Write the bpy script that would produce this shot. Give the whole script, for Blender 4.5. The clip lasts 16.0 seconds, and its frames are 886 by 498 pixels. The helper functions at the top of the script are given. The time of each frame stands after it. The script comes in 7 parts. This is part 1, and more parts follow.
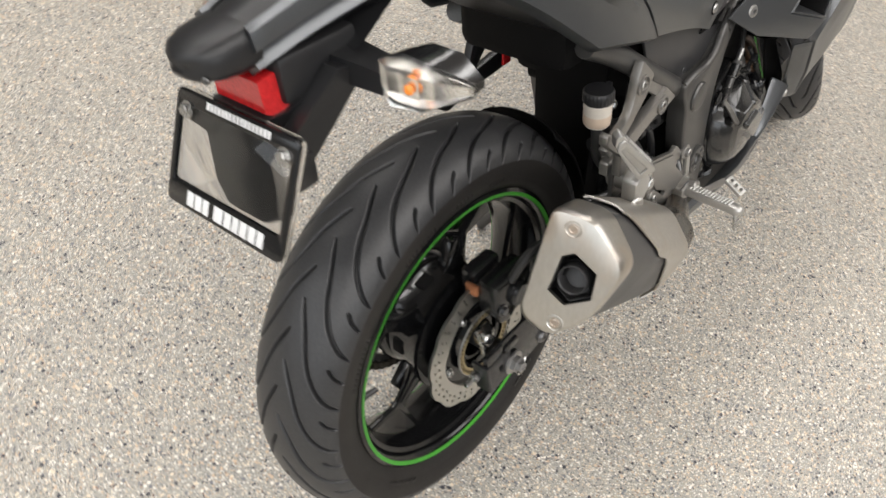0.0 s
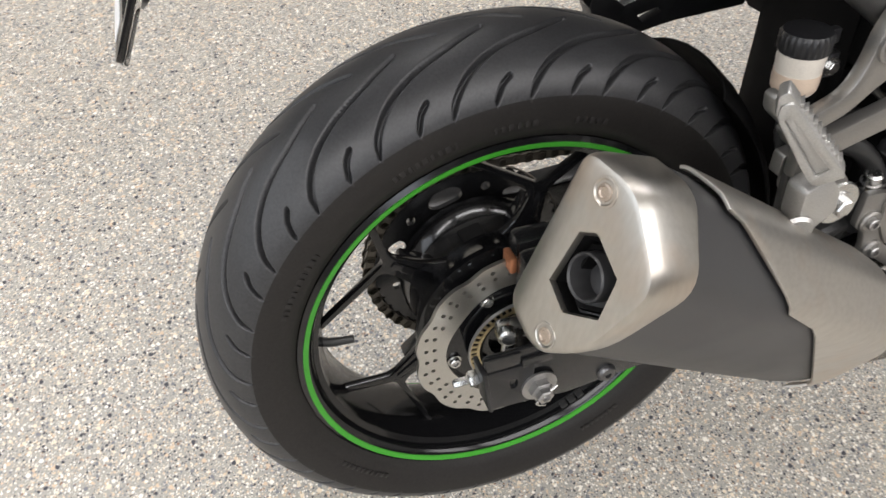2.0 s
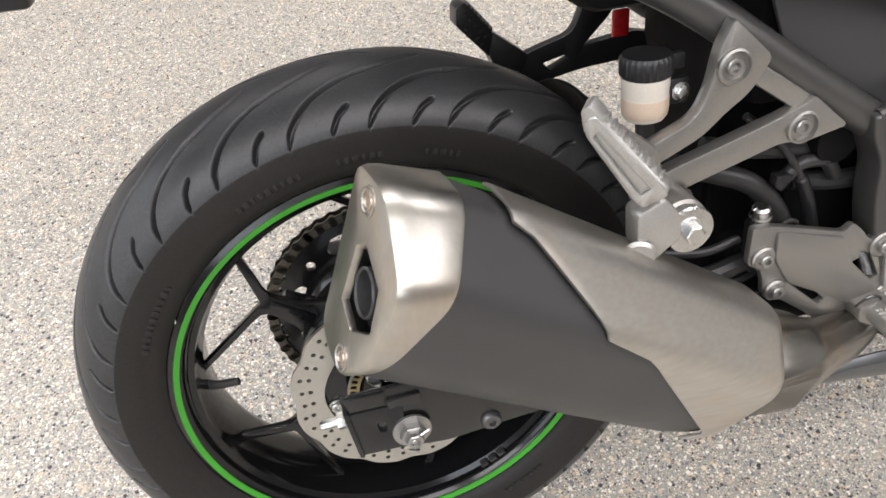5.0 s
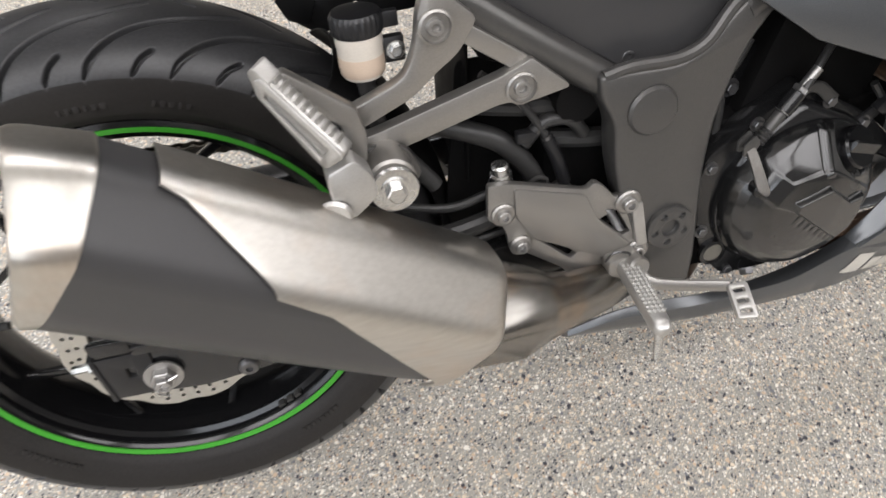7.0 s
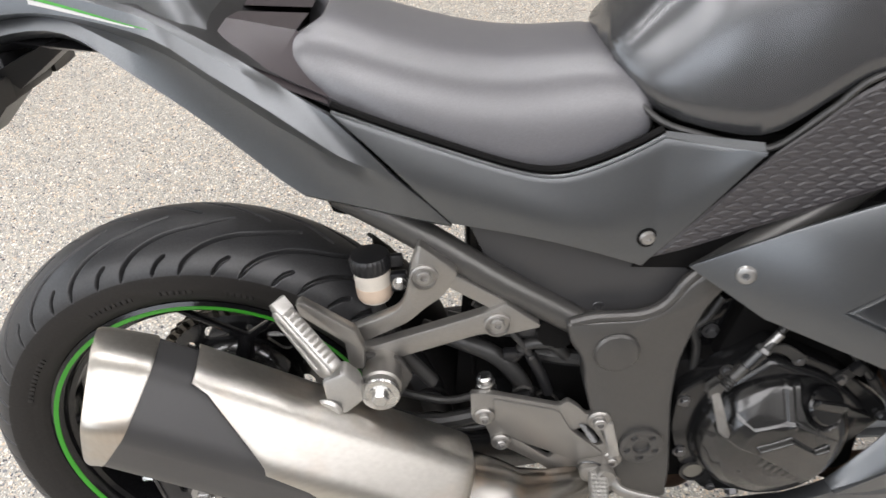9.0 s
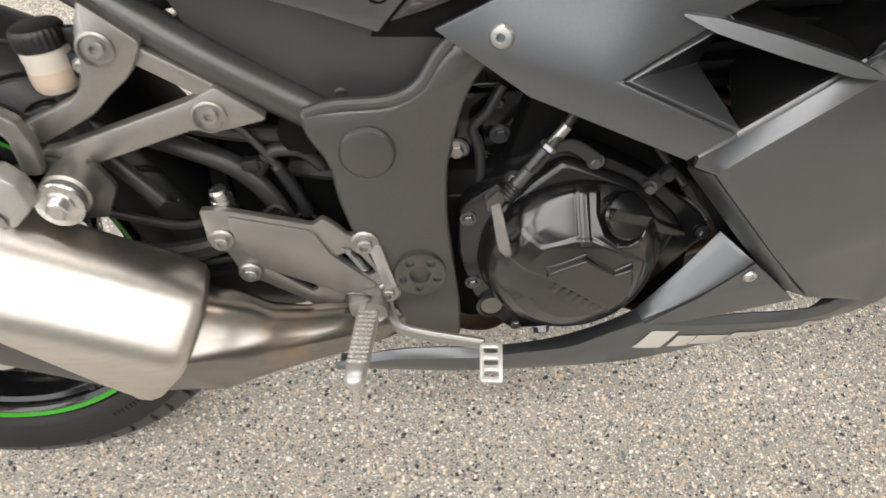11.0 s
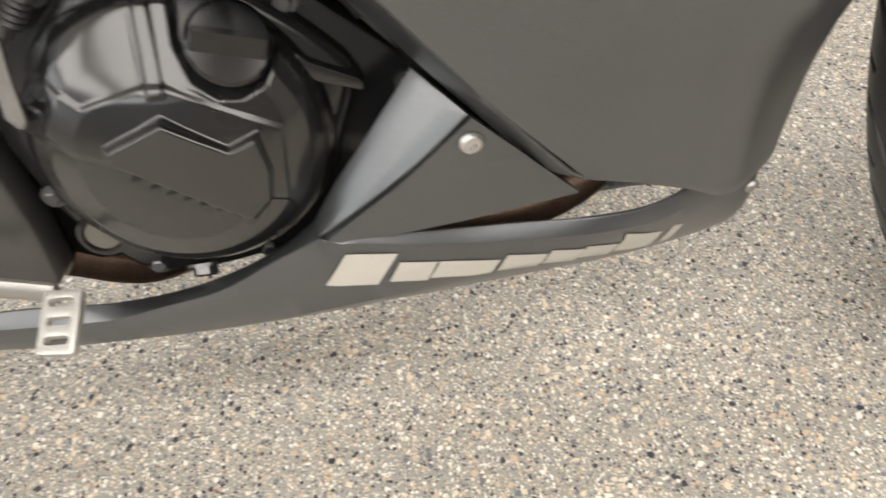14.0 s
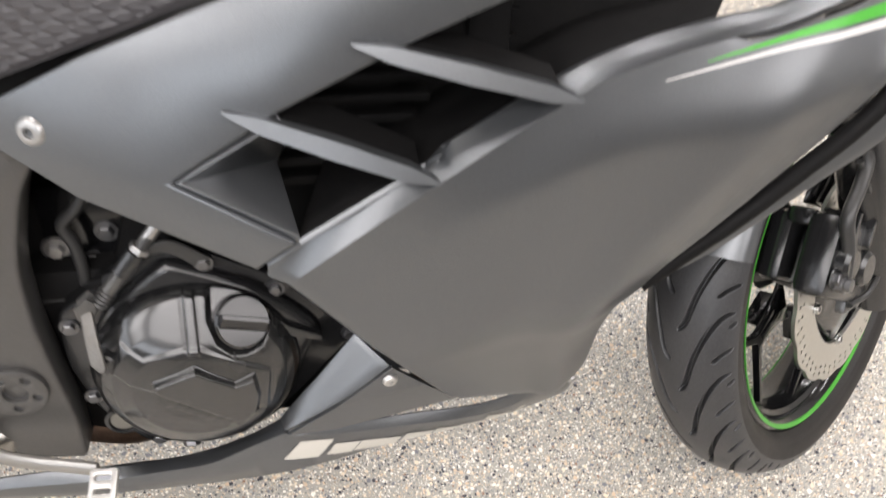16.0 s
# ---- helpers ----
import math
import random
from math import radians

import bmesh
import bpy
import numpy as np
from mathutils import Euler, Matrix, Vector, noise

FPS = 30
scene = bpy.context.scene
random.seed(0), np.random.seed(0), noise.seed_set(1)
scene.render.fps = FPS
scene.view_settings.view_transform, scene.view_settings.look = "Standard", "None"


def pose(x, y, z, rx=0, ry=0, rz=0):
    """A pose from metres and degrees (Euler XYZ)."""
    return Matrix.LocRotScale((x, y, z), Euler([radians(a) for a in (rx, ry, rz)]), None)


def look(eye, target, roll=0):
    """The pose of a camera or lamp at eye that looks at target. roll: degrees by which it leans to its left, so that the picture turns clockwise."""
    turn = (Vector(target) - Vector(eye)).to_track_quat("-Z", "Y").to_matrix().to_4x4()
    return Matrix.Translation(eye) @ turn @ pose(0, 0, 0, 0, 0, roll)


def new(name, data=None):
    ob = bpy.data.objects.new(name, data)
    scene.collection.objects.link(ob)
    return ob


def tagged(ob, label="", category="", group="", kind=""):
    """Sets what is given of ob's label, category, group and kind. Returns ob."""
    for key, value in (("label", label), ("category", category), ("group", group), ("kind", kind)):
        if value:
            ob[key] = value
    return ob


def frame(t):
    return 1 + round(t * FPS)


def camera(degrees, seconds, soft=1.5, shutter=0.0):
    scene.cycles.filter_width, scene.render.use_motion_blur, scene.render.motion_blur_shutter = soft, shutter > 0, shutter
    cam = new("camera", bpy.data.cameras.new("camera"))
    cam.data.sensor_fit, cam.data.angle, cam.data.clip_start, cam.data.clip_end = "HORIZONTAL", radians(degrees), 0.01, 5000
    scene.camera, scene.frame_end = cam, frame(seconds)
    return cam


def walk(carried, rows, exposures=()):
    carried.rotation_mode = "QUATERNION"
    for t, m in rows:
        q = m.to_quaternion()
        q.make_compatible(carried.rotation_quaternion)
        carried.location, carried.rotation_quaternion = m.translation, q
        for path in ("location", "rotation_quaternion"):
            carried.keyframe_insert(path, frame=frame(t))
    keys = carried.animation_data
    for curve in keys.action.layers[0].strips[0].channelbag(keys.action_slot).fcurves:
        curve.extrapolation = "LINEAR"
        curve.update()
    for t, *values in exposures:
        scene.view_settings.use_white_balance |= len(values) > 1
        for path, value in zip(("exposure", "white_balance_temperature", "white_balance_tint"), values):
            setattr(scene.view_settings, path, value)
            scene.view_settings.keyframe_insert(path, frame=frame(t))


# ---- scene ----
cam = camera(61.80, 16.0, shutter=0.4)
PATH = [
    (0, (-0.5602, -0.3143, 1.2127), (-0.0050, 0.0132, 0.4481), 13.03),
    (0.5, (-0.4904, -0.4701, 1.1779), (-0.0007, -0.0512, 0.4132), 12.20),
    (1, (-0.3871, -0.4958, 1.1050), (0.0284, -0.0191, 0.3303), 11.74),
    (1.5, (-0.2830, -0.4096, 1.0404), (0.0448, 0.1040, 0.2475), 9.96),
    (2, (-0.2337, -0.3912, 0.9890), (0.0040, 0.1439, 0.1783), 6.43),
    (2.5, (-0.1979, -0.4595, 0.9810), (-0.0242, 0.0927, 0.1655), 2.17),
    (3, (-0.1585, -0.5074, 0.9460), (-0.0247, 0.0695, 0.1402), -1.62),
    (5.3, (-0.0432, -0.4790, 0.9618), (0.1308, 0.1778, 0.2281), -0.64),
    (5.5, (-0.0316, -0.5076, 1.0035), (0.1488, 0.1336, 0.2577), 0.02),
    (6, (0.0309, -0.5657, 1.0338), (0.2141, 0.0506, 0.2680), 0.55),
    (6.5, (0.0656, -0.5682, 1.0157), (0.2462, 0.0221, 0.2289), 1.22),
    (7, (0.1537, -0.5276, 0.9805), (0.3298, 0.0493, 0.1829), 1.90),
    (7.5, (0.1914, -0.4638, 0.9516), (0.3407, 0.1290, 0.1602), 1.56),
    (8, (0.2195, -0.4415, 1.0150), (0.3001, 0.1950, 0.2479), -0.95),
    (8.5, (0.2576, -0.4957, 1.1025), (0.2642, 0.1774, 0.3631), -3.45),
    (9, (0.3196, -0.5463, 1.1803), (0.2973, 0.1382, 0.4517), -4.53),
    (9.5, (0.3931, -0.5908, 1.1989), (0.3756, 0.0780, 0.4556), -5.18),
    (10, (0.4413, -0.5939, 1.1471), (0.4548, 0.0244, 0.3613), -4.45),
    (10.2, (0.4522, -0.5824, 1.1104), (0.4766, 0.0157, 0.3094), -3.89),
    (12.3, (0.6348, -0.4734, 0.8349), (0.6127, 0.1099, 0.0230), -2.78),
    (12.5, (0.6300, -0.4551, 0.8119), (0.6012, 0.1309, 0.0021), -3.67),
    (13, (0.6209, -0.4140, 0.7775), (0.5906, 0.1743, -0.0305), -6.02),
    (13.5, (0.6981, -0.4341, 0.7275), (0.6839, 0.1509, -0.0834), -7.29),
    (14, (0.7918, -0.4528, 0.6983), (0.8154, 0.1332, -0.1117), -6.13),
    (14.5, (0.8251, -0.4590, 0.6567), (0.9013, 0.1271, -0.1499), -2.64),
    (15, (0.8352, -0.4594, 0.6973), (0.9669, 0.1324, -0.0979), 1.99),
    (15.5, (0.8029, -0.4821, 0.8356), (0.9714, 0.1234, 0.0578), 5.52),
    (16, (0.7576, -0.4947, 0.9713), (0.9462, 0.1290, 0.2128), 7.99),
]
walk(cam, [(t, look(eye, target, roll)) for t, eye, target, roll in PATH], [(0, -0.56, 6750, 13), (1.5, -0.48, 6550, 14), (2.4, -0.50, 6600, 14), (3.0, -0.60, 6650, 14), (5.3, -0.30, 6550, 15), (7.0, -0.38, 6550, 15), (8.3, -0.33, 6530, 15), (9.5, -0.35, 6520, 14), (10.0, -0.34, 6850, 14), (12.3, -0.13, 6850, 13), (13.2, -0.09, 6950, 14), (14.5, -0.20, 7150, 13), (15.0, -0.19, 7200, 13), (16, 0.09, 6700, 16)])
BIKE = pose(0, 0, 0.2996, -15.55, 0, 0) @ pose(0, 0, 0, 0, 0.36, 0)
FRONT_AXLE = Vector((1.405, 0, -0.018))
RAKE, STEER = radians(27), radians(33.7)

# ---- light ----
world = bpy.data.worlds.new("world")
scene.world = world
world.use_nodes = True
world.node_tree.nodes["Background"].inputs[0].default_value = (0.75, 0.8, 0.9, 1)
world.node_tree.nodes["Background"].inputs[1].default_value = 0.05


def area_lamp(x, y, sx, sy, watts):
    data = bpy.data.lights.new("ceiling_lamp", "AREA")
    data.shape, data.size, data.size_y, data.energy, data.color = "RECTANGLE", sx, sy, watts, (0.975, 0.985, 0.985)
    lamp = new("ceiling_lamp", data)
    lamp.matrix_world = pose(x, y, 3.28)
    return lamp


# unseen ceiling lamps; the deep row is widened to put highlights on the bike
for ly, deep, watts in ((-2.35, 2.90, 121), (1.2, 0.32, 42), (3.0, 0.32, 52)):
    for lx in (-2.6, 0.4, 3.4):
        area_lamp(lx, ly, 2.4, deep, watts)


# daylight from unseen windows, added for reflections, at the bike's rear end and right
def daylight(width, height, watts, m):
    data = bpy.data.lights.new("unseen_window_daylight", "AREA")
    data.shape, data.size, data.size_y, data.energy, data.color = "RECTANGLE", width, height, watts, (0.86, 0.94, 1.0)
    lamp = new("unseen_window_daylight", data)
    lamp.matrix_world = m
    return lamp


daylight(8.4, 2.00, 165, pose(-4.98, 0.0, 2.20, 90, 0, -90))
daylight(3.8, 1.25, 72, pose(-2.3, -4.98, 2.525, 90, 0, 0))


# ---- materials ----
def node_mat(name):
    mat = bpy.data.materials.new(name)
    mat.use_nodes = True
    nt = mat.node_tree
    return mat, nt, nt.nodes, nt.links, nt.nodes["Principled BSDF"]


def coords(nodes, links, scale=(1, 1, 1)):
    tc = nodes.new("ShaderNodeTexCoord")
    mp = nodes.new("ShaderNodeMapping")
    mp.inputs["Scale"].default_value = scale
    links.new(tc.outputs["Object"], mp.inputs["Vector"])
    return mp.outputs["Vector"]


def noise_node(nodes, links, vec, scale, detail=4, rough=0.55):
    n = nodes.new("ShaderNodeTexNoise")
    n.inputs["Scale"].default_value = scale
    n.inputs["Detail"].default_value = detail
    n.inputs["Roughness"].default_value = rough
    links.new(vec, n.inputs["Vector"])
    return n


def ramp(nodes, links, fac, stops, constant=False):
    r = nodes.new("ShaderNodeValToRGB")
    if constant:
        r.color_ramp.interpolation = "CONSTANT"
    els = r.color_ramp.elements
    while len(els) < len(stops):
        els.new(0.5)
    for e, (p, c) in zip(els, stops):
        e.position = p
        e.color = (*c, 1) if len(c) == 3 else c
    links.new(fac, r.inputs["Fac"])
    return r.outputs["Color"]


def mixed(nodes, links, fac, a, b, mode="MIX"):
    m = nodes.new("ShaderNodeMix")
    m.data_type, m.blend_type = "RGBA", mode
    for sock, v in ((m.inputs["Factor"], fac), (m.inputs["A"], a), (m.inputs["B"], b)):
        if hasattr(v, "is_linked"):
            links.new(v, sock)
        else:
            sock.default_value = v if isinstance(v, float) else (*v, 1)
    return m.outputs["Result"]


def bumped(nodes, links, bsdf, height, strength, distance=0.001):
    b = nodes.new("ShaderNodeBump")
    b.inputs["Strength"].default_value = strength
    b.inputs["Distance"].default_value = distance
    links.new(height, b.inputs["Height"])
    links.new(b.outputs["Normal"], bsdf.inputs["Normal"])


def coated(name, a, b, rough=0.4, metal=0.0, spread=0.12, big=9.0, fine=900.0, bump=0.05, scale=(1, 1, 1), coat=0.0, coat_rough=0.15):
    """A surface of two near colours in soft patches, with fine grain in colour, gloss and relief."""
    mat, nt, nodes, links, bsdf = node_mat(name)
    vec = coords(nodes, links, scale)
    patch, grain = noise_node(nodes, links, vec, big), noise_node(nodes, links, vec, fine, 2)
    col = mixed(nodes, links, patch.outputs["Fac"], a, b)
    lo, hi = (1 - spread,) * 3, (1 + spread,) * 3
    g = ramp(nodes, links, grain.outputs["Fac"], [(0.3, lo), (0.7, hi)])
    links.new(mixed(nodes, links, 1.0, col, g, "MULTIPLY"), bsdf.inputs["Base Color"])
    r = ramp(nodes, links, patch.outputs["Fac"], [(0.3, (rough * 0.88,) * 3), (0.7, (min(1, rough * 1.12),) * 3)])
    links.new(r, bsdf.inputs["Roughness"])
    bsdf.inputs["Metallic"].default_value = metal
    bsdf.inputs["Coat Weight"].default_value = coat
    bsdf.inputs["Coat Roughness"].default_value = coat_rough
    if bump:
        bumped(nodes, links, bsdf, grain.outputs["Fac"], bump, 0.0006)
    return mat


def floor_material():
    """Grey-green epoxy with broadcast stone chips of three sizes under a satin coat."""
    mat, nt, nodes, links, bsdf = node_mat("chip_floor")
    vec = coords(nodes, links)
    wobble = noise_node(nodes, links, vec, 260, 2)
    shift = nodes.new("ShaderNodeVectorMath")
    shift.operation = "MULTIPLY_ADD"
    links.new(wobble.outputs["Color"], shift.inputs[0])
    shift.inputs[1].default_value = (0.0036, 0.0036, 0.0036)
    links.new(vec, shift.inputs[2])
    stain = noise_node(nodes, links, vec, 2.2, 5)
    dust = noise_node(nodes, links, vec, 700, 3)
    col = mixed(nodes, links, stain.outputs["Fac"], (0.265, 0.252, 0.222), (0.35, 0.333, 0.298))
    col = mixed(nodes, links, ramp(nodes, links, dust.outputs["Fac"], [(0.35, (0, 0, 0)), (0.75, (0.55,) * 3)]), col, (0.45, 0.43, 0.388))
    tan, white, dark, slate, rust, pale = (0.58, 0.44, 0.31), (0.80, 0.76, 0.68), (0.042, 0.042, 0.052), (0.17, 0.175, 0.19), (0.26, 0.15, 0.10), (0.70, 0.60, 0.46)
    layers = (
        (420, 0.36, [(0, pale), (0.3, white), (0.55, dark), (0.7, tan), (0.85, slate)], 0.62),
        (235, 0.34, [(0, white), (0.28, tan), (0.46, dark), (0.66, slate), (0.8, pale), (0.94, rust)], 0.60),
        (128, 0.32, [(0, pale), (0.25, dark), (0.42, slate), (0.6, tan), (0.82, white)], 0.30),
    )
    relief = None
    for scale, reach, stops, share in layers:
        v = nodes.new("ShaderNodeTexVoronoi")
        v.voronoi_dimensions = "2D"
        v.inputs["Scale"].default_value = scale
        v.inputs["Randomness"].default_value = 1.0
        links.new(shift.outputs["Vector"], v.inputs["Vector"])
        sep = nodes.new("ShaderNodeSeparateColor")
        links.new(v.outputs["Color"], sep.inputs["Color"])
        size = nodes.new("ShaderNodeMath")
        size.operation = "MULTIPLY"
        links.new(sep.outputs["Green"], size.inputs[0])
        size.inputs[1].default_value = reach
        size2 = nodes.new("ShaderNodeMath")
        size2.operation = "ADD"
        links.new(size.outputs[0], size2.inputs[0])
        size2.inputs[1].default_value = 0.12
        inside = nodes.new("ShaderNodeMath")
        inside.operation = "LESS_THAN"
        links.new(v.outputs["Distance"], inside.inputs[0])
        links.new(size2.outputs[0], inside.inputs[1])
        some = nodes.new("ShaderNodeMath")
        some.operation = "LESS_THAN"
        links.new(sep.outputs["Blue"], some.inputs[0])
        some.inputs[1].default_value = share
        both = nodes.new("ShaderNodeMath")
        both.operation = "MULTIPLY"
        links.new(inside.outputs[0], both.inputs[0])
        links.new(some.outputs[0], both.inputs[1])
        chip = ramp(nodes, links, sep.outputs["Red"], stops, True)
        col = mixed(nodes, links, both.outputs[0], col, chip)
        relief = both.outputs[0]
    links.new(col, bsdf.inputs["Base Color"])
    links.new(ramp(nodes, links, stain.outputs["Fac"], [(0.3, (0.34,) * 3), (0.7, (0.5,) * 3)]), bsdf.inputs["Roughness"])
    bumped(nodes, links, bsdf, wobble.outputs["Fac"], 0.12, 0.001)
    return mat


def brushed(name, a, b, stretch, rough=0.28, heat=0.0):
    """Brushed stainless: fine lines along one axis, soft smears of tarnish."""
    mat, nt, nodes, links, bsdf = node_mat(name)
    vec = coords(nodes, links, stretch)
    lines, smear = noise_node(nodes, links, vec, 60, 2, 0.5), noise_node(nodes, links, coords(nodes, links), 14, 3)
    col = mixed(nodes, links, lines.outputs["Fac"], a, b)
    if heat:
        col = mixed(nodes, links, ramp(nodes, links, smear.outputs["Fac"], [(0.5, (0, 0, 0)), (0.72, (heat,) * 3)]), col, (0.62, 0.38, 0.20))
    links.new(col, bsdf.inputs["Base Color"])
    bsdf.inputs["Metallic"].default_value = 1.0
    links.new(ramp(nodes, links, smear.outputs["Fac"], [(0.3, (rough * 0.94,) * 3), (0.7, (rough * 1.06,) * 3)]), bsdf.inputs["Roughness"])
    return mat


def glassy(name, tint, rough=0.05, transmission=1.0, ior=1.45):
    mat, nt, nodes, links, bsdf = node_mat(name)
    n = noise_node(nodes, links, coords(nodes, links), 120, 2)
    links.new(mixed(nodes, links, n.outputs["Fac"], tint, tuple(0.94 * c for c in tint)), bsdf.inputs["Base Color"])
    bsdf.inputs["Roughness"].default_value = rough
    bsdf.inputs["Transmission Weight"].default_value = transmission
    bsdf.inputs["IOR"].default_value = ior
    return mat


FLOOR = floor_material()
PALE_WALL = coated("pale_wall_paint", (0.46, 0.45, 0.43), (0.52, 0.51, 0.49), 0.8, bump=0.1, fine=300)
BOLT_STEEL = coated("dull_socket_steel", (0.34, 0.335, 0.325), (0.44, 0.43, 0.42), 0.36, 0.9, spread=0.12, big=60, bump=0.05)
CEILING = coated("white_ceiling_paint", (0.76, 0.76, 0.75), (0.82, 0.82, 0.81), 0.8, bump=0.1, fine=300)
OIL_GLASS = coated("dark_oil_sight_glass", (0.10, 0.095, 0.08), (0.16, 0.15, 0.13), 0.08, spread=0.1, bump=0.0)
WALL = coated("wall_paint", (0.16, 0.155, 0.15), (0.20, 0.195, 0.185), 0.8, bump=0.1, fine=300)
RUBBER = coated("tyre_rubber", (0.026, 0.026, 0.0275), (0.036, 0.036, 0.037), 0.42, spread=0.25, big=22, fine=420, bump=0.10)
SIDEWALL = coated("tyre_sidewall", (0.012, 0.0108, 0.0100), (0.019, 0.0170, 0.0158), 0.55, spread=0.2, big=14, fine=300, bump=0.12)
GLOSS_BLACK = coated("gloss_black_wheel_paint", (0.004, 0.004, 0.0045), (0.007, 0.007, 0.0075), 0.14, spread=0.1, coat=0.0, bump=0.01)
GREEN = coated("green_rim_stripe", (0.035, 0.28, 0.02), (0.045, 0.33, 0.026), 0.35, bump=0.01)
STEEL = brushed("brushed_steel", (0.50, 0.48, 0.445), (0.64, 0.62, 0.58), (0.5, 4, 4), 0.37, 0.22)
CAP_STEEL = brushed("brushed_cap_steel", (0.48, 0.46, 0.42), (0.60, 0.58, 0.54), (4, 4, 1), 0.33, 0.28)
PIPE_STEEL = brushed("tarnished_pipe_steel", (0.20, 0.19, 0.175), (0.30, 0.288, 0.27), (0.8, 3, 3), 0.26, 0.40)
DISC_STEEL = brushed("disc_steel", (0.50, 0.49, 0.46), (0.64, 0.63, 0.59), (12, 12, 12), 0.36)
SLEEVE = coated("dark_grey_sleeve_coating", (0.034, 0.034, 0.035), (0.044, 0.043, 0.044), 0.42, spread=0.10, fine=1500, bump=0.10)
CAST = coated("silver_cast_paint", (0.30, 0.288, 0.270), (0.355, 0.342, 0.322), 0.38, 0.8, spread=0.10, fine=1400, bump=0.06)
ALLOY = coated("bare_alloy", (0.47, 0.46, 0.44), (0.57, 0.56, 0.54), 0.40, 0.85, spread=0.10, big=40, bump=0.06)
ZINC = coated("zinc_plated_steel", (0.50, 0.50, 0.50), (0.68, 0.68, 0.66), 0.26, 1.0, spread=0.12, big=60, bump=0.05)
DARK_BOLT = coated("dull_bolt_steel", (0.12, 0.12, 0.125), (0.20, 0.20, 0.20), 0.36, 0.9, spread=0.15, big=60, bump=0.05)
PAINT = coated("satin_grey_metallic_paint", (0.122, 0.128, 0.134), (0.138, 0.144, 0.150), 0.33, 0.80, spread=0.22, big=4, fine=2600, bump=0.02, coat=0.10)
TANK_PAINT = coated("dark_metallic_tank_paint", (0.100, 0.102, 0.106), (0.114, 0.116, 0.120), 0.24, 0.7, spread=0.25, big=4, fine=2600, bump=0.01, coat=0.3)
PLASTIC = coated("black_grained_plastic", (0.011, 0.011, 0.012), (0.016, 0.016, 0.017), 0.36, spread=0.16, big=12, fine=1300, bump=0.12)
FRAME_PAINT = coated("satin_dark_frame_paint", (0.082, 0.080, 0.077), (0.098, 0.095, 0.091), 0.34, 0.5, spread=0.16, big=7, fine=1700, bump=0.10)
ENGINE_BLACK = coated("satin_black_engine_paint", (0.010, 0.010, 0.0105), (0.015, 0.015, 0.0155), 0.22, 0.1, spread=0.12, big=16, fine=1100, bump=0.06)
COVER_BLACK = coated("gloss_black_cover_paint", (0.008, 0.008, 0.0082), (0.011, 0.011, 0.0112), 0.25, 0.1, spread=0.12, big=16, fine=1100, bump=0.02, coat=0.9)
# Near-black with little gloss: interior and gap shade put into colour, also black parts
DEEP_BLACK = coated("near_black_parts_and_shade", (0.003, 0.003, 0.003), (0.007, 0.0065, 0.0065), 0.65, spread=0.3, big=30, fine=500, bump=0.15)
HOSE = coated("black_rubber_hose", (0.024, 0.024, 0.0235), (0.038, 0.037, 0.036), 0.38, spread=0.15, fine=800, bump=0.12)
VINYL = coated("black_seat_vinyl", (0.106, 0.105, 0.114), (0.122, 0.121, 0.131), 0.36, spread=0.18, big=8, fine=1000, bump=0.25, coat=0.5, coat_rough=0.34)
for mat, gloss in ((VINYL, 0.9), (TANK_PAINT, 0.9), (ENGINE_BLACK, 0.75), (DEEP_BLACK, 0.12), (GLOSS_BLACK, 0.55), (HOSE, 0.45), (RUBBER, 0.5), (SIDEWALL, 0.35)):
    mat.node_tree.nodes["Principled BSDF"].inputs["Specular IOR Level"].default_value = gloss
KNEEPAD = coated("grip_panel_plastic", (0.040, 0.037, 0.039), (0.055, 0.051, 0.053), 0.40, spread=0.14, big=12, fine=1300, bump=0.10)
LEVER = coated("plated_lever_steel", (0.075, 0.066, 0.055), (0.17, 0.165, 0.158), 0.46, 0.7, spread=0.15, big=70, bump=0.06)
RIVET = coated("tarnished_rivet", (0.44, 0.36, 0.29), (0.58, 0.50, 0.43), 0.36, 0.9, spread=0.15, big=90, bump=0.1)
PLUM = coated("plum_black_deck_plastic", (0.036, 0.029, 0.032), (0.046, 0.037, 0.041), 0.34, spread=0.14, big=12, fine=1300, bump=0.10)
LETTER = coated("pale_decal", (0.50, 0.48, 0.43), (0.56, 0.54, 0.49), 0.4, spread=0.05, bump=0.01)
STRIPE_WHITE = coated("dull_white_stripe", (0.50, 0.49, 0.475), (0.56, 0.55, 0.535), 0.4, spread=0.05, bump=0.01)
WHITE_PRINT = coated("white_print", (0.78, 0.78, 0.78), (0.84, 0.84, 0.84), 0.4, spread=0.04, bump=0.01)
CLEAR = glassy("clear_plastic", (0.96, 0.96, 0.95), 0.04)
LENS = glassy("fluted_clear_lens", (0.97, 0.96, 0.94), 0.16)
AMBER = coated("amber_bulb", (0.80, 0.20, 0.02), (0.90, 0.30, 0.05), 0.25, bump=0.01)
REFLECTOR = coated("silvered_reflector", (0.80, 0.79, 0.76), (0.88, 0.87, 0.84), 0.18, 1.0, spread=0.12, big=60, fine=300, bump=0.3)
RED = coated("red_reflector_plastic", (0.42, 0.010, 0.012), (0.52, 0.018, 0.02), 0.2, spread=0.2, big=30, fine=260, bump=0.3, coat=0.5)
CUP = coated("milky_reservoir_plastic", (0.60, 0.55, 0.48), (0.68, 0.63, 0.56), 0.35, spread=0.06, bump=0.04)
FLUID = coated("amber_brake_fluid", (0.55, 0.43, 0.33), (0.60, 0.48, 0.38), 0.35, spread=0.06, bump=0.04)
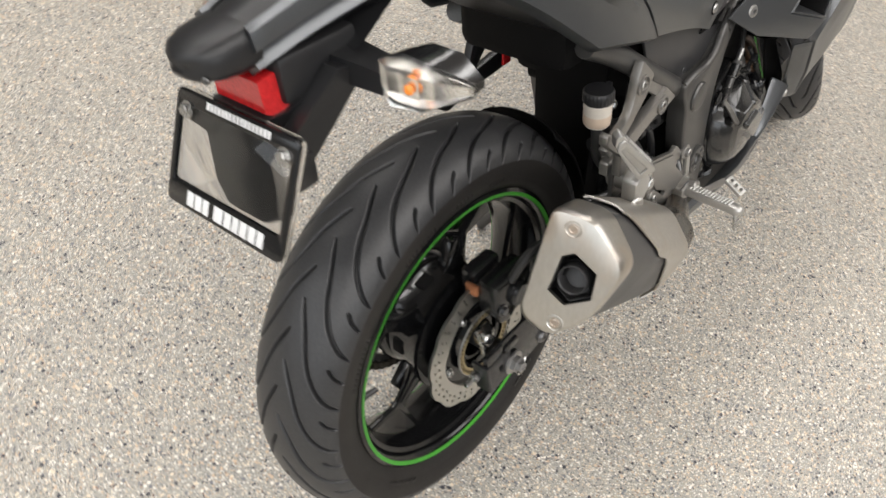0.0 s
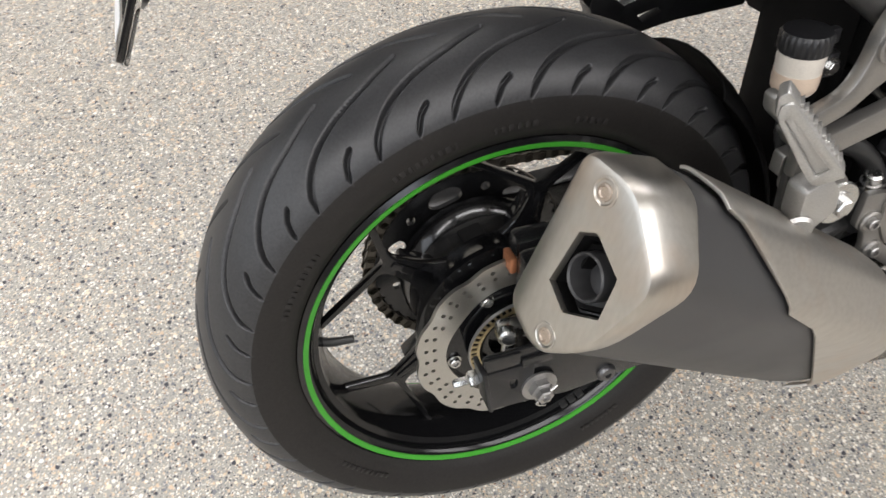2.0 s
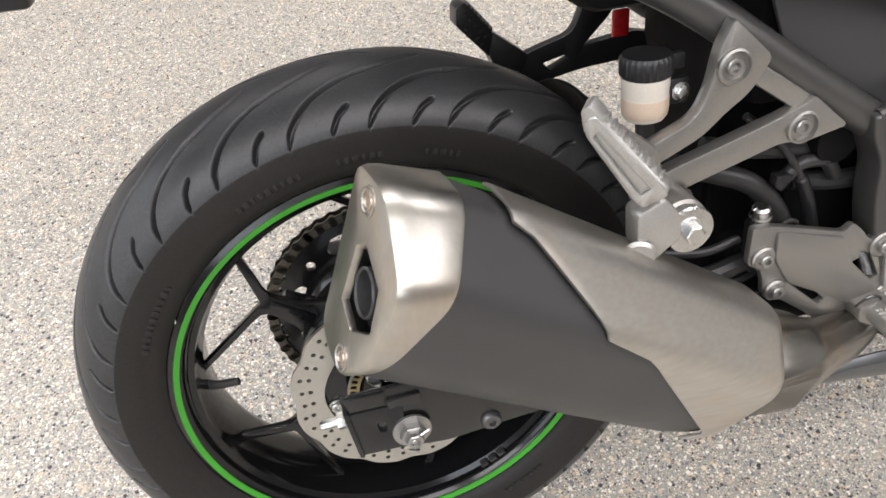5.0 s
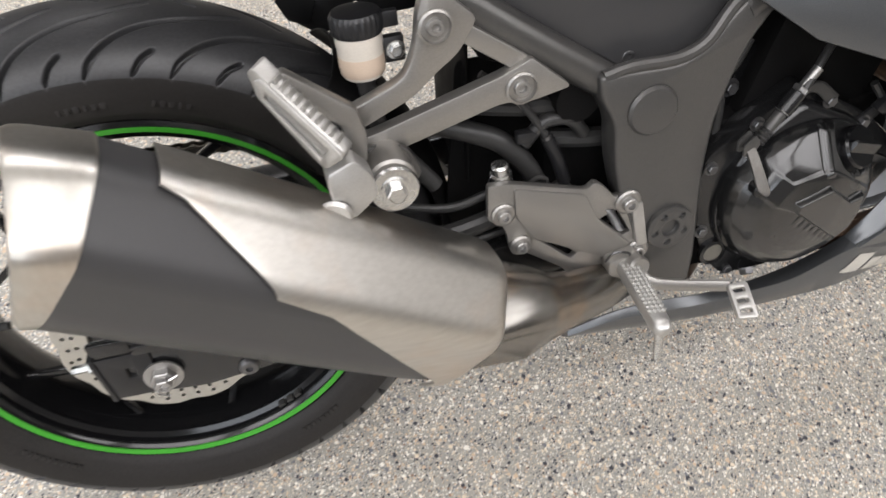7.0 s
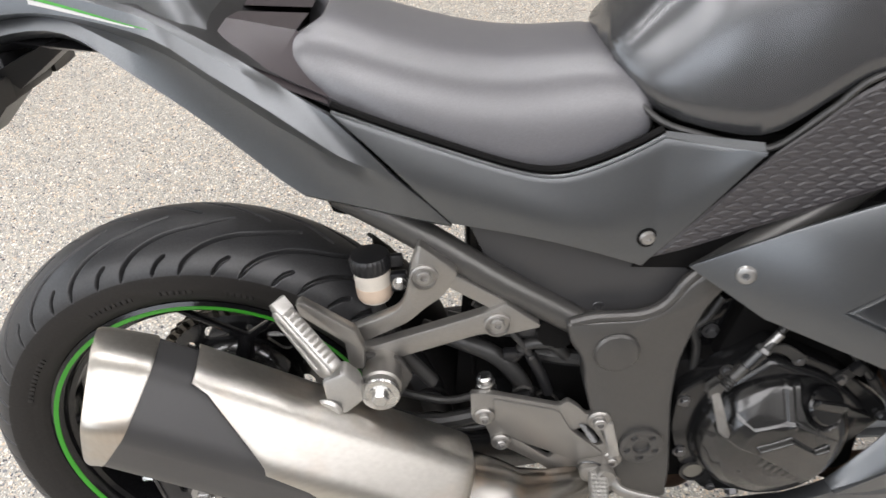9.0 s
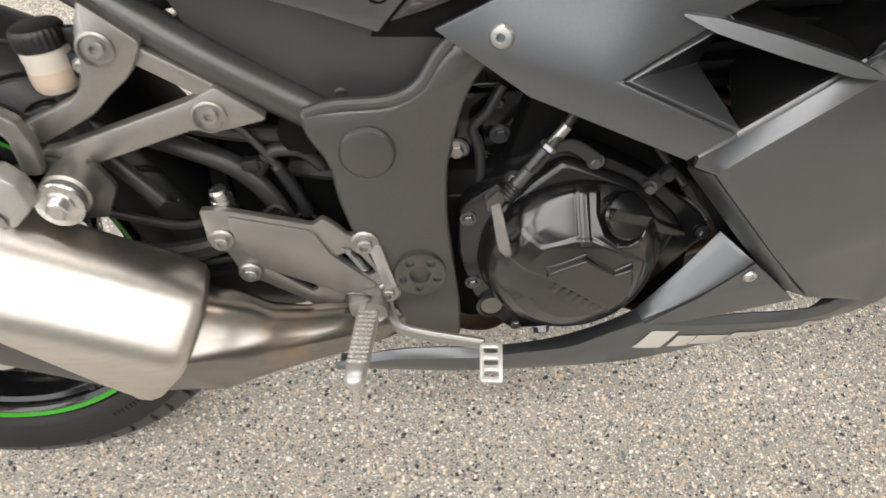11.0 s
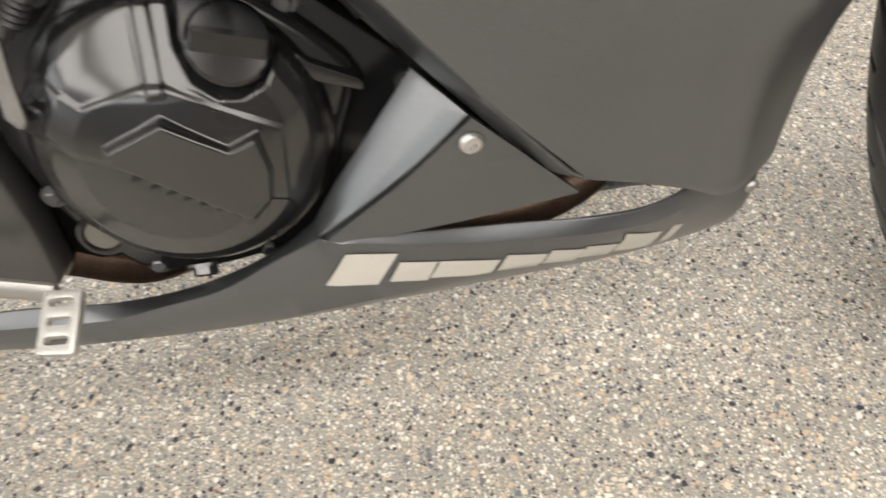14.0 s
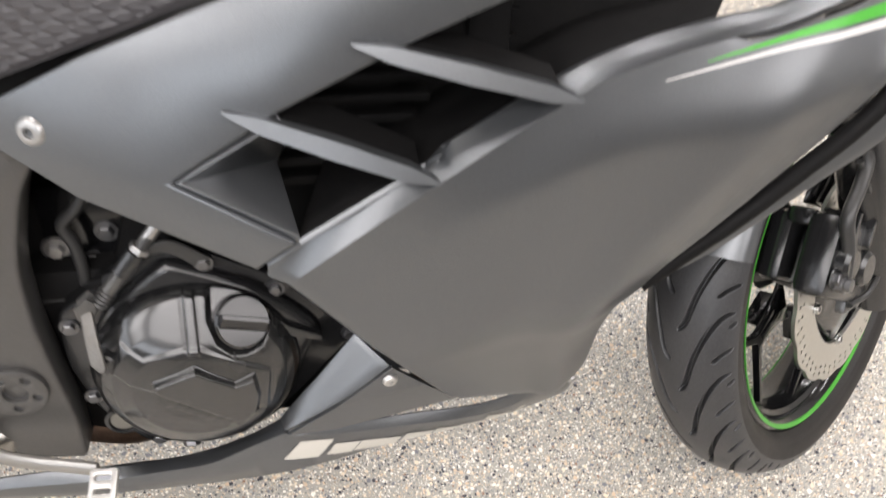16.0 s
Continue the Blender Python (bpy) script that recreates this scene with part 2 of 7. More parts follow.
BRASS = coated("brass_ring", (0.52, 0.42, 0.24), (0.62, 0.52, 0.32), 0.35, 0.9, spread=0.1, bump=0.05)
COPPER = coated("copper_pad_shim", (0.50, 0.20, 0.10), (0.62, 0.27, 0.14), 0.4, 0.7, bump=0.05)
RUSTY = coated("heat_browned_header_steel", (0.10, 0.055, 0.035), (0.22, 0.15, 0.11), 0.42, 0.8, spread=0.2, big=24, fine=400, bump=0.1)
CHAIN = coated("oily_chain_steel", (0.10, 0.09, 0.075), (0.20, 0.18, 0.15), 0.4, 0.8, spread=0.25, big=60, bump=0.15)


# ---- mesh helpers ----
from mathutils.bvhtree import BVHTree


def part(name, bm, material, parent=None, label="", sharp=32, m=None):
    """Links a bmesh as one mesh object under a thing or a part."""
    bmesh.ops.recalc_face_normals(bm, faces=bm.faces)
    me = bpy.data.meshes.new(name)
    bm.to_mesh(me)
    bm.free()
    for p in me.polygons:
        p.use_smooth = True
    me.set_sharp_from_angle(angle=radians(sharp))
    me.materials.append(material)
    ob = new(name, me)
    ob.parent = parent
    if m is not None:
        ob.matrix_basis = m
    return tagged(ob, label)


def share(name, ob, parent, m, label=""):
    """One more object on the mesh of ob."""
    o = new(name, ob.data)
    o.parent = parent
    o.matrix_basis = m
    return tagged(o, label)


def join(*bms):
    out = bmesh.new()
    for b in bms:
        me = bpy.data.meshes.new("tmp")
        b.to_mesh(me)
        b.free()
        out.from_mesh(me)
        bpy.data.meshes.remove(me)
    return out


def moved(bm, m):
    bmesh.ops.transform(bm, matrix=m, verts=bm.verts)
    return bm


def flipped(bm):
    """The mirror image on the other side of the bike."""
    bmesh.ops.transform(bm, matrix=Matrix.Diagonal((1, -1, 1, 1)), verts=bm.verts)
    bmesh.ops.reverse_faces(bm, faces=bm.faces)
    return bm


def soften(bm, width, angle=25, segments=2):
    edges = [e for e in bm.edges if len(e.link_faces) == 2 and e.calc_face_angle(0) > radians(angle)]
    if width and edges:
        bmesh.ops.bevel(bm, geom=edges, offset=width, segments=segments, profile=0.5, affect="EDGES", clamp_overlap=True)
    return bm


def fillet(pts, r, n=4):
    """A closed outline with its corners rounded; r is one radius or one for each corner."""
    out, k = [], len(pts)
    for i, p in enumerate(pts):
        p, a, b = Vector(p), Vector(pts[i - 1]), Vector(pts[(i + 1) % k])
        rad = r[i] if isinstance(r, (list, tuple)) else r
        da, db = (a - p), (b - p)
        cut = min(rad, da.length * 0.45, db.length * 0.45)
        p0, p1 = p + da.normalized() * cut, p + db.normalized() * cut
        for j in range(n + 1):
            t = j / n
            out.append(tuple((1 - t) ** 2 * p0 + 2 * t * (1 - t) * p + t * t * p1))
    return out


def circle2(cx, cz, r, n=20, squash=1.0):
    return [(cx + r * math.cos(2 * math.pi * i / n), cz + squash * r * math.sin(2 * math.pi * i / n)) for i in range(n)]


def plate(outline, y0, y1, bevel=0.0015, holes=()):
    """A flat piece with an outline in x and z, with holes, from y0 to y1."""
    bm = bmesh.new()
    edges = []
    for loop in (outline, *holes):
        vs = [bm.verts.new((x, y0, z)) for x, z in loop]
        edges += [bm.edges.new((vs[i], vs[(i + 1) % len(vs)])) for i in range(len(vs))]
    bmesh.ops.triangle_fill(bm, use_beauty=True, use_dissolve=False, edges=edges)
    faces = list(bm.faces)
    made = bmesh.ops.extrude_face_region(bm, geom=faces)
    vs = [g for g in made["geom"] if isinstance(g, bmesh.types.BMVert)]
    bmesh.ops.translate(bm, verts=vs, vec=(0, y1 - y0, 0))
    bmesh.ops.recalc_face_normals(bm, faces=bm.faces)
    bmesh.ops.dissolve_limit(bm, angle_limit=radians(1), verts=bm.verts, edges=bm.edges)
    return soften(bm, bevel, 40)


def lathe(profile, n=48, closed=False, axis="Y"):
    """A turned body: profile of (radius, along), round the y axis (or x, or z)."""
    bm = bmesh.new()
    rings = []
    for r, a in profile:
        ring = []
        for i in range(n if r > 1e-6 else 1):
            c, s = r * math.cos(2 * math.pi * i / n), r * math.sin(2 * math.pi * i / n)
            ring.append(bm.verts.new({"Y": (c, a, s), "X": (a, c, s), "Z": (c, s, a)}[axis]))
        rings.append(ring)
    pairs = list(zip(rings, rings[1:])) + ([(rings[-1], rings[0])] if closed else [])
    for a, b in pairs:
        for i in range(n):
            j = (i + 1) % n
            q = [a[i % len(a)], a[j % len(a)], b[j % len(b)], b[i % len(b)]]
            q = [v for k, v in enumerate(q) if v not in q[:k]]
            if len(q) > 2:
                bm.faces.new(q)
    return bm


def loft(rings, caps=True, closed=True):
    """A skin over rings of equal length."""
    bm = bmesh.new()
    vs = [[bm.verts.new(p) for p in ring] for ring in rings]
    n = len(rings[0])
    for a, b in zip(vs, vs[1:]):
        for i in range(n if closed else n - 1):
            j = (i + 1) % n
            bm.faces.new((a[i], a[j], b[j], b[i]))
    if caps:
        bm.faces.new(vs[0])
        bm.faces.new(vs[-1][::-1])
    return bm


def spline(pts, steps=6):
    """A smooth run through the points."""
    p = [Vector(q) for q in pts]
    p = [2 * p[0] - p[1]] + p + [2 * p[-1] - p[-2]]
    out = []
    for i in range(1, len(p) - 2):
        a, b, c, d = p[i - 1 : i + 3]
        for k in range(steps):
            t = k / steps
            out.append(0.5 * (2 * b + (c - a) * t + (2 * a - 5 * b + 4 * c - d) * t**2 + (3 * b - a - 3 * c + d) * t**3))
    return out + [p[-2]]


def tube(pts, r, n=10, steps=6, smooth=True, flat=1.0):
    """A round bar along a run of points; r is one radius or one for each end."""
    path = spline(pts, steps) if smooth else [Vector(p) for p in pts]
    r0, r1 = r if isinstance(r, (list, tuple)) else (r, r)
    rings, up = [], None
    for i, p in enumerate(path):
        t = (path[min(i + 1, len(path) - 1)] - path[max(i - 1, 0)]).normalized()
        if up is None:
            up = t.orthogonal().normalized()
        up = (up - t * up.dot(t)).normalized()
        side = t.cross(up)
        rad = r0 + (r1 - r0) * i / max(1, len(path) - 1)
        rings.append([p + rad * (math.cos(2 * math.pi * k / n) * up + flat * math.sin(2 * math.pi * k / n) * side) for k in range(n)])
    return loft(rings)


def along(p, d):
    """A pose at p whose z axis looks along d."""
    return Matrix.Translation(p) @ Vector(d).to_track_quat("Z", "Y").to_matrix().to_4x4()


def resampled(pts, n):
    """n + 1 points at even steps along a run of points."""
    p = [Vector(q) for q in pts]
    d = [0.0]
    for a, b in zip(p, p[1:]):
        d.append(d[-1] + (b - a).length)
    out = []
    for i in range(n + 1):
        s = d[-1] * i / n
        k = max(0, min(len(p) - 2, sum(x <= s for x in d) - 1))
        t = (s - d[k]) / max(1e-9, d[k + 1] - d[k])
        out.append(p[k].lerp(p[k + 1], min(1, t)))
    return out


def patch(low, high, start, end, nu=16, nv=10, bulge=0.0, smooth=True):
    """A curved sheet between four edges: low and high run the same way, start and end join them."""
    f = (lambda q: spline(q, 5)) if smooth else (lambda q: q)
    lo, hi, st, en = resampled(f(low), nu), resampled(f(high), nu), resampled(f(start), nv), resampled(f(end), nv)
    grid = []
    for j in range(nv + 1):
        v = j / nv
        row = []
        for i in range(nu + 1):
            u = i / nu
            p = (1 - v) * lo[i] + v * hi[i] + (1 - u) * st[j] + u * en[j]
            p -= (1 - u) * (1 - v) * lo[0] + u * (1 - v) * lo[-1] + (1 - u) * v * hi[0] + u * v * hi[-1]
            p.y += bulge * math.sin(math.pi * u) * math.sin(math.pi * v)
            row.append(p)
        grid.append(row)
    return loft(grid, False, False)


def skin(verts, faces):
    bm = bmesh.new()
    vs = [bm.verts.new(v) for v in verts]
    for f in faces:
        bm.faces.new([vs[i] for i in f])
    return bm


def thick(bm, t, bevel=0.0015, crease=0.0, inward=1):
    """Gives a sheet its thickness, towards the middle of the bike, and rounds its edges and creases."""
    bmesh.ops.recalc_face_normals(bm, faces=bm.faces)
    if sum(f.normal.y * f.calc_area() for f in bm.faces) > 0:
        bmesh.ops.reverse_faces(bm, faces=bm.faces)
    if crease:
        soften(bm, crease, 6, 3)
    bmesh.ops.solidify(bm, geom=bm.faces, thickness=-t * inward)
    return soften(bm, bevel, 76)


def box_bm(x0, x1, y0, y1, z0, z1, bevel=0.003):
    bm = bmesh.new()
    bmesh.ops.create_cube(bm, size=1)
    bmesh.ops.transform(bm, matrix=Matrix.Translation(((x0 + x1) / 2, (y0 + y1) / 2, (z0 + z1) / 2)) @ Matrix.Diagonal((abs(x1 - x0), abs(y1 - y0), abs(z1 - z0), 1)), verts=bm.verts)
    return soften(bm, bevel, 30)


BOLTS = {}


def bolt(p, r, parent, d=(0, -1, 0), material=None, style="socket", name="bolt", label=""):
    """A screw head at p that looks along d: socket, hex or button."""
    material = material or ALLOY
    key = (round(r, 4), style, material.name)
    if key not in BOLTS:
        if style == "hex":
            bm = join(lathe([(r * 1.45, 0), (r * 1.45, r * 0.25), (0, r * 0.25)], 20, axis="Z"), lathe([(r, r * 0.2), (r, r * 0.9), (r * 0.82, r * 1.05), (0, r * 1.05)], 6, axis="Z"))
        elif style == "button":
            bm = lathe([(r * 1.25, 0), (r * 1.2, r * 0.22), (r * 0.95, r * 0.5), (r * 0.5, r * 0.62), (r * 0.42, r * 0.60), (r * 0.40, r * 0.2), (0, r * 0.2)], 20, axis="Z")
        else:
            bm = lathe([(r * 1.3, 0), (r * 1.3, r * 0.15), (r, r * 0.2), (r, r * 0.85), (r * 0.88, r), (r * 0.52, r), (r * 0.50, r * 0.3), (0, r * 0.25)], 18, axis="Z")
        BOLTS[key] = part(name, bm, material, parent, label, 30, along(p, d))
        return BOLTS[key]
    return share(name, BOLTS[key], parent, along(p, d), label)


# ---- the room ----
def slab(name, x0, x1, y0, y1, z0, z1, material, label, category):
    return tagged(part(name, box_bm(x0, x1, y0, y1, z0, z1, 0), material), label, category, kind="structure")


slab("floor", -5, 6, -5, 6, -0.1, 0, FLOOR, "grey-green epoxy floor with broadcast stone chips", "floor")
slab("wall_north", -5, 6, 6, 6.15, 0, 3.4, WALL, "plain grey painted wall", "wall")
tagged(part("wall_south", join(box_bm(-5, 6, -5.15, -5, 0, 1.90, 0), box_bm(-5, 6, -5.15, -5, 3.15, 3.4, 0), box_bm(-5, -4.2, -5.15, -5, 1.90, 3.15, 0), box_bm(-0.4, 6, -5.15, -5, 1.90, 3.15, 0)), WALL), "unseen grey painted wall with an added window opening", "wall", kind="structure")
tagged(part("wall_west", join(box_bm(-5.15, -5, -5.15, 6.15, 0, 1.20, 0), box_bm(-5.15, -5, -5.15, 6.15, 3.2, 3.4, 0), box_bm(-5.15, -5, -5.15, -4.2, 1.20, 3.2, 0), box_bm(-5.15, -5, 4.2, 6.15, 1.20, 3.2, 0)), PALE_WALL), "unseen pale painted wall with an added wide window opening", "wall", kind="structure")
slab("wall_east", 6, 6.15, -5.15, 6.15, 0, 3.4, PALE_WALL, "plain pale painted wall", "wall")
slab("ceiling", -5.15, 6.15, -5.15, 6.15, 3.4, 3.5, CEILING, "plain white ceiling", "ceiling")

# ---- the motorcycle ----
bike = new("motorcycle")
bike.matrix_world = BIKE
tagged(bike, "dark grey sports motorcycle with green rim stripes, leaning on its stand", "motorcycle")

piv = FRONT_AXLE - 0.05 * Vector((math.cos(RAKE), 0, math.sin(RAKE)))
STEERED = Matrix.Translation(piv) @ Matrix.Rotation(STEER, 4, Vector((-math.sin(RAKE), 0, math.cos(RAKE)))) @ Matrix.Translation(-piv)


# -- wheels --
def tyre(name, parent, R, half, drop, bead, bead_half, pitches, way, grooves, phase=0.0, centre=0.0):
    """A tyre with cut grooves: R crown radius, half its half width, way the turning sense of the cuts."""
    per, nt, ns = 88, 164, 10
    na = per * pitches
    a = np.linspace(-82, 82, nt) * math.pi / 180
    y, r = half * np.sin(a) / math.sin(a[-1]), R - drop * (1 - np.cos(a))
    t = np.linspace(0, 1, ns + 1)[1:]
    sy = y[-1] + (bead_half - y[-1]) * t + 0.004 * np.sin(math.pi * t)
    sr = r[-1] + (bead - r[-1]) * t
    step = np.hypot(np.diff(y), np.diff(r))
    arc = np.r_[0, np.cumsum(step)]
    arc -= arc[-1] / 2
    yy, rr = np.r_[-sy[::-1], y, sy], np.r_[sr[::-1], r, sr]
    ww = np.r_[np.full(ns, 9.0), arc, np.full(ns, 9.0)]
    ny, nr = np.gradient(rr), -np.gradient(yy)
    ln = np.hypot(ny, nr)
    ny, nr = ny / ln, nr / ln
    th = np.arange(na) * 2 * math.pi / na
    pitch = 2 * math.pi * R / pitches
    U, W = np.meshgrid(np.mod(-way * th[:per] * R - phase, pitch), ww, indexing="ij")
    depth = np.zeros_like(U)
    for side in (-1, 1):
        for pts, width in grooves:
            run = np.array([tuple(q) for q in spline([(u + (0.5 * pitch if side > 0 else 0), centre + side * w, 0) for u, w in pts], 5)])[:, :2]
            for k in range(-3, 4):
                best = np.full(U.shape, 9.0)
                for i, ((u0, w0), (u1, w1)) in enumerate(zip(run, run[1:])):
                    du, dw = u1 - u0, w1 - w0
                    f = np.clip(((U - u0 - k * pitch) * du + (W - w0) * dw) / (du * du + dw * dw), 0, 1)
                    s = (i + f) / (len(run) - 1)
                    wide = 0.5 * width * np.minimum(1, 0.22 + 7 * np.minimum(s, 1.04 - s))
                    best = np.minimum(best, np.hypot(U - u0 - k * pitch - f * du, W - w0 - f * dw) - wide)
                depth = np.maximum(depth, 0.0085 * np.clip(0.5 - best / 0.0014, 0, 1))
    depth = np.tile(depth, (pitches, 1))
    # moulded ring and rib on the sidewall
    rib = np.where((rr > bead + 0.006) & (rr < bead + 0.010), 0.0012, 0) * (ww > 1)
    Y = yy[None] + (depth - rib[None]) * ny[None]
    Q = rr[None] + (depth - rib[None]) * nr[None]
    co = np.stack([Q * np.cos(th)[:, None], Y, Q * np.sin(th)[:, None]], -1).reshape(-1, 3)
    m = len(yy)
    i, j = np.meshgrid(np.arange(na), np.arange(m - 1), indexing="ij")
    k = (i + 1) % na
    faces = np.stack([i * m + j, k * m + j, k * m + j + 1, i * m + j + 1], -1).reshape(-1, 4)
    me = bpy.data.meshes.new(name)
    me.from_pydata(co.tolist(), [], faces.tolist())
    me.materials.append(RUBBER)
    me.materials.append(SIDEWALL)
    wall = np.tile((np.arange(m - 1) < ns) | (np.arange(m - 1) >= m - 1 - ns), na).astype(np.int32)
    me.polygons.foreach_set("material_index", wall)
    me.polygons.foreach_set("use_smooth", np.ones(len(faces), dtype=bool))
    me.update()
    ob = new(name, me)
    ob.parent = parent
    return tagged(ob, "black road tyre with curved sipes")


def disc_outline(R, petals, wave, n=240):
    out = []
    for i in range(n):
        a = 2 * math.pi * i / n
        rad = R - wave * (0.5 + 0.5 * math.cos(petals * a)) ** 2
        out.append((rad * math.cos(a), rad * math.sin(a)))
    return out


def wheel(name, parent, m, half, bead, turn, disc_r, disc_in, disc_y, hub, label):
    """A cast wheel: rim barrel, stripe, hub, five forked spokes, disc."""
    h = half
    prof = [(bead - 0.001, -h), (bead - 0.006, -h - 0.002), (bead - 0.013, -h + 0.0005), (bead - 0.017, -h + 0.007), (bead - 0.0185, -h + 0.012), (bead - 0.0245, -h + 0.0155), (bead - 0.0265, -h + 0.024), (bead - 0.032, -h + 0.034),
            (bead - 0.032, h - 0.034), (bead - 0.027, h - 0.02), (bead - 0.020, h - 0.008), (bead - 0.013, h - 0.0005), (bead - 0.006, h + 0.002), (bead - 0.001, h),
            (bead - 0.002, h - 0.008), (bead - 0.018, h - 0.026), (bead - 0.022, 0), (bead - 0.018, -h + 0.026), (bead - 0.002, -h + 0.008)]
    rim = part(name, lathe(prof, 120, True), GLOSS_BLACK, parent, label, 40, m)
    s = bead - 0.0089
    part("rim_stripe", lathe([(s + 0.0027, -h - 0.0032), (s - 0.0027, -h - 0.0012), (s - 0.0027, -h + 0.0015), (s + 0.0027, -h + 0.0005)], 160, True), GREEN, rim, "thin bright green stripe round the rim lip")
    part("rim_stripe", lathe([(s + 0.0030, h + 0.0030), (s - 0.0030, h + 0.0012), (s - 0.0030, h - 0.0015), (s + 0.0030, h - 0.0005)], 160, True), GREEN, rim, "thin bright green stripe round the rim lip")
    part("hub", lathe(hub, 64, True), GLOSS_BLACK, rim)
    e = bead - 0.030
    def rim_point(deg, r=e):
        return (r * math.cos(radians(deg)), r * math.sin(radians(deg)))

    arm = [(0.074, -0.030), (0.104, -0.0125), (0.1455, -0.0055), rim_point(-11.2), rim_point(-8.9), (0.1475, 0.004), rim_point(29.8), rim_point(31.9), (0.142, 0.0105), (0.104, 0.014), (0.074, 0.030)]
    first = None
    for k in range(5):
        rot = Matrix.Rotation(-radians(turn + 72 * k), 4, "Y")
        if first is None:
            bm = join(plate(fillet(arm, [0.001, 0.012, 0.010, 0.001, 0.001, 0.006, 0.001, 0.001, 0.012, 0.012, 0.001], 3), -0.021, -0.012, 0.002),
                      plate([(0.074, -0.010), (0.124, -0.004), (0.124, 0.004), (0.074, 0.010)], -0.012, 0.012, 0.003),
                      plate([(0.092, -0.0052), (0.140, -0.0035), (0.140, 0.0035), (0.092, 0.0052)], -0.0235, -0.0205, 0.001))
            first = part("spoke", bm, GLOSS_BLACK, rim, "", 32, rot)
        else:
            share("spoke", first, rim, rot)
    holes = []
    petals = round(disc_r * 2 * math.pi / 0.056)
    pairs = round(math.pi * (disc_r + disc_in) / 0.0152)
    for k in range(pairs):
        a = 2 * math.pi * k / pairs
        drift = 0.0022 * math.sin(a * petals)
        for r in (disc_r - 0.0185, disc_r - 0.0100):
            holes.append(circle2((r + drift) * math.cos(a + r), (r + drift) * math.sin(a + r), 0.0024, 8))
    inner = [((disc_in - 0.0035 * (0.5 + 0.5 * math.cos(5 * a))) * math.cos(a), (disc_in - 0.0035 * (0.5 + 0.5 * math.cos(5 * a))) * math.sin(a)) for a in [2 * math.pi * i / 90 for i in range(90)]]
    disc = part("brake_disc", plate(disc_outline(disc_r, petals, 0.0035), disc_y, disc_y + 0.0045, 0.0, holes + [inner]), DISC_STEEL, rim, "drilled wavy-edged steel brake disc")
    carrier = [(disc_in + 0.004 if i % 2 else disc_in - 0.016) for i in range(10)]
    star = [(carrier[i] * math.cos(math.pi * i / 5 + 0.2), carrier[i] * math.sin(math.pi * i / 5 + 0.2)) for i in range(10)]
    if disc_r < 0.12:
        star = circle2(0, 0, disc_in + 0.003, 60)
    part("disc_carrier", plate(fillet(star, 0.012, 4) if disc_r > 0.12 else star, disc_y + 0.0048, disc_y + 0.016, 0.002, [circle2(0, 0, 0.03, 24)]), GLOSS_BLACK, rim)
    for i in range(1, 10, 2):
        a = math.pi * i / 5 + 0.2
        bolt(((disc_in - (0.003 if disc_r > 0.12 else 0.0085)) * math.cos(a), disc_y + (0.0005 if disc_r > 0.12 else 0.0040), (disc_in - (0.003 if disc_r > 0.12 else 0.0085)) * math.sin(a)), 0.0058, disc, material=ZINC)
    return rim


REAR_CUTS = [([(0.0, 0.0807), (0.0096, 0.0647), (0.031, 0.0466), (0.0605, 0.032), (0.0968, 0.0195), (0.1334, 0.0026)], 0.0046), ([(0.0425, 0.0809), (0.0512, 0.067), (0.0619, 0.0585)], 0.0036)]
FRONT_CUTS = [([(0.0, 0.062), (0.006, 0.050), (0.026, 0.036), (0.060, 0.022), (0.096, 0.012), (0.106, 0.005)], 0.0042), ([(0.045, 0.064), (0.054, 0.050), (0.062, 0.042)], 0.0032), ([(0.012, 0.066), (0.018, 0.058)], 0.0038)]

REAR_HUB = [(0.014, -0.064), (0.034, -0.064), (0.040, -0.056), (0.090, -0.050), (0.0965, -0.046), (0.0975, -0.040), (0.094, -0.032), (0.087, -0.012), (0.085, 0.006), (0.086, 0.018), (0.066, 0.026), (0.014, 0.026)]
FRONT_HUB = [(0.014, -0.050), (0.030, -0.050), (0.036, -0.044), (0.060, -0.040), (0.064, -0.034), (0.056, -0.024), (0.040, -0.010), (0.036, 0.02), (0.050, 0.036), (0.030, 0.046), (0.014, 0.046)]
rear_wheel = wheel("rear_wheel", bike, Matrix.Identity(4), 0.058, 0.2235, 143, 0.110, 0.078, -0.0815, REAR_HUB, "gloss black cast rear wheel with five forked spokes and green stripe")
tyre("tyre", rear_wheel, 0.3100, 0.0705, 0.050, 0.2235, 0.057, 25, 1, REAR_CUTS, 0.063, -0.0065)
front_m = STEERED @ Matrix.Translation(FRONT_AXLE)
front_wheel = wheel("front_wheel", bike, front_m, 0.041, 0.2235, 60, 0.145, 0.095, -0.066, FRONT_HUB, "gloss black cast front wheel with forked spokes and green stripe")
tyre("tyre", front_wheel, 0.2905, 0.0555, 0.042, 0.2235, 0.041, 23, -1, FRONT_CUTS)

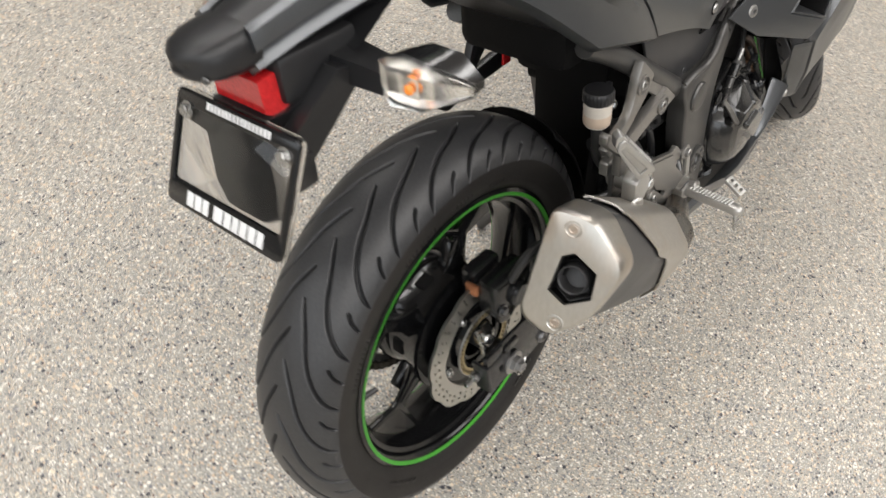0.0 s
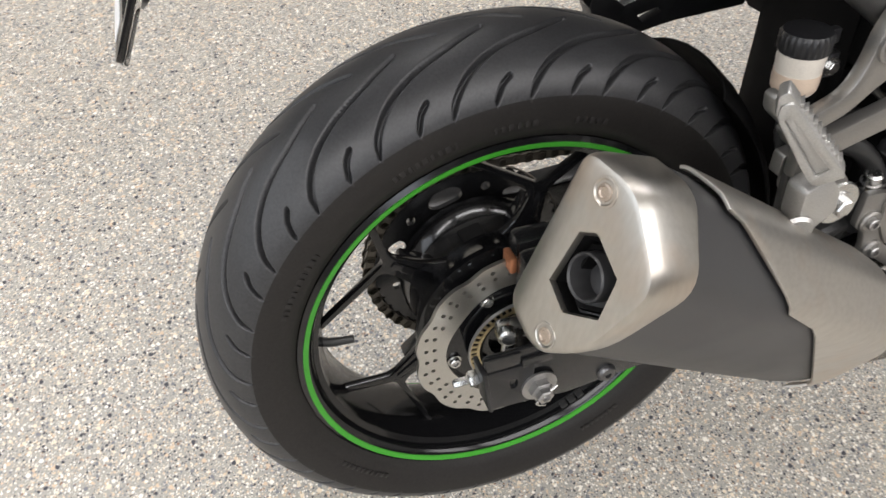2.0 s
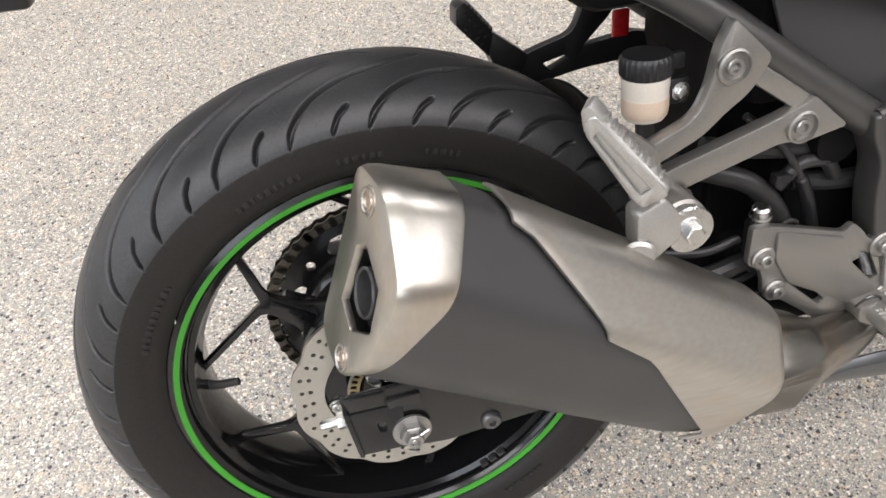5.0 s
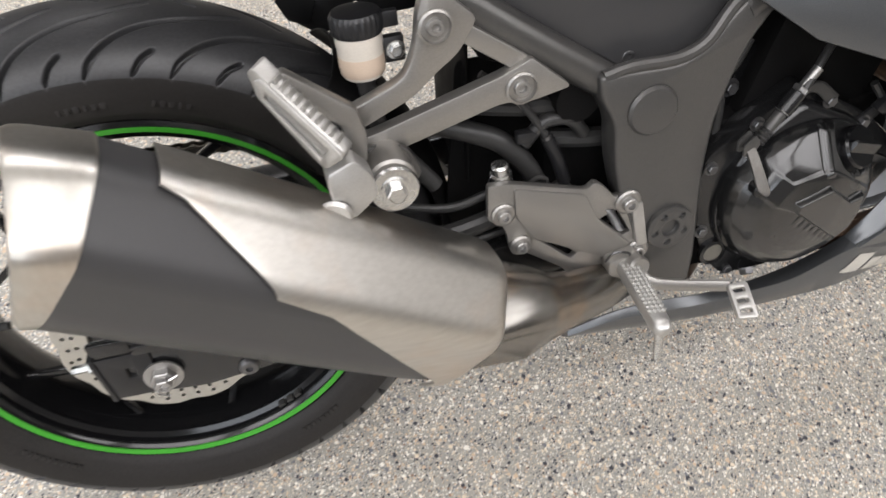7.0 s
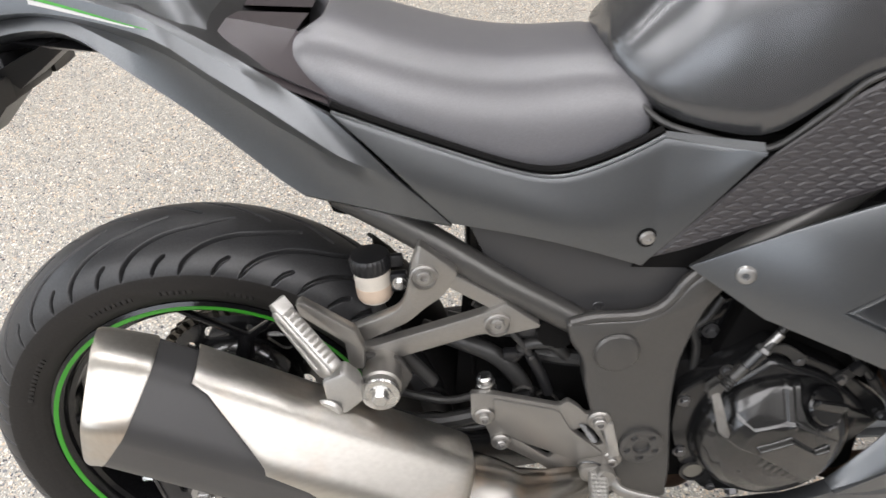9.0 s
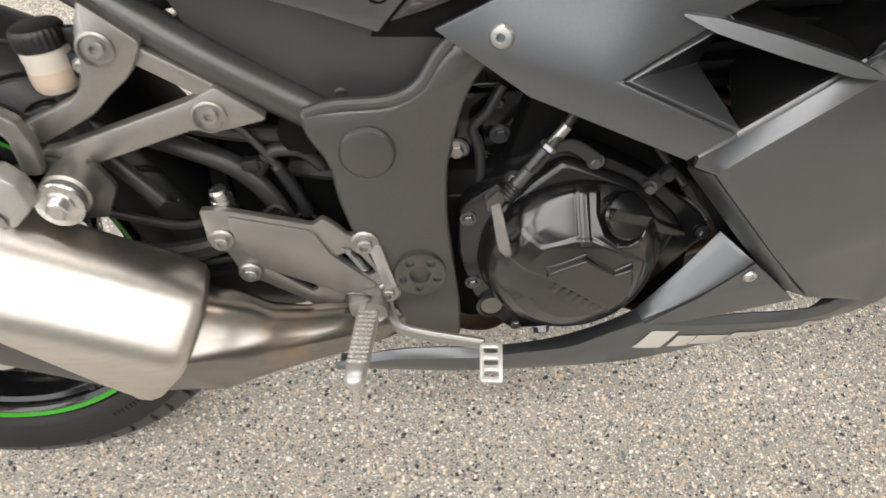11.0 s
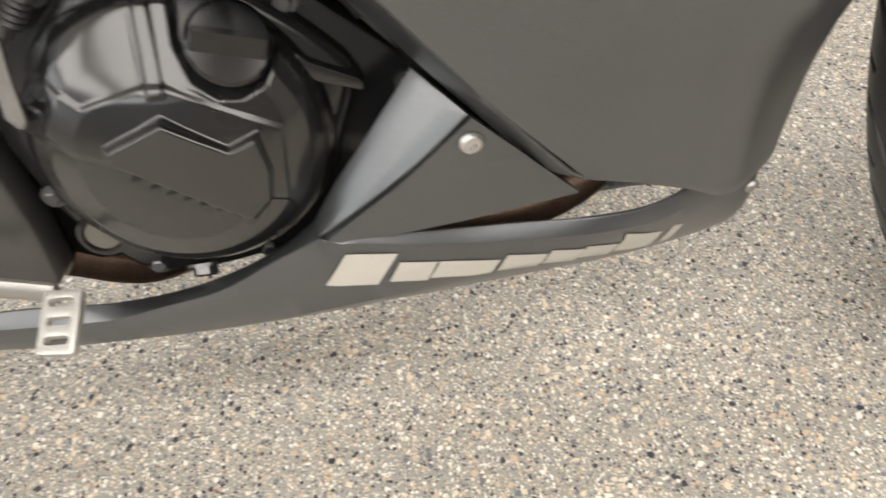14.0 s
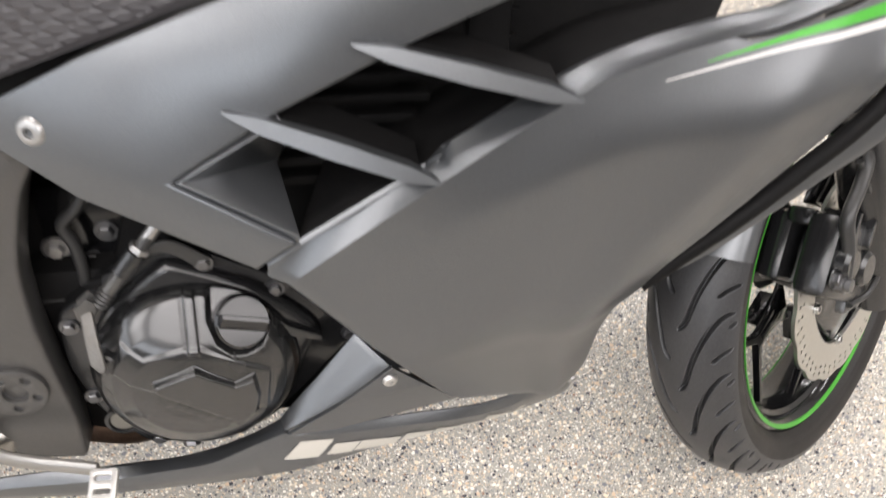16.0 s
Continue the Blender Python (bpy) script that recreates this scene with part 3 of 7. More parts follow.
valve = tube([(-0.196, -0.015, 0.0), (-0.183, -0.022, 0.0), (-0.160, -0.028, 0.003)], (0.0055, 0.0042), 10)
part("valve_stem", valve, HOSE, rear_wheel, "short black rubber valve stem")
ring_slots = [[(r * math.cos(2 * math.pi * k / 48 + d), r * math.sin(2 * math.pi * k / 48 + d)) for r, d in ((0.0475, -0.040), (0.0535, -0.036), (0.0535, 0.036), (0.0475, 0.040))] for k in range(48)]
sensor_ring = part("sensor_ring", plate(circle2(0, 0, 0.0552, 96), -0.0880, -0.0868, 0.0, ring_slots + [circle2(0, 0, 0.0445, 48)]), BRASS, rear_wheel, "thin brass-coloured slotted sensor ring")
part("ring_edge", lathe([(0.0562, -0.0892), (0.0550, -0.0892), (0.0550, -0.0860), (0.0562, -0.0860)], 96, True), ALLOY, sensor_ring, "bright turned edge")
part("ring_backing", lathe([(0.0545, -0.0855), (0.040, -0.0855), (0.040, -0.0845), (0.0545, -0.0845)], 64, True), DEEP_BLACK, sensor_ring)
slots = []
for k in range(6):
    mid_a = radians(107 + 60 * k)
    slots.append(fillet([((r) * math.cos(mid_a + d), (r) * math.sin(mid_a + d)) for r, d in ((0.090, -0.24), (0.100, -0.12), (0.101, 0.12), (0.090, 0.26), (0.080, 0.20), (0.079, -0.18))], 0.006, 3))
    slots.append(circle2(0.092 * math.cos(mid_a + 0.52), 0.092 * math.sin(mid_a + 0.52), 0.0055, 12))
part("sprocket", plate(disc_outline(0.116, 43, 0.006, 344), 0.066, 0.072, 0.0, slots + [circle2(0, 0, 0.05, 40)]), ENGINE_BLACK, rear_wheel, "dark steel rear sprocket with long slots")
part("cush_drum", lathe([(0.016, 0.020), (0.086, 0.018), (0.090, 0.030), (0.089, 0.050), (0.074, 0.064), (0.016, 0.066)], 56, True), GLOSS_BLACK, rear_wheel)
# solid near-black blocks draw the shade of the hub's square openings
win = None
for k in range(5):
    m = Matrix.Rotation(-radians(104 + 72 * k), 4, "Y")
    if win is None:
        win = part("hub_hole_block", box_bm(0.070, 0.0884, -0.010, 0.010, -0.013, 0.013, 0.003), DEEP_BLACK, rear_wheel, "near-black block for the shaded square opening in the hub", 30, m)
    else:
        share("hub_hole_block", win, rear_wheel, m)

for k in range(3):
    part("wheel_weight", moved(box_bm(0.2005, 0.2050, -0.052, -0.034, -0.0045, 0.0045, 0.001), Matrix.Rotation(radians(58 + 3.4 * k), 4, "Y")), HOSE, rear_wheel, "small black balance weight")
# sidewall lettering, unreadable at this size: raised bars
for start, count in ((118, 9), (96, 6), (78, 5), (158, 11), (-52, 8), (-128, 10)):
    bars = []
    for k in range(count):
        w = 0.0036 + 0.0020 * ((k * 7 + start) % 3) / 2
        bars.append(moved(box_bm(-w / 2, w / 2, -0.0679, -0.0662, -0.0036, 0.0036, 0.0006), Matrix.Rotation(-radians(start - 1.7 * k), 4, "Y") @ pose(0.2430, 0, 0, 0, 90, 0)))
    part("sidewall_lettering", join(*bars), SIDEWALL, rear_wheel, "raised worn lettering bars on the tyre wall")


# -- exhaust --
EX_AX = Vector((0.813, 0.131, -0.568)).normalized()
EX_SECTION = [(-0.200, 0.288), (-0.248, 0.286), (-0.295, 0.246), (-0.272, 0.184), (-0.232, 0.154), (-0.190, 0.168)]
EX_ROUND = [0.012, 0.016, 0.018, 0.024, 0.018, 0.016]


def on_silencer(y, z, s):
    """A place at y, z on the silencer's seam section, moved s metres forward along it."""
    return Vector(((-0.166 - 0.131 * y + 0.568 * z) / 0.813, y, z)) + EX_AX * s


EX_MID = sum((on_silencer(y, z, 0) for y, z in EX_SECTION), Vector()) / 6


def ex_ring(s, scale=1.0, face=0.0, n=5):
    """The rounded six-sided section s metres forward; face leans its top to the rear, as the end cap does."""
    ring = [Vector(p) for p in fillet([tuple(EX_MID + (on_silencer(y, z, 0) - EX_MID) * scale) for y, z in EX_SECTION], [r * scale for r in EX_ROUND], n)]
    lean = Vector((-0.925, -0.10, 0.36))
    return [p + EX_AX * (s + 0.005 * face * max(0, min(1, (-0.205 - p.y) / 0.085))) + lean * (face * (0.005 + 0.046 * (p.z - 0.160) / 0.128)) for p in ring]


silencer = part("silencer", loft([ex_ring(s, k) for s, k in ((-0.002, 0.975), (0.10, 0.98), (0.22, 0.98), (0.335, 0.97), (0.352, 0.90))]), SLEEVE, bike, "silencer with dark grey sleeve, brushed steel end cap and heat shield", 40)
def hex_ring(s, r):
    """A six-sided ring of radius r for the mouth, s metres in from the leaning face."""
    ring = ex_ring(s, 0.5, 1.0)
    mid = sum(ring, Vector()) / len(ring)
    n = (ring[0] - mid).cross(ring[12] - mid).normalized()
    up = Vector((0.2, 0, 1))
    up = (up - n * up.dot(n)).normalized()
    side = n.cross(up)
    out = []
    for p in ring:
        a = math.atan2((p - mid).dot(side), (p - mid).dot(up))
        w = (a + math.pi / 6) % (math.pi / 3) - math.pi / 6
        out.append(mid + (up * math.cos(a) + side * math.sin(a)) * r * math.cos(math.pi / 6) / math.cos(math.pi / 6 - abs(w)))
    return out


cap = part("end_cap", loft([ex_ring(0.003, 0.99), ex_ring(0.0, 1.0), ex_ring(0.0, 1.0, 0.80), ex_ring(-0.001, 0.985, 0.94), ex_ring(-0.003, 0.95, 1.0), ex_ring(-0.004, 0.90, 1.0), hex_ring(-0.0035, 0.0330), hex_ring(-0.001, 0.0318), hex_ring(0.003, 0.0312)], False), CAP_STEEL, silencer, "brushed steel end cap with a six-sided mouth", 30)
mouth = sum(hex_ring(0.0, 0.03), Vector()) / 36
out_way = Vector((-0.93, -0.15, 0.30)).normalized()
part("mouth_liner", loft([hex_ring(0.002, 0.0313), hex_ring(0.018, 0.0290), hex_ring(0.010, 0.0262), hex_ring(0.012, 0.0225), hex_ring(0.050, 0.0220)], False), DEEP_BLACK, silencer, "black six-sided mouth lining", 30)
part("tailpipe", moved(lathe([(0.0175, -0.05), (0.0175, 0.010), (0.0165, 0.0115), (0.0152, 0.010), (0.0150, -0.048), (0, -0.048)], 36, axis="Z"), along(mouth + out_way * -0.011, out_way)), SLEEVE, silencer, "sooty black round tailpipe end")
cap_tree = BVHTree.FromPolygons([v.co for v in cap.data.vertices], [tuple(p.vertices) for p in cap.data.polygons])
for y, z, k in ((-0.226, 0.287, 0.77), (-0.236, 0.157, 0.76)):
    p = EX_MID + (on_silencer(y, z, 0) - EX_MID) * k + Vector((-0.925, -0.10, 0.36)) * (0.005 + 0.046 * (0.224 + (z - 0.224) * k - 0.160) / 0.128)
    hit, normal = cap_tree.ray_cast(Vector(p) + out_way * 0.1, -out_way)[:2]
    normal = normal if normal.dot(out_way) > 0 else -normal
    part("rivet_dish", moved(lathe([(0.0105, 0.0), (0.0105, 0.0008), (0.0090, 0.0010), (0.0078, 0.0002)], 28, axis="Z"), along(hit, normal)), CAP_STEEL, cap)
    part("rivet", moved(lathe([(0.0062, 0.0), (0.0058, 0.0010), (0.0042, 0.0013), (0.0034, 0.0004), (0, 0.0004)], 24, axis="Z"), along(hit, normal)), RIVET, cap, "flush rivet with brown tarnish")


def shield_sheet():
    """The steel heat shield over the outer faces, with its stepped rear edge."""
    path = fillet([tuple(on_silencer(y, z, 0)) for y, z in EX_SECTION], EX_ROUND, 6)
    run = [Vector(p) for p in path[3:28]]
    key = [on_silencer(*EX_SECTION[i], 0) for i in range(4)]
    rows = []
    for p in run:
        f1, f2, f3 = ((p - key[i]).dot(key[i + 1] - key[i]) / (key[i + 1] - key[i]).length_squared for i in range(3))
        if p.z > key[1].z - 0.006:
            back = 0.040
        elif f2 < 0.97:
            back = 0.040 + 0.095 * max(0, min(1, f2 / 0.93))
        elif f3 < 0.10:
            back = 0.135 + 0.054 * max(0, min(1, f3 / 0.10))
        else:
            back = 0.189 + 0.150 * max(0, min(1, (f3 - 0.10) / 0.85))
        p = EX_MID + (p - EX_MID) * 1.025
        row = [p + EX_AX * (back + (0.342 - back) * i / 20) for i in range(21)]
        row.append(EX_MID + (p - EX_MID) * 0.985 + EX_AX * 0.350)
        row.append(EX_MID + (p - EX_MID) * 0.93 + EX_AX * 0.355)
        rows.append(row)
    return thick(loft(rows, False, False), 0.0028, 0.0008)


part("heat_shield", shield_sheet(), STEEL, silencer, "brushed steel heat shield with a stepped edge", 30)


def cone_rings():
    """From the silencer's six-sided front end to the round pipe, corner by corner."""
    q = along(EX_MID + EX_AX * 0.345, EX_AX).inverted()
    base = ex_ring(0.345, 0.95)
    turn = [math.atan2((q @ p).y, (q @ p).x) for p in base]
    rings = [base, ex_ring(0.352, 0.88)]
    for c, r in (((0.335, -0.192, 0.024), 0.047), ((0.362, -0.186, 0.017), 0.036), ((0.395, -0.176, 0.010), 0.029), ((0.435, -0.162, 0.002), 0.0255), ((0.475, -0.140, -0.006), 0.024), ((0.52, -0.11, -0.014), 0.023), ((0.58, -0.06, -0.03), 0.023)):
        w = along(c, EX_AX.lerp(Vector((0.93, 0.32, -0.16)), min(1, (c[0] - 0.30) / 0.14)).normalized())
        rings.append([w @ Vector((r * math.cos(a), r * math.sin(a), 0)) for a in turn])
    return rings


part("link_pipe", loft(cone_rings()), PIPE_STEEL, silencer, "brushed link pipe with brown heat tint", 40)

# -- footrest hanger for the passenger, with the silencer's mount --
hanger = part("footrest_hanger", join(
    plate(fillet([(0.278, 0.338), (0.316, 0.303), (0.300, 0.276), (0.280, 0.262), (0.262, 0.245), (0.210, 0.221), (0.198, 0.238), (0.254, 0.262), (0.264, 0.285), (0.268, 0.315)], [0.004, 0.006, 0.01, 0.01, 0.012, 0.004, 0.004, 0.012, 0.012, 0.01]), -0.149, -0.135, 0.003),
    plate(fillet([(0.306, 0.300), (0.362, 0.262), (0.352, 0.249), (0.298, 0.286)], 0.003), -0.143, -0.132, 0.002),
    plate(fillet([(0.362, 0.263), (0.400, 0.231), (0.358, 0.222), (0.338, 0.226), (0.240, 0.197), (0.206, 0.192), (0.206, 0.214), (0.225, 0.217), (0.340, 0.252)], [0.004, 0.006, 0.012, 0.012, 0.01, 0.004, 0.004, 0.01, 0.01]), -0.149, -0.135, 0.003),
    plate(fillet([(0.154, 0.290), (0.160, 0.293), (0.210, 0.254), (0.216, 0.232), (0.214, 0.205), (0.198, 0.205), (0.197, 0.240), (0.163, 0.270), (0.156, 0.276)], 0.004), -0.172, -0.158, 0.003),
), CAST, bike, "silver-painted cast passenger footrest hanger", 35)
for q in ((0.281, -0.149, 0.301), (0.353, -0.149, 0.238)):
    part("boss", moved(lathe([(0.0145, -0.001), (0.0145, 0.003), (0.0125, 0.004), (0.0115, -0.001)], 28, axis="Z"), along(q, (0, -1, 0))), CAST, hanger)
    bolt((q[0], q[1] + 0.003, q[2]), 0.0072, hanger, material=BOLT_STEEL)
part("silencer_mount", moved(lathe([(0.0, -0.02), (0.021, -0.02), (0.021, 0.016), (0.0185, 0.018), (0.0185, 0.026), (0.0, 0.026)], 36, axis="Z"), along((0.230, -0.166, 0.190), (0, -1, 0))), CAST, hanger, "round silver mount boss with rubber bush")
part("mount_washer", moved(lathe([(0.0195, 0), (0.0205, 0.0015), (0.0195, 0.004), (0.010, 0.0045), (0, 0.0045)], 36, axis="Z"), along((0.230, -0.192, 0.190), (0, -1, 0))), ZINC, hanger, "shiny zinc washer")
bolt((0.230, -0.196, 0.190), 0.0085, hanger, material=ZINC, style="hex")
part("mount_bracket", plate(fillet([(0.205, 0.214), (0.250, 0.205), (0.262, 0.180), (0.245, 0.150), (0.210, 0.150)], 0.006), -0.158, -0.150, 0.002), FRAME_PAINT, hanger)


def footpeg():
    """A ribbed alloy folding footpeg: local x runs out along it."""
    ring = [(-1, -0.25), (-0.85, -0.7), (-0.45, -0.98), (0.45, -0.98), (0.85, -0.7), (1, -0.25), (1, 0.35), (0.86, 0.72), (0.5, 0.9), (-0.5, 0.9), (-0.86, 0.72), (-1, 0.35)]
    body = loft([[(x, w * a, h * b) for a, b in ring] for x, w, h in ((0, 0.0120, 0.0105), (0.02, 0.0120, 0.0100), (0.085, 0.0108, 0.0090), (0.096, 0.0104, 0.0095), (0.103, 0.0094, 0.0085), (0.108, 0.0070, 0.0060), (0.110, 0.0035, 0.003))])
    ribs = []
    for i in range(13):
        for j in (-1.5, -0.5, 0.5, 1.5):
            ribs.append(moved(lathe([(0.0031, 0), (0.0030, 0.0012), (0.0018, 0.0020), (0, 0.0021)], 4, axis="Z"), Matrix.Translation((0.012 + 0.0062 * i, 0.0048 * j, 0.0080))))
    return body, ribs


def studs(ribs, peg):
    """The raised grip studs of a footpeg, one by one."""
    first = part("grip_stud", ribs[0], ALLOY, peg)
    for k, b in enumerate(ribs):
        if k:
            b.free()
            share("grip_stud", first, peg, Matrix.Translation((0.0062 * (k // 4), 0.0048 * (k % 4), 0)))


# passenger peg, folded up beside the silencer: a tapered casting with a recess, a blunt tip and a toothed edge
PEG_FOOT = Vector((0.186, -0.203, 0.228))
PEG_AXIS = Vector((-0.043, -0.002, 0.090)).normalized()
PEG_TURN = Matrix.Translation(PEG_FOOT) @ PEG_AXIS.rotation_difference(Vector((-0.052, 0.020, 0.075))).to_matrix().to_4x4() @ Matrix.Rotation(radians(-38), 4, PEG_AXIS) @ Matrix.Scale(0.80, 4, Vector((0.902, 0, 0.431))) @ Matrix.Scale(0.87, 4, PEG_AXIS) @ Matrix.Translation(-PEG_FOOT)
peg_out = fillet([(0.150, 0.316), (0.140, 0.312), (0.138, 0.298), (0.168, 0.234), (0.176, 0.223), (0.202, 0.237), (0.197, 0.246)], [0.004, 0.004, 0.004, 0.006, 0.006, 0.006, 0.004])
peg = part("passenger_footpeg", join(plate(peg_out, -0.2145, -0.199, 0.004), plate(peg_out, -0.2172, -0.2142, 0.0012, [fillet([(0.1445, 0.2965), (0.1490, 0.3000), (0.1870, 0.2440), (0.1765, 0.2365)], 0.0025)])), ALLOY, bike, "folded bare alloy passenger footpeg with toothed edge", 45, PEG_TURN)
part("peg_tip", soften(plate(fillet([(0.1365, 0.299), (0.1375, 0.320), (0.146, 0.3245), (0.1565, 0.309), (0.1465, 0.300)], 0.003), -0.215, -0.199, 0.0), 0.0030, 25), ALLOY, peg)
first = None
for k in range(10):
    u = k / 9
    place = Vector((0.156 + 0.038 * u, -0.203, 0.3085 - 0.059 * u))
    if first is None:
        tooth_base = place
        first = part("grip_tooth", soften(plate([(place.x - 0.0035, place.z - 0.0005), (place.x + 0.0030, place.z + 0.0022), (place.x + 0.0024, place.z - 0.0036)], place.y - 0.0085, place.y + 0.0015, 0.0), 0.0007, 20), ALLOY, peg)
    else:
        share("grip_tooth", first, peg, Matrix.Translation(place - tooth_base))
part("clevis", plate(fillet([(0.176, 0.222), (0.198, 0.232), (0.212, 0.216), (0.215, 0.196), (0.194, 0.178), (0.178, 0.190)], 0.005), -0.209, -0.186, 0.003), ALLOY, bike, "bare alloy footpeg clevis")
bolt((0.205, -0.199, 0.214), 0.0045, bike, (0.2, -1, 0.2), BOLT_STEEL, "button")
part("peg_washer", moved(lathe([(0.013, 0), (0.014, 0.002), (0.012, 0.005), (0, 0.005)], 24, axis="Z"), along((0.180, -0.206, 0.187), (-0.3, -0.9, -0.2))), ALLOY, bike)

# -- heel plate, rider's peg and brake pedal --
heel = part("heel_plate", plate(
    fillet([(0.322, 0.146), (0.344, 0.144), (0.421, 0.121), (0.429, 0.129), (0.442, 0.118), (0.452, 0.104), (0.466, 0.113), (0.481, 0.099), (0.497, 0.040), (0.492, 0.022), (0.474, 0.018), (0.458, 0.026), (0.446, 0.006), (0.424, 0.004), (0.402, 0.030), (0.360, 0.061), (0.344, 0.066), (0.342, 0.083), (0.336, 0.100), (0.322, 0.106)],
           [0.004, 0.01, 0.006, 0.006, 0.01, 0.008, 0.014, 0.012, 0.014, 0.012, 0.01, 0.01, 0.012, 0.014, 0.02, 0.012, 0.012, 0.01, 0.01, 0.006]),
    -0.151, -0.143, 0.002, [fillet([(0.368, 0.078), (0.377, 0.080), (0.416, 0.046), (0.410, 0.040)], 0.004), fillet([(0.436, 0.083), (0.455, 0.091), (0.473, 0.060), (0.465, 0.057)], 0.003)]), CAST, bike, "silver-painted cast heel plate of the rider's footrest", 35)
part("raised_web", plate(fillet([(0.346, 0.140), (0.419, 0.118), (0.433, 0.088), (0.474, 0.046), (0.444, 0.034), (0.424, 0.047), (0.367, 0.078), (0.348, 0.108)], 0.006), -0.1550, -0.1505, 0.0022), CAST, heel)
for q, r in (((0.336, 0.113), 0.012), ((0.354, 0.073), 0.011), ((0.465, 0.099), 0.0135), ((0.482, 0.036), 0.0125)):
    part("boss", moved(lathe([(r, 0), (r, 0.004), (r - 0.002, 0.0055), (0, 0.0055)], 28, axis="Z"), along((q[0], -0.150, q[1]), (0, -1, 0))), CAST, heel)
    bolt((q[0], -0.1540, q[1]), 0.0066 if r < 0.013 else 0.0078, heel, material=BOLT_STEEL)
part("boss_bar", plate(fillet([(0.468, 0.096), (0.480, 0.098), (0.492, 0.044), (0.479, 0.042)], 0.003), -0.1565, -0.150, 0.002), ALLOY, heel, "pale alloy bar between the bosses")
coil = [(0.446 + 0.016 * t + 0.0045 * math.cos(t * 70), -0.148 + 0.0045 * math.sin(t * 70), 0.094 - 0.030 * t) for t in [i / 90 for i in range(91)]]
part("return_spring", tube(coil, 0.0011, 6, 1, False), DARK_BOLT, heel, "small dark coil spring")

body, ribs = footpeg()
base, tip = Vector((0.464, -0.166, 0.030)), Vector((0.4515, -0.270, 0.033))
x_ax = (tip - base).normalized()
z_ax = Vector((0.02, -0.10, 1))
z_ax = (z_ax - x_ax * z_ax.dot(x_ax)).normalized()
peg = part("rider_footpeg", body, ALLOY, bike, "bare alloy rider footpeg with knurled top and feeler", 40, Matrix.Translation(base) @ Matrix((x_ax, z_ax.cross(x_ax), z_ax)).transposed().to_4x4() @ Matrix.Diagonal((0.95, 0.90, 1.0, 1)))
studs(ribs, peg)
part("feeler", moved(lathe([(0.0048, 0), (0.0048, 0.030), (0.0042, 0.034), (0, 0.034)], 16, axis="Z"), along((0.099, 0, -0.004), (0.16, 0, -1))), ZINC, peg, "round alloy feeler peg")
part("pivot_bracket", join(plate(fillet([(0.442, 0.040), (0.476, 0.046), (0.482, 0.024), (0.470, 0.012), (0.446, 0.014)], 0.007), -0.170, -0.150, 0.003), moved(lathe([(0.0115, 0), (0.0115, 0.010), (0.0095, 0.013), (0.006, 0.0115), (0, 0.0115)], 24, axis="Z"), along((0.470, -0.171, 0.034), (0.10, -1, 0.25)))), CAST, bike, "silver cast footpeg pivot bracket")
part("peg_spring", tube([(0.440, -0.166, 0.040), (0.446, -0.172, 0.054), (0.460, -0.170, 0.050), (0.468, -0.168, 0.042)], 0.0014, 6), DARK_BOLT, bike)
pedal = part("brake_pedal", tube([(0.480, -0.146, 0.020), (0.483, -0.160, 0.012), (0.492, -0.172, 0.004), (0.520, -0.180, -0.001), (0.548, -0.186, -0.004), (0.572, -0.192, -0.006)], 0.0070, 12, 6, True, 0.55), CAST, bike, "bent silver-painted rear brake pedal")
step = moved(plate(fillet([(-0.0110, -0.019), (0.0110, -0.020), (0.0115, 0.019), (-0.0105, 0.019)], 0.003), -0.0030, 0.0030, 0.0013, [fillet([(-0.0070, z - 0.0026), (0.0070, z - 0.0026), (0.0070, z + 0.0026), (-0.0070, z + 0.0026)], 0.0024) for z in (-0.0115, 0.0, 0.0115)]), pose(0.5775, -0.2115, -0.0125, -60, 0, 0) @ pose(0, 0, 0, 0, 4, 0))
part("pedal_step", step, ALLOY, pedal, "alloy step with three slots")

# -- main frame --
frame_ob = part("frame", plate(
    fillet([(0.424, 0.236), (0.450, 0.236), (0.500, 0.236), (0.526, 0.248), (0.545, 0.276), (0.575, 0.300), (0.592, 0.284), (0.566, 0.246), (0.556, 0.215), (0.546, 0.175), (0.544, 0.120), (0.549, 0.060), (0.553, 0.010), (0.552, -0.034), (0.497, -0.026), (0.488, 0.010), (0.476, 0.055), (0.455, 0.110), (0.446, 0.150), (0.444, 0.185), (0.428, 0.212)],
           [0.006, 0.01, 0.02, 0.02, 0.02, 0.006, 0.006, 0.02, 0.02, 0.02, 0.02, 0.02, 0.01, 0.006, 0.01, 0.02, 0.02, 0.02, 0.02, 0.02, 0.01]),
    -0.152, -0.118, 0.009), FRAME_PAINT, bike, "satin dark grey pressed steel frame", 50)
part("weld_lip", tube([(0.430, -0.146, 0.233), (0.455, -0.147, 0.239), (0.500, -0.147, 0.240), (0.526, -0.147, 0.252), (0.546, -0.146, 0.280), (0.572, -0.144, 0.302)], 0.006, 10), FRAME_PAINT, frame_ob)
part("pivot_cap", moved(lathe([(0.0245, 0), (0.0245, 0.002), (0.022, 0.005), (0.014, 0.0068), (0, 0.0072)], 48, axis="Z"), along((0.478, -0.152, 0.196), (0, -1, 0))), FRAME_PAINT, frame_ob, "round black plastic swingarm pivot cap")
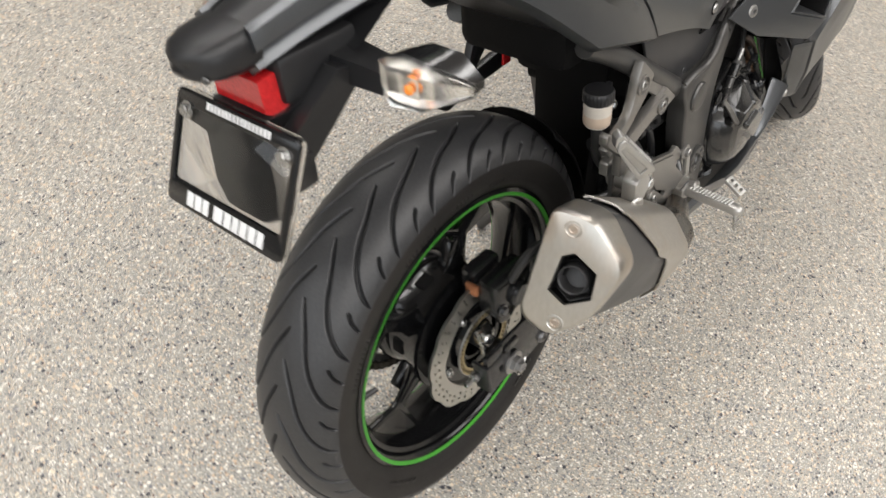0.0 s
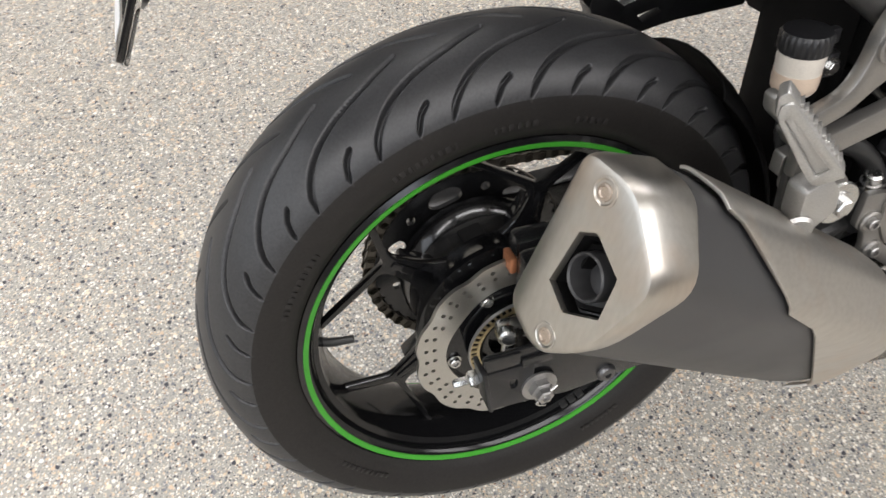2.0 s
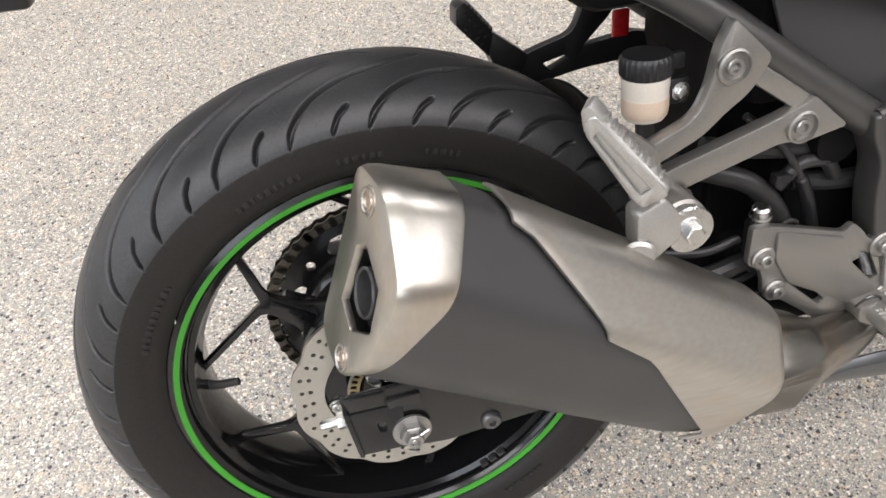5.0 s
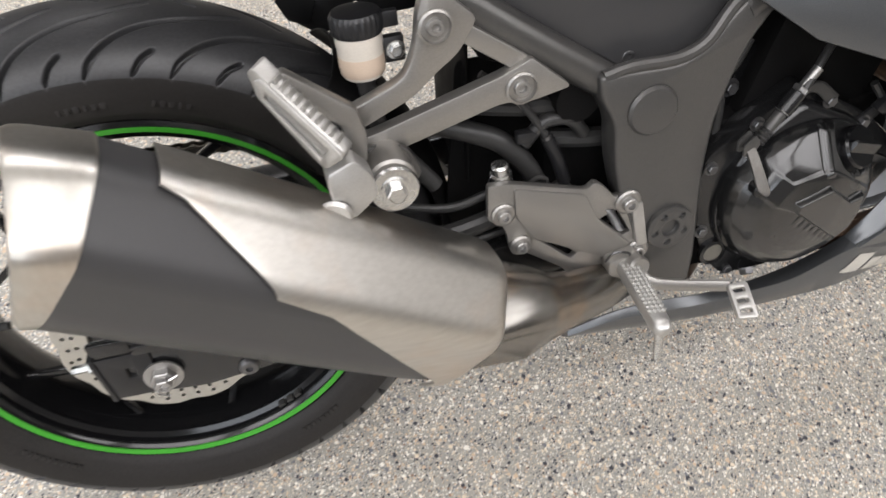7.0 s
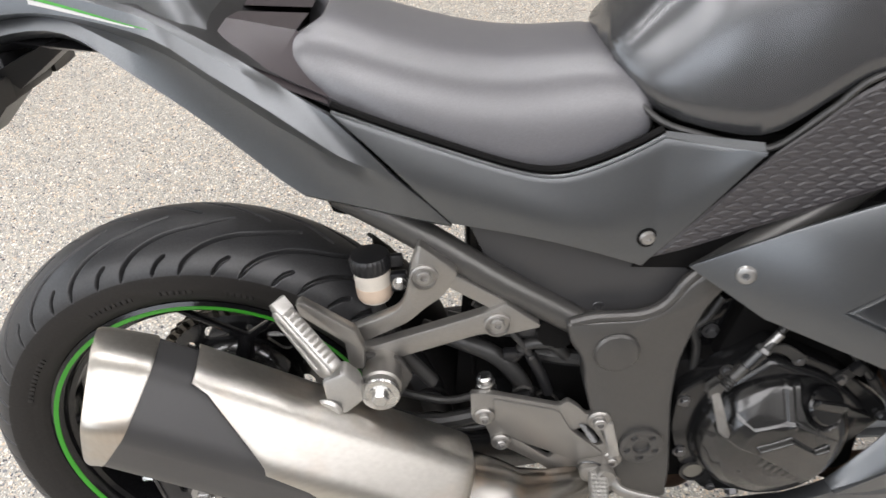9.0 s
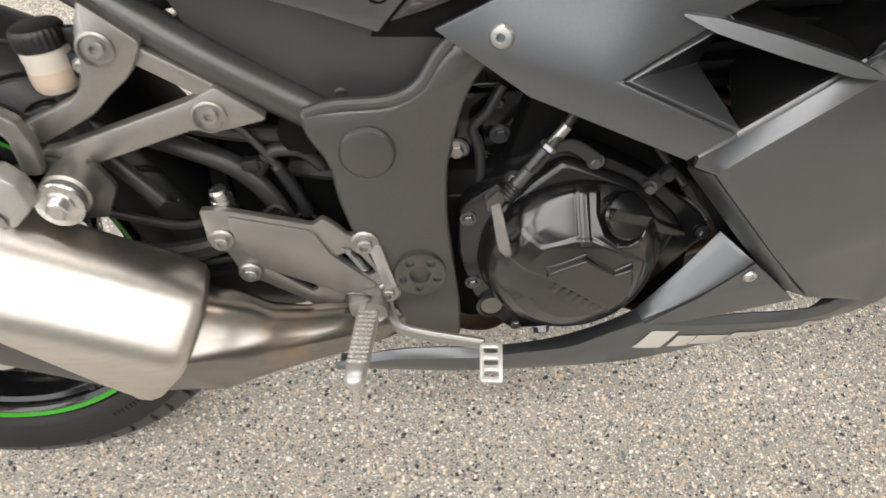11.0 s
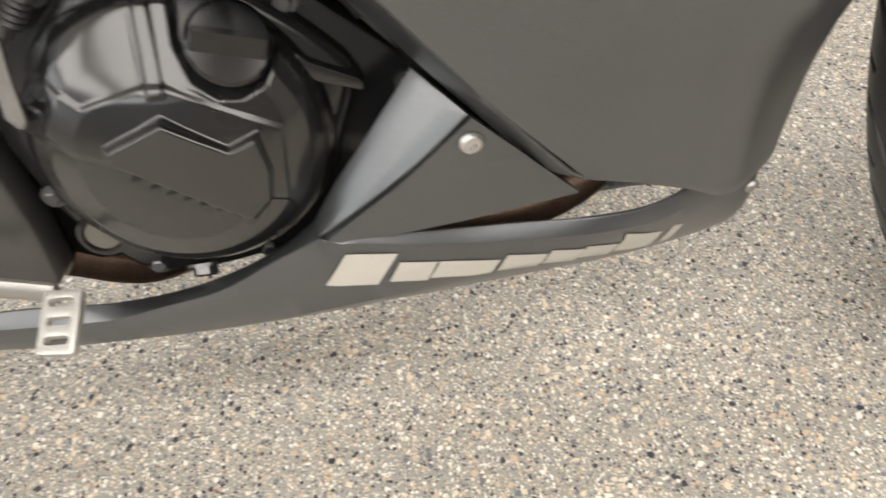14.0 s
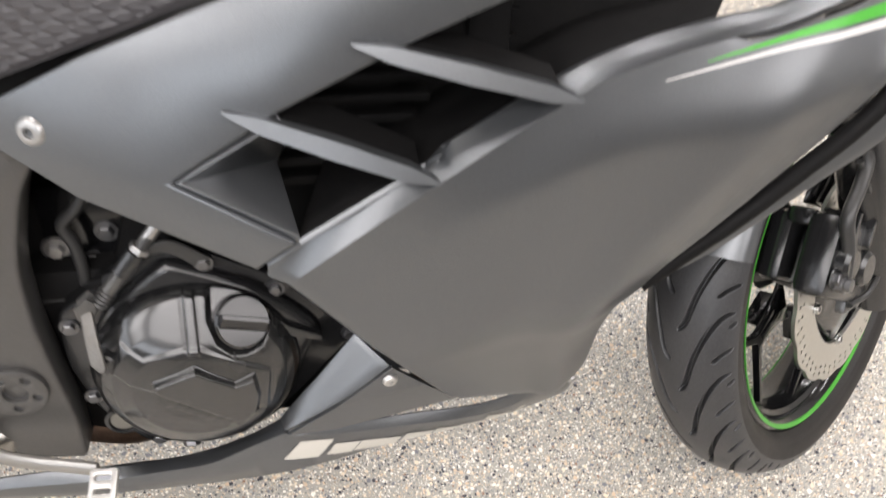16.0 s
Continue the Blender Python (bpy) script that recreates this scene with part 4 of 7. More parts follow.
brace = part("axle_boss", plate(circle2(0.515, 0.058, 0.0255, 48), -0.1575, -0.150, 0.0016, [circle2(0.515, 0.058, 0.0098, 24)] + [circle2(0.515 + 0.0172 * math.cos(radians(a)), 0.058 + 0.0172 * math.sin(radians(a)), 0.0036, 12) for a in (50, 122, 194, 266, 338)]), FRAME_PAINT, frame_ob, "round dark boss with five dimples")
part("boss_bore", moved(lathe([(0.0245, 0.0025), (0.0100, 0.0025), (0.0085, -0.0015), (0, -0.003)], 36, axis="Z"), along((0.515, -0.1515, 0.058), (0, -1, 0))), DARK_BOLT, brace)
part("frame_left", flipped(plate(fillet([(0.424, 0.236), (0.500, 0.236), (0.545, 0.276), (0.592, 0.284), (0.556, 0.215), (0.544, 0.120), (0.552, -0.034), (0.497, -0.026), (0.476, 0.055), (0.444, 0.185)], 0.012), -0.152, -0.118, 0.005)), FRAME_PAINT, frame_ob)
for side in (-1, 1):
    part("seat_rail", tube([(0.448, 0.128 * side, 0.216), (0.36, 0.126 * side, 0.274), (0.262, 0.116 * side, 0.343), (0.20, 0.104 * side, 0.378)], 0.0165, 16), FRAME_PAINT, frame_ob, "round satin dark frame tube")
    part("main_rail", tube([(0.560, 0.135 * side, 0.275), (0.66, 0.130 * side, 0.34), (0.80, 0.10 * side, 0.42), (0.98, 0.045 * side, 0.50)], 0.019, 14), FRAME_PAINT, frame_ob)
part("head_stock", moved(lathe([(0.034, -0.09), (0.034, 0.09), (0.02, 0.095), (0.02, -0.095)], 28, True, "Z"), pose(1.03, 0, 0.47, 0, -27, 0)), FRAME_PAINT, frame_ob)
for p in ((0.42, 0.0, 0.20), (0.52, 0.0, -0.02)):
    part("cross_tube", tube([(p[0], -0.12, p[2]), (p[0], 0.12, p[2])], 0.022, 14, 1, False), DEEP_BLACK, frame_ob)

# -- swingarm --
arm_pts = [(-0.062, 0.048), (0.020, 0.050), (0.10, 0.044), (0.20, 0.050), (0.46, 0.070), (0.46, 0.020), (0.20, -0.018), (0.10, -0.026), (0.03, -0.034), (-0.052, -0.024)]
swing = part("swingarm", plate(fillet([(0.075, 0.036), (0.20, 0.048), (0.46, 0.068), (0.46, 0.020), (0.20, -0.016), (0.075, -0.022)], 0.008), -0.134, -0.098, 0.004), ENGINE_BLACK, bike, "satin black box-section swingarm")
part("end_plate", plate(fillet(arm_pts[:4] + [(0.22, 0.050), (0.22, -0.018)] + arm_pts[7:], 0.008), -0.139, -0.1335, 0.0015), ENGINE_BLACK, swing, "satin black swingarm end plate")
part("axle_spacer", tube([(0, -0.136, 0), (0, -0.062, 0)], 0.013, 18, 1, False), DARK_BOLT, swing)
part("swingarm_left", flipped(plate(fillet(arm_pts, 0.01), -0.138, -0.098, 0.003)), ENGINE_BLACK, swing)
part("cross_brace", box_bm(0.345, 0.44, -0.11, 0.11, 0.01, 0.085, 0.012), ENGINE_BLACK, swing)
block_ob = part("axle_block", plate(fillet([(-0.0618, 0.0300), (-0.0241, 0.0300), (-0.0100, 0.0300), (-0.0080, -0.0245), (-0.0534, -0.0234)], 0.002), -0.1425, -0.136, 0.0012, [fillet([(-0.0350, 0.0140), (-0.0262, 0.0120), (-0.0268, 0.0005), (-0.0338, 0.0010)], 0.0035)]), PLASTIC, swing, "black chain adjuster block with an oval peephole", 35)
part("block_top", plate(fillet([(-0.0614, 0.0480), (-0.0245, 0.0480), (-0.0241, 0.0310), (-0.0585, 0.0310)], 0.0025), -0.1415, -0.136, 0.0012), ENGINE_BLACK, block_ob)
part("block_tab", plate(fillet([(-0.0238, 0.0385), (0.0075, 0.0395), (0.0085, 0.0280), (-0.0231, 0.0275)], 0.002), -0.1435, -0.136, 0.0014), ENGINE_BLACK, block_ob, "raised black locating tab")
part("block_lip", plate(fillet([(-0.0640, 0.0330), (-0.0590, 0.0330), (-0.0510, -0.0245), (-0.0555, -0.0240)], 0.001), -0.1440, -0.118, 0.001), PLASTIC, block_ob)
part("axle_washer", moved(lathe([(0.0185, 0), (0.0185, 0.0025), (0.012, 0.003), (0, 0.003)], 32, axis="Z"), along((-0.004, -0.1425, -0.004), (0, -1, 0))), BOLT_STEEL, swing, "large steel axle washer")
nut = part("axle_nut", moved(lathe([(0.0125, 0), (0.0125, 0.008), (0.0108, 0.0090), (0.0085, 0.0090), (0.0085, 0.0150), (0.0070, 0.0160), (0.0048, 0.0160), (0.0040, 0.0130), (0, 0.0130)], 6, axis="Z"), along((-0.004, -0.1450, -0.004), (0, -1, 0))), BOLT_STEEL, swing, "castellated steel axle nut with split pin")
part("split_pin", tube([(0.010, -0.154, 0.002), (-0.004, -0.158, -0.002), (-0.012, -0.157, -0.013), (-0.002, -0.156, -0.020)], 0.0014, 6), ZINC, nut)
part("adjuster_bolt", moved(lathe([(0.0040, 0), (0.0040, 0.010), (0.0078, 0.010), (0.0084, 0.012), (0.0084, 0.018), (0.0078, 0.020), (0.0045, 0.0205), (0.0045, 0.034), (0.0035, 0.036), (0, 0.036)], 6, axis="Z"), along((-0.050, -0.124, 0.010), (-1, 0, -0.05))), ZINC, swing, "bright chain adjuster bolt with lock nut")
bolt((0.074, -0.139, -0.0206), 0.0085, swing, material=DARK_BOLT, style="button")
part("inner_fender", join(thick(loft([[((0.326 - 0.03 * (1 - math.cos(b))) * math.cos(a), 0.072 * math.sin(b), (0.326 - 0.03 * (1 - math.cos(b))) * math.sin(a)) for b in [radians(-75 + 15 * j) for j in range(11)]] for a in [radians(-5 + 6 * k) for k in range(10)]], False, False), 0.003), thick(patch([(0.33, -0.070, 0.10), (0.33, -0.070, 0.31)], [(0.33, 0.055, 0.10), (0.33, 0.055, 0.31)], [(0.33, -0.070, 0.10), (0.33, 0.055, 0.10)], [(0.33, -0.070, 0.31), (0.33, 0.055, 0.31)], 6, 6, 0, False), 0.004)), DEEP_BLACK, bike, "black plastic inner rear mudguard")

# rear caliper, its bracket and the sensor
cal = part("rear_caliper", join(box_bm(-0.012, 0.065, -0.124, -0.088, 0.070, 0.128, 0.008), box_bm(-0.005, 0.055, -0.080, -0.052, 0.075, 0.125, 0.008), moved(lathe([(0.019, 0), (0.019, 0.010), (0.015, 0.013), (0, 0.013)], 24, axis="Z"), along((0.028, -0.122, 0.098), (0, -1, 0)))), ENGINE_BLACK, bike, "black rear brake caliper over the disc")
part("brake_pads", box_bm(-0.017, -0.010, -0.092, -0.072, 0.100, 0.118, 0.002), COPPER, cal, "coppery pad backing plates")
bolt((-0.002, -0.124, 0.085), 0.006, cal, material=DARK_BOLT, style="hex")
part("caliper_bracket", plate(fillet([(0.0, 0.066), (0.05, 0.08), (0.075, 0.04), (0.05, 0.012), (0.024, 0.02), (0.016, 0.045)], 0.008), -0.100, -0.090, 0.002), ENGINE_BLACK, cal)
part("speed_sensor", join(box_bm(-0.034, -0.004, -0.112, -0.096, 0.030, 0.052, 0.004), moved(lathe([(0.008, 0), (0.008, 0.016), (0, 0.018)], 16, axis="Z"), along((-0.02, -0.105, 0.026), (-0.2, -0.3, -1))), moved(lathe([(0.0085, 0), (0.0085, 0.010), (0.006, 0.012), (0, 0.012)], 20, axis="Z"), along((-0.026, -0.112, 0.046), (-0.3, -0.9, 0.2)))), ZINC, cal, "pale alloy wheel speed sensor")
part("brake_hose", tube([(0.02, -0.120, 0.12), (0.045, -0.135, 0.16), (0.09, -0.140, 0.15), (0.10, -0.138, 0.09), (0.06, -0.140, 0.05), (0.12, -0.135, 0.045), (0.24, -0.13, 0.065), (0.36, -0.12, 0.09)], 0.0065, 10), HOSE, cal, "black rubber brake hose")

# chain: rounded links round the sprocket and forward
link = None
for k in range(46):
    if k < 24:
        a = radians(88 + 7.62 * k)
        p, ang = (0.1195 * math.cos(a), 0.1195 * math.sin(a)), a + math.pi / 2
    else:
        d = 0.0159 * (k - 23)
        top = k < 35
        dd = d if top else 0.0159 * (k - 34)
        p, ang = ((dd * 0.98, 0.1195 - 0.03 * dd) if top else (dd * 0.98, -0.1195 + 0.18 * dd)), (-0.03 if top else 0.18)
    bm = join(plate(fillet([(-0.0122, -0.0072), (0, -0.0046), (0.0122, -0.0072), (0.0122, 0.0072), (0, 0.0046), (-0.0122, 0.0072)], 0.004), 0.0625, 0.0645, 0), plate(fillet([(-0.0122, -0.0072), (0, -0.0046), (0.0122, -0.0072), (0.0122, 0.0072), (0, 0.0046), (-0.0122, 0.0072)], 0.004), 0.0735, 0.0755, 0), moved(lathe([(0.0042, -0.008), (0.0042, 0.008)], 10), Matrix.Translation((0.0079, 0.069, 0)))) if link is None else None
    m = Matrix.Translation((p[0], 0, p[1])) @ Matrix.Rotation(-ang, 4, "Y")
    if link is None:
        chain_base = part("drive_chain", join(moved(lathe([(0.1175, 0.0668), (0.1175, 0.0712), (0.1165, 0.0712), (0.1165, 0.0668)], 80, True), Matrix.Identity(4))), CHAIN, bike, "oily dark drive chain on the rear sprocket")
        link = part("chain_link", bm, CHAIN, chain_base, "", 35, m)
    else:
        share("chain_link", link, chain_base, m)


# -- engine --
# near-black boxes added to fill the space behind the frame with shade
part("gearbox", box_bm(0.40, 0.57, -0.085, 0.085, -0.045, 0.215, 0.02), DEEP_BLACK, bike, "near-black box that fills the shaded space behind the frame")
part("linkage_shade_box", box_bm(0.335, 0.40, -0.05, 0.05, 0.02, 0.16, 0.01), DEEP_BLACK, bike)
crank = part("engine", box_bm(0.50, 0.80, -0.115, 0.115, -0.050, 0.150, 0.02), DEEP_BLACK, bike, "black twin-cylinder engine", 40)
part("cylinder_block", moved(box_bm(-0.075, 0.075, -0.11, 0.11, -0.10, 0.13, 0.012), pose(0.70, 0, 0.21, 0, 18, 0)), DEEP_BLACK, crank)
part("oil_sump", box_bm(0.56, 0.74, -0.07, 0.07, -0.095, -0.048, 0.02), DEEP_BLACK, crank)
flange = [(0.556, 0.120), (0.585, 0.140), (0.612, 0.158), (0.640, 0.178), (0.652, 0.184), (0.690, 0.166), (0.742, 0.136), (0.795, 0.090), (0.803, 0.070), (0.790, 0.056), (0.756, 0.014), (0.722, -0.024), (0.700, -0.038), (0.650, -0.046), (0.605, -0.044), (0.588, -0.024), (0.566, 0.012), (0.553, 0.065)]
part("cover_flange", plate(fillet(flange, 0.012), -0.136, -0.105, 0.004), ENGINE_BLACK, crank, "satin black clutch cover flange", 35)


SHOULDER = [(0.574, 0.080), (0.592, 0.122), (0.615, 0.146), (0.643, 0.168), (0.651, 0.171), (0.660, 0.168), (0.684, 0.157), (0.715, 0.142), (0.742, 0.120), (0.768, 0.092), (0.760, 0.066)] + [(0.662 + 0.0915 * math.cos(radians(a)), 0.064 + 0.0915 * math.sin(radians(a))) for a in range(-10, -190, -15)]
part("cover_arm", plate(fillet([(0.736, 0.108), (0.7415, 0.1015), (0.7690, 0.0875), (0.7700, 0.0800), (0.7427, 0.0900), (0.732, 0.096)], 0.003), -0.1560, -0.140, 0.003), ENGINE_BLACK, crank, "", 40)
part("cover_shoulder", plate(fillet(SHOULDER, 0.010, 3), -0.1490, -0.128, 0.0085), ENGINE_BLACK, crank, "satin black shoulder under the clutch cover", 50)


def poly_distance(x, z, poly):
    """Distance to a closed outline, negative inside it, for arrays of places."""
    best, inside = np.full(np.shape(x), 9.0), np.zeros(np.shape(x), dtype=bool)
    for (x0, z0), (x1, z1) in zip(poly, poly[1:] + poly[:1]):
        dx, dz = x1 - x0, z1 - z0
        f = np.clip(((x - x0) * dx + (z - z0) * dz) / (dx * dx + dz * dz), 0, 1)
        best = np.minimum(best, np.hypot(x - x0 - f * dx, z - z0 - f * dz))
        if abs(dz) > 1e-9:
            inside ^= ((z0 > z) != (z1 > z)) & (x < x0 + (z - z0) / dz * dx)
    return np.where(inside, -best, best)


def ease(d, wide):
    f = np.clip(0.5 - d / wide, 0, 1)
    return f * f * (3 - 2 * f)


DOME = [(0.0, 0.188), (0.030, 0.187), (0.050, 0.184), (0.065, 0.1785), (0.075, 0.171), (0.0815, 0.163), (0.0860, 0.154), (0.0882, 0.146), (0.0892, 0.136)]
BAND = [(0.5905, 0.0960), (0.6096, 0.1165), (0.6265, 0.1040), (0.6450, 0.1085), (0.6617, 0.1116), (0.6701, 0.1109), (0.6885, 0.1001), (0.7110, 0.0860), (0.7240, 0.0770), (0.7180, 0.0300), (0.6321, 0.0713), (0.6123, 0.0793)]
RIB = [(0.6617, 0.170), (0.6690, 0.170), (0.6705, 0.106), (0.6625, 0.106)]
POCKET = [(0.6805, 0.1560), (0.6790, 0.1270), (0.6850, 0.1105), (0.6960, 0.1000), (0.7080, 0.0975), (0.7200, 0.1020), (0.7300, 0.1180), (0.7300, 0.1400), (0.7000, 0.1650)]
LOWER = [(0.6320, 0.0738), (0.6322, 0.0818), (0.6658, 0.0949), (0.6950, 0.0729), (0.7107, 0.0782), (0.7132, 0.0560), (0.7087, 0.0354), (0.6955, 0.0232)]


def cover_depth(x, z):
    """The facets, softened as a casting is."""
    x, z = np.asarray(x, dtype=float), np.asarray(z, dtype=float)
    return sum(k * raw_depth(x + u * 0.0008, z + v * 0.0008) for u, v, k in ((0, 0, 0.28), (1, 0, 0.18), (-1, 0, 0.18), (0, 1, 0.18), (0, -1, 0.18)))


def soft_min(a, b, k):
    h = np.clip(0.5 + 0.5 * (b - a) / k, 0, 1)
    return b * (1 - h) + a * h - k * h * (1 - h)


def raw_depth(x, z):
    """How far out the clutch cover stands at x, z."""
    d = np.interp(np.hypot(x - 0.662, z - 0.064), [p[0] for p in DOME], [p[1] for p in DOME])
    # the upper half leans back in a barrel with a left facet, a rib and the filler's pocket
    lean = 0.1915 - 0.62 * np.maximum(0, z - 0.098) - 2.2 * (x - 0.650) ** 2
    upper = np.clip((z - 0.080) / 0.012, 0, 1)
    d = d * (1 - upper) + soft_min(d, lean, 0.003) * upper
    edge = 0.6095 + 0.215 * (z - 0.1135)
    d = d - 0.55 * np.maximum(0, edge - x) * np.clip((z - 0.100) / 0.014, 0, 1)
    d = d + 0.0020 * ease(poly_distance(x, z, RIB), 0.0026)
    d = d - 0.0010 * ease(np.abs(x - 0.6600 - 0.01 * (0.13 - z)) - 0.0010, 0.0016) * np.clip((z - 0.108) / 0.004, 0, 1)
    w = ease(poly_distance(x, z, POCKET), 0.0040)
    floor_d = 0.1625 - (0.28 * (x - 0.703) + 0.53 * (z - 0.1215)) / 0.80
    d = d * (1 - w) + np.minimum(d, floor_d) * w
    d = d + 0.0018 * ease(poly_distance(x, z, BAND), 0.0030)
    w = ease(poly_distance(x, z, LOWER), 0.0034)
    flat = 0.1950 - 0.10 * (0.084 - z) - 0.05 * np.maximum(0, x - 0.68)
    return d * (1 - w) + np.maximum(flat, d) * w


nr, na = 140, 440
ring_r, ring_a = np.meshgrid(0.0891 * np.arange(1, nr + 1) / nr, 2 * math.pi * np.arange(na) / na, indexing="ij")
cx, cz = 0.662 + ring_r * np.cos(ring_a), 0.064 + ring_r * np.sin(ring_a)
cover_bm = bmesh.new()
hub_v = cover_bm.verts.new((0.662, -float(cover_depth(0.662, 0.064)), 0.064))
grid = [[cover_bm.verts.new(p) for p in zip(xs, ys, zs)] for xs, ys, zs in zip(cx.tolist(), (-cover_depth(cx, cz)).tolist(), cz.tolist())]
for k in range(na):
    j = (k + 1) % na
    cover_bm.faces.new((hub_v, grid[0][k], grid[0][j]))
    for a, b in zip(grid, grid[1:]):
        cover_bm.faces.new((a[k], b[k], b[j], a[j]))
cover = part("clutch_cover", cover_bm, COVER_BLACK, crank, "satin black round clutch cover with moulded facets", 80)
# the maker's badge: plain raised blocks
for k in range(8):
    w = 0.0062 if k else 0.0078
    b = box_bm(-w / 2, w / 2, -0.0013, 0.0013, -0.0052 if k else -0.0062, 0.0040 if k else 0.0062, 0.0008)
    part("badge_block", b, COVER_BLACK, cover, "", 30, Matrix.Translation((0.641 + 0.0076 * k, 0.0008 - float(cover_depth(0.641 + 0.0076 * k, 0.058 - 0.0052 * k)), 0.058 - 0.0052 * k)) @ Matrix.Rotation(radians(34), 4, "Y"))
f_out = Vector((0.28, -0.80, 0.53)).normalized()
f_bar = Vector((0.0317, 0.006, -0.0120))
f_bar = (f_bar - f_out * f_bar.dot(f_out)).normalized()
FILLER = Matrix.Translation((0.7045, -0.1660, 0.1205)) @ Matrix((f_bar, f_out.cross(f_bar), f_out)).transposed().to_4x4()
part("oil_filler_cap", join(lathe([(0.0225, -0.006), (0.0225, 0.0055), (0.0205, 0.0078), (0, 0.0082)], 48, axis="Z"), soften(loft([[(x, 0.0045 * s, 0.006), (x, 0.0040 * s, 0.0060 + 0.0105 * s), (x, 0.0010 * s, 0.0062 + 0.0105 * s), (x, -0.0085 * s, 0.0065)] for x, s in ((-0.0205, 0.55), (-0.0185, 1), (0.0185, 1), (0.0205, 0.55))]), 0.0010, 20)), GLOSS_BLACK, crank, "glossy black oil filler cap with a grip bar", 35, FILLER)
for x, y, z in ((0.564, -0.136, 0.107), (0.567, -0.136, 0.027), (0.606, -0.136, 0.150), (0.679, -0.143, 0.166), (0.733, -0.138, 0.130), (0.7945, -0.137, 0.072), (0.612, -0.134, -0.037), (0.688, -0.134, -0.036)):
    bolt((x, y, z), 0.0054, crank, material=DARK_BOLT, style="hex")
bolt((0.640, -0.132, -0.044), 0.0085, crank, (0, -0.6, -0.8), DARK_BOLT, "hex", "drain_bolt")
part("oil_window", join(lathe([(0.016, 0), (0.016, 0.006), (0.0125, 0.007), (0.0115, 0.004)], 36, axis="Z")), ENGINE_BLACK, crank, "", 35, along((0.586, -0.134, -0.005), (0, -1, 0)))
part("oil_glass", lathe([(0.0118, 0), (0.0112, 0.003), (0, 0.0036)], 30, axis="Z"), OIL_GLASS, crank, "round dark oil level window", 35, along((0.586, -0.136, -0.005), (0, -1, 0)))
lever = part("clutch_lever", thick(patch([(0.5835, -0.156, 0.136), (0.5850, -0.168, 0.122), (0.5880, -0.181, 0.102)], [(0.5925, -0.158, 0.138), (0.5960, -0.172, 0.121), (0.6000, -0.185, 0.101)], [(0.5835, -0.156, 0.136), (0.5925, -0.158, 0.138)], [(0.5880, -0.181, 0.102), (0.5960, -0.186, 0.0965), (0.6000, -0.185, 0.101)], 12, 4), 0.003, 0.0008), LEVER, crank, "curved plated steel clutch release lever")
part("lever_boss", moved(lathe([(0.0085, -0.012), (0.0085, 0.0), (0.0070, 0.002), (0, 0.002)], 20, axis="Z"), along((0.5965, -0.178, 0.099), (-0.1, -1, 0.1))), ENGINE_BLACK, lever)
cable = part("clutch_cable", tube([(0.588, -0.156, 0.134), (0.6065, -0.153, 0.153), (0.634, -0.153, 0.187), (0.6516, -0.146, 0.2087), (0.70, -0.125, 0.272)], 0.0042, 10), HOSE, crank, "black clutch cable with adjuster")
c0, c1 = Vector((0.6065, -0.153, 0.153)), Vector((0.6516, -0.148, 0.2087))
way = (c1 - c0).normalized()
for s0, s1, r, mat in ((0.0, 0.018, 0.0060, FRAME_PAINT), (0.020, 0.042, 0.0085, ENGINE_BLACK), (0.046, 0.070, 0.0050, BOLT_STEEL)):
    part("adjuster", tube([c0 + way * s0, c0 + way * (s0 + s1) / 2, c0 + way * s1], r, 14, 2), mat, cable)
for s0, r in ((0.0195, 0.0082), (0.0425, 0.0082)):
    part("lock_nut", moved(lathe([(0, 0), (r * 0.92, 0), (r, 0.0008), (r, 0.0048), (r * 0.92, 0.0056), (0, 0.0056)], 6, axis="Z"), along(c0 + way * s0, way)), BOLT_STEEL, cable)
for t in range(4):
    part("bellows_ring", moved(lathe([(0.0060, -0.0018), (0.0074, 0), (0.0060, 0.0018)], 16, axis="Z"), along(c0 - way * (0.014 - 0.0038 * t), way)), HOSE, cable)
part("cable_fork", join(plate(fillet([(0.579, 0.142), (0.590, 0.152), (0.597, 0.144), (0.592, 0.130), (0.580, 0.130)], 0.002), -0.160, -0.157, 0.001), plate(fillet([(0.579, 0.142), (0.590, 0.152), (0.597, 0.144), (0.592, 0.130), (0.580, 0.130)], 0.002), -0.150, -0.147, 0.001)), FRAME_PAINT, crank)
part("cable_guide", thick(patch([(0.618, -0.146, 0.166), (0.650, -0.146, 0.182), (0.676, -0.144, 0.162)], [(0.622, -0.146, 0.178), (0.655, -0.146, 0.193), (0.686, -0.144, 0.172)], [(0.618, -0.146, 0.166), (0.622, -0.146, 0.178)], [(0.676, -0.144, 0.162), (0.686, -0.144, 0.172)], 12, 3), 0.003), HOSE, crank)
part("clip_plate", join(plate(fillet([(0.716, 0.128), (0.740, 0.146), (0.754, 0.140), (0.742, 0.126), (0.728, 0.120)], 0.003), -0.1385, -0.135, 0.001), plate(fillet([(0.738, 0.146), (0.749, 0.158), (0.758, 0.150), (0.750, 0.138)], 0.003), -0.146, -0.135, 0.0015)), PLASTIC, crank)
part("harness", tube([(0.738, -0.132, 0.170), (0.760, -0.138, 0.140), (0.782, -0.140, 0.112), (0.806, -0.138, 0.086)], 0.0042, 8), HOSE, crank, "thin black wiring loom")
part("harness_clip", tube([(0.766, -0.139, 0.133), (0.771, -0.139, 0.126), (0.776, -0.140, 0.119)], 0.0058, 10, 2), PLASTIC, crank)
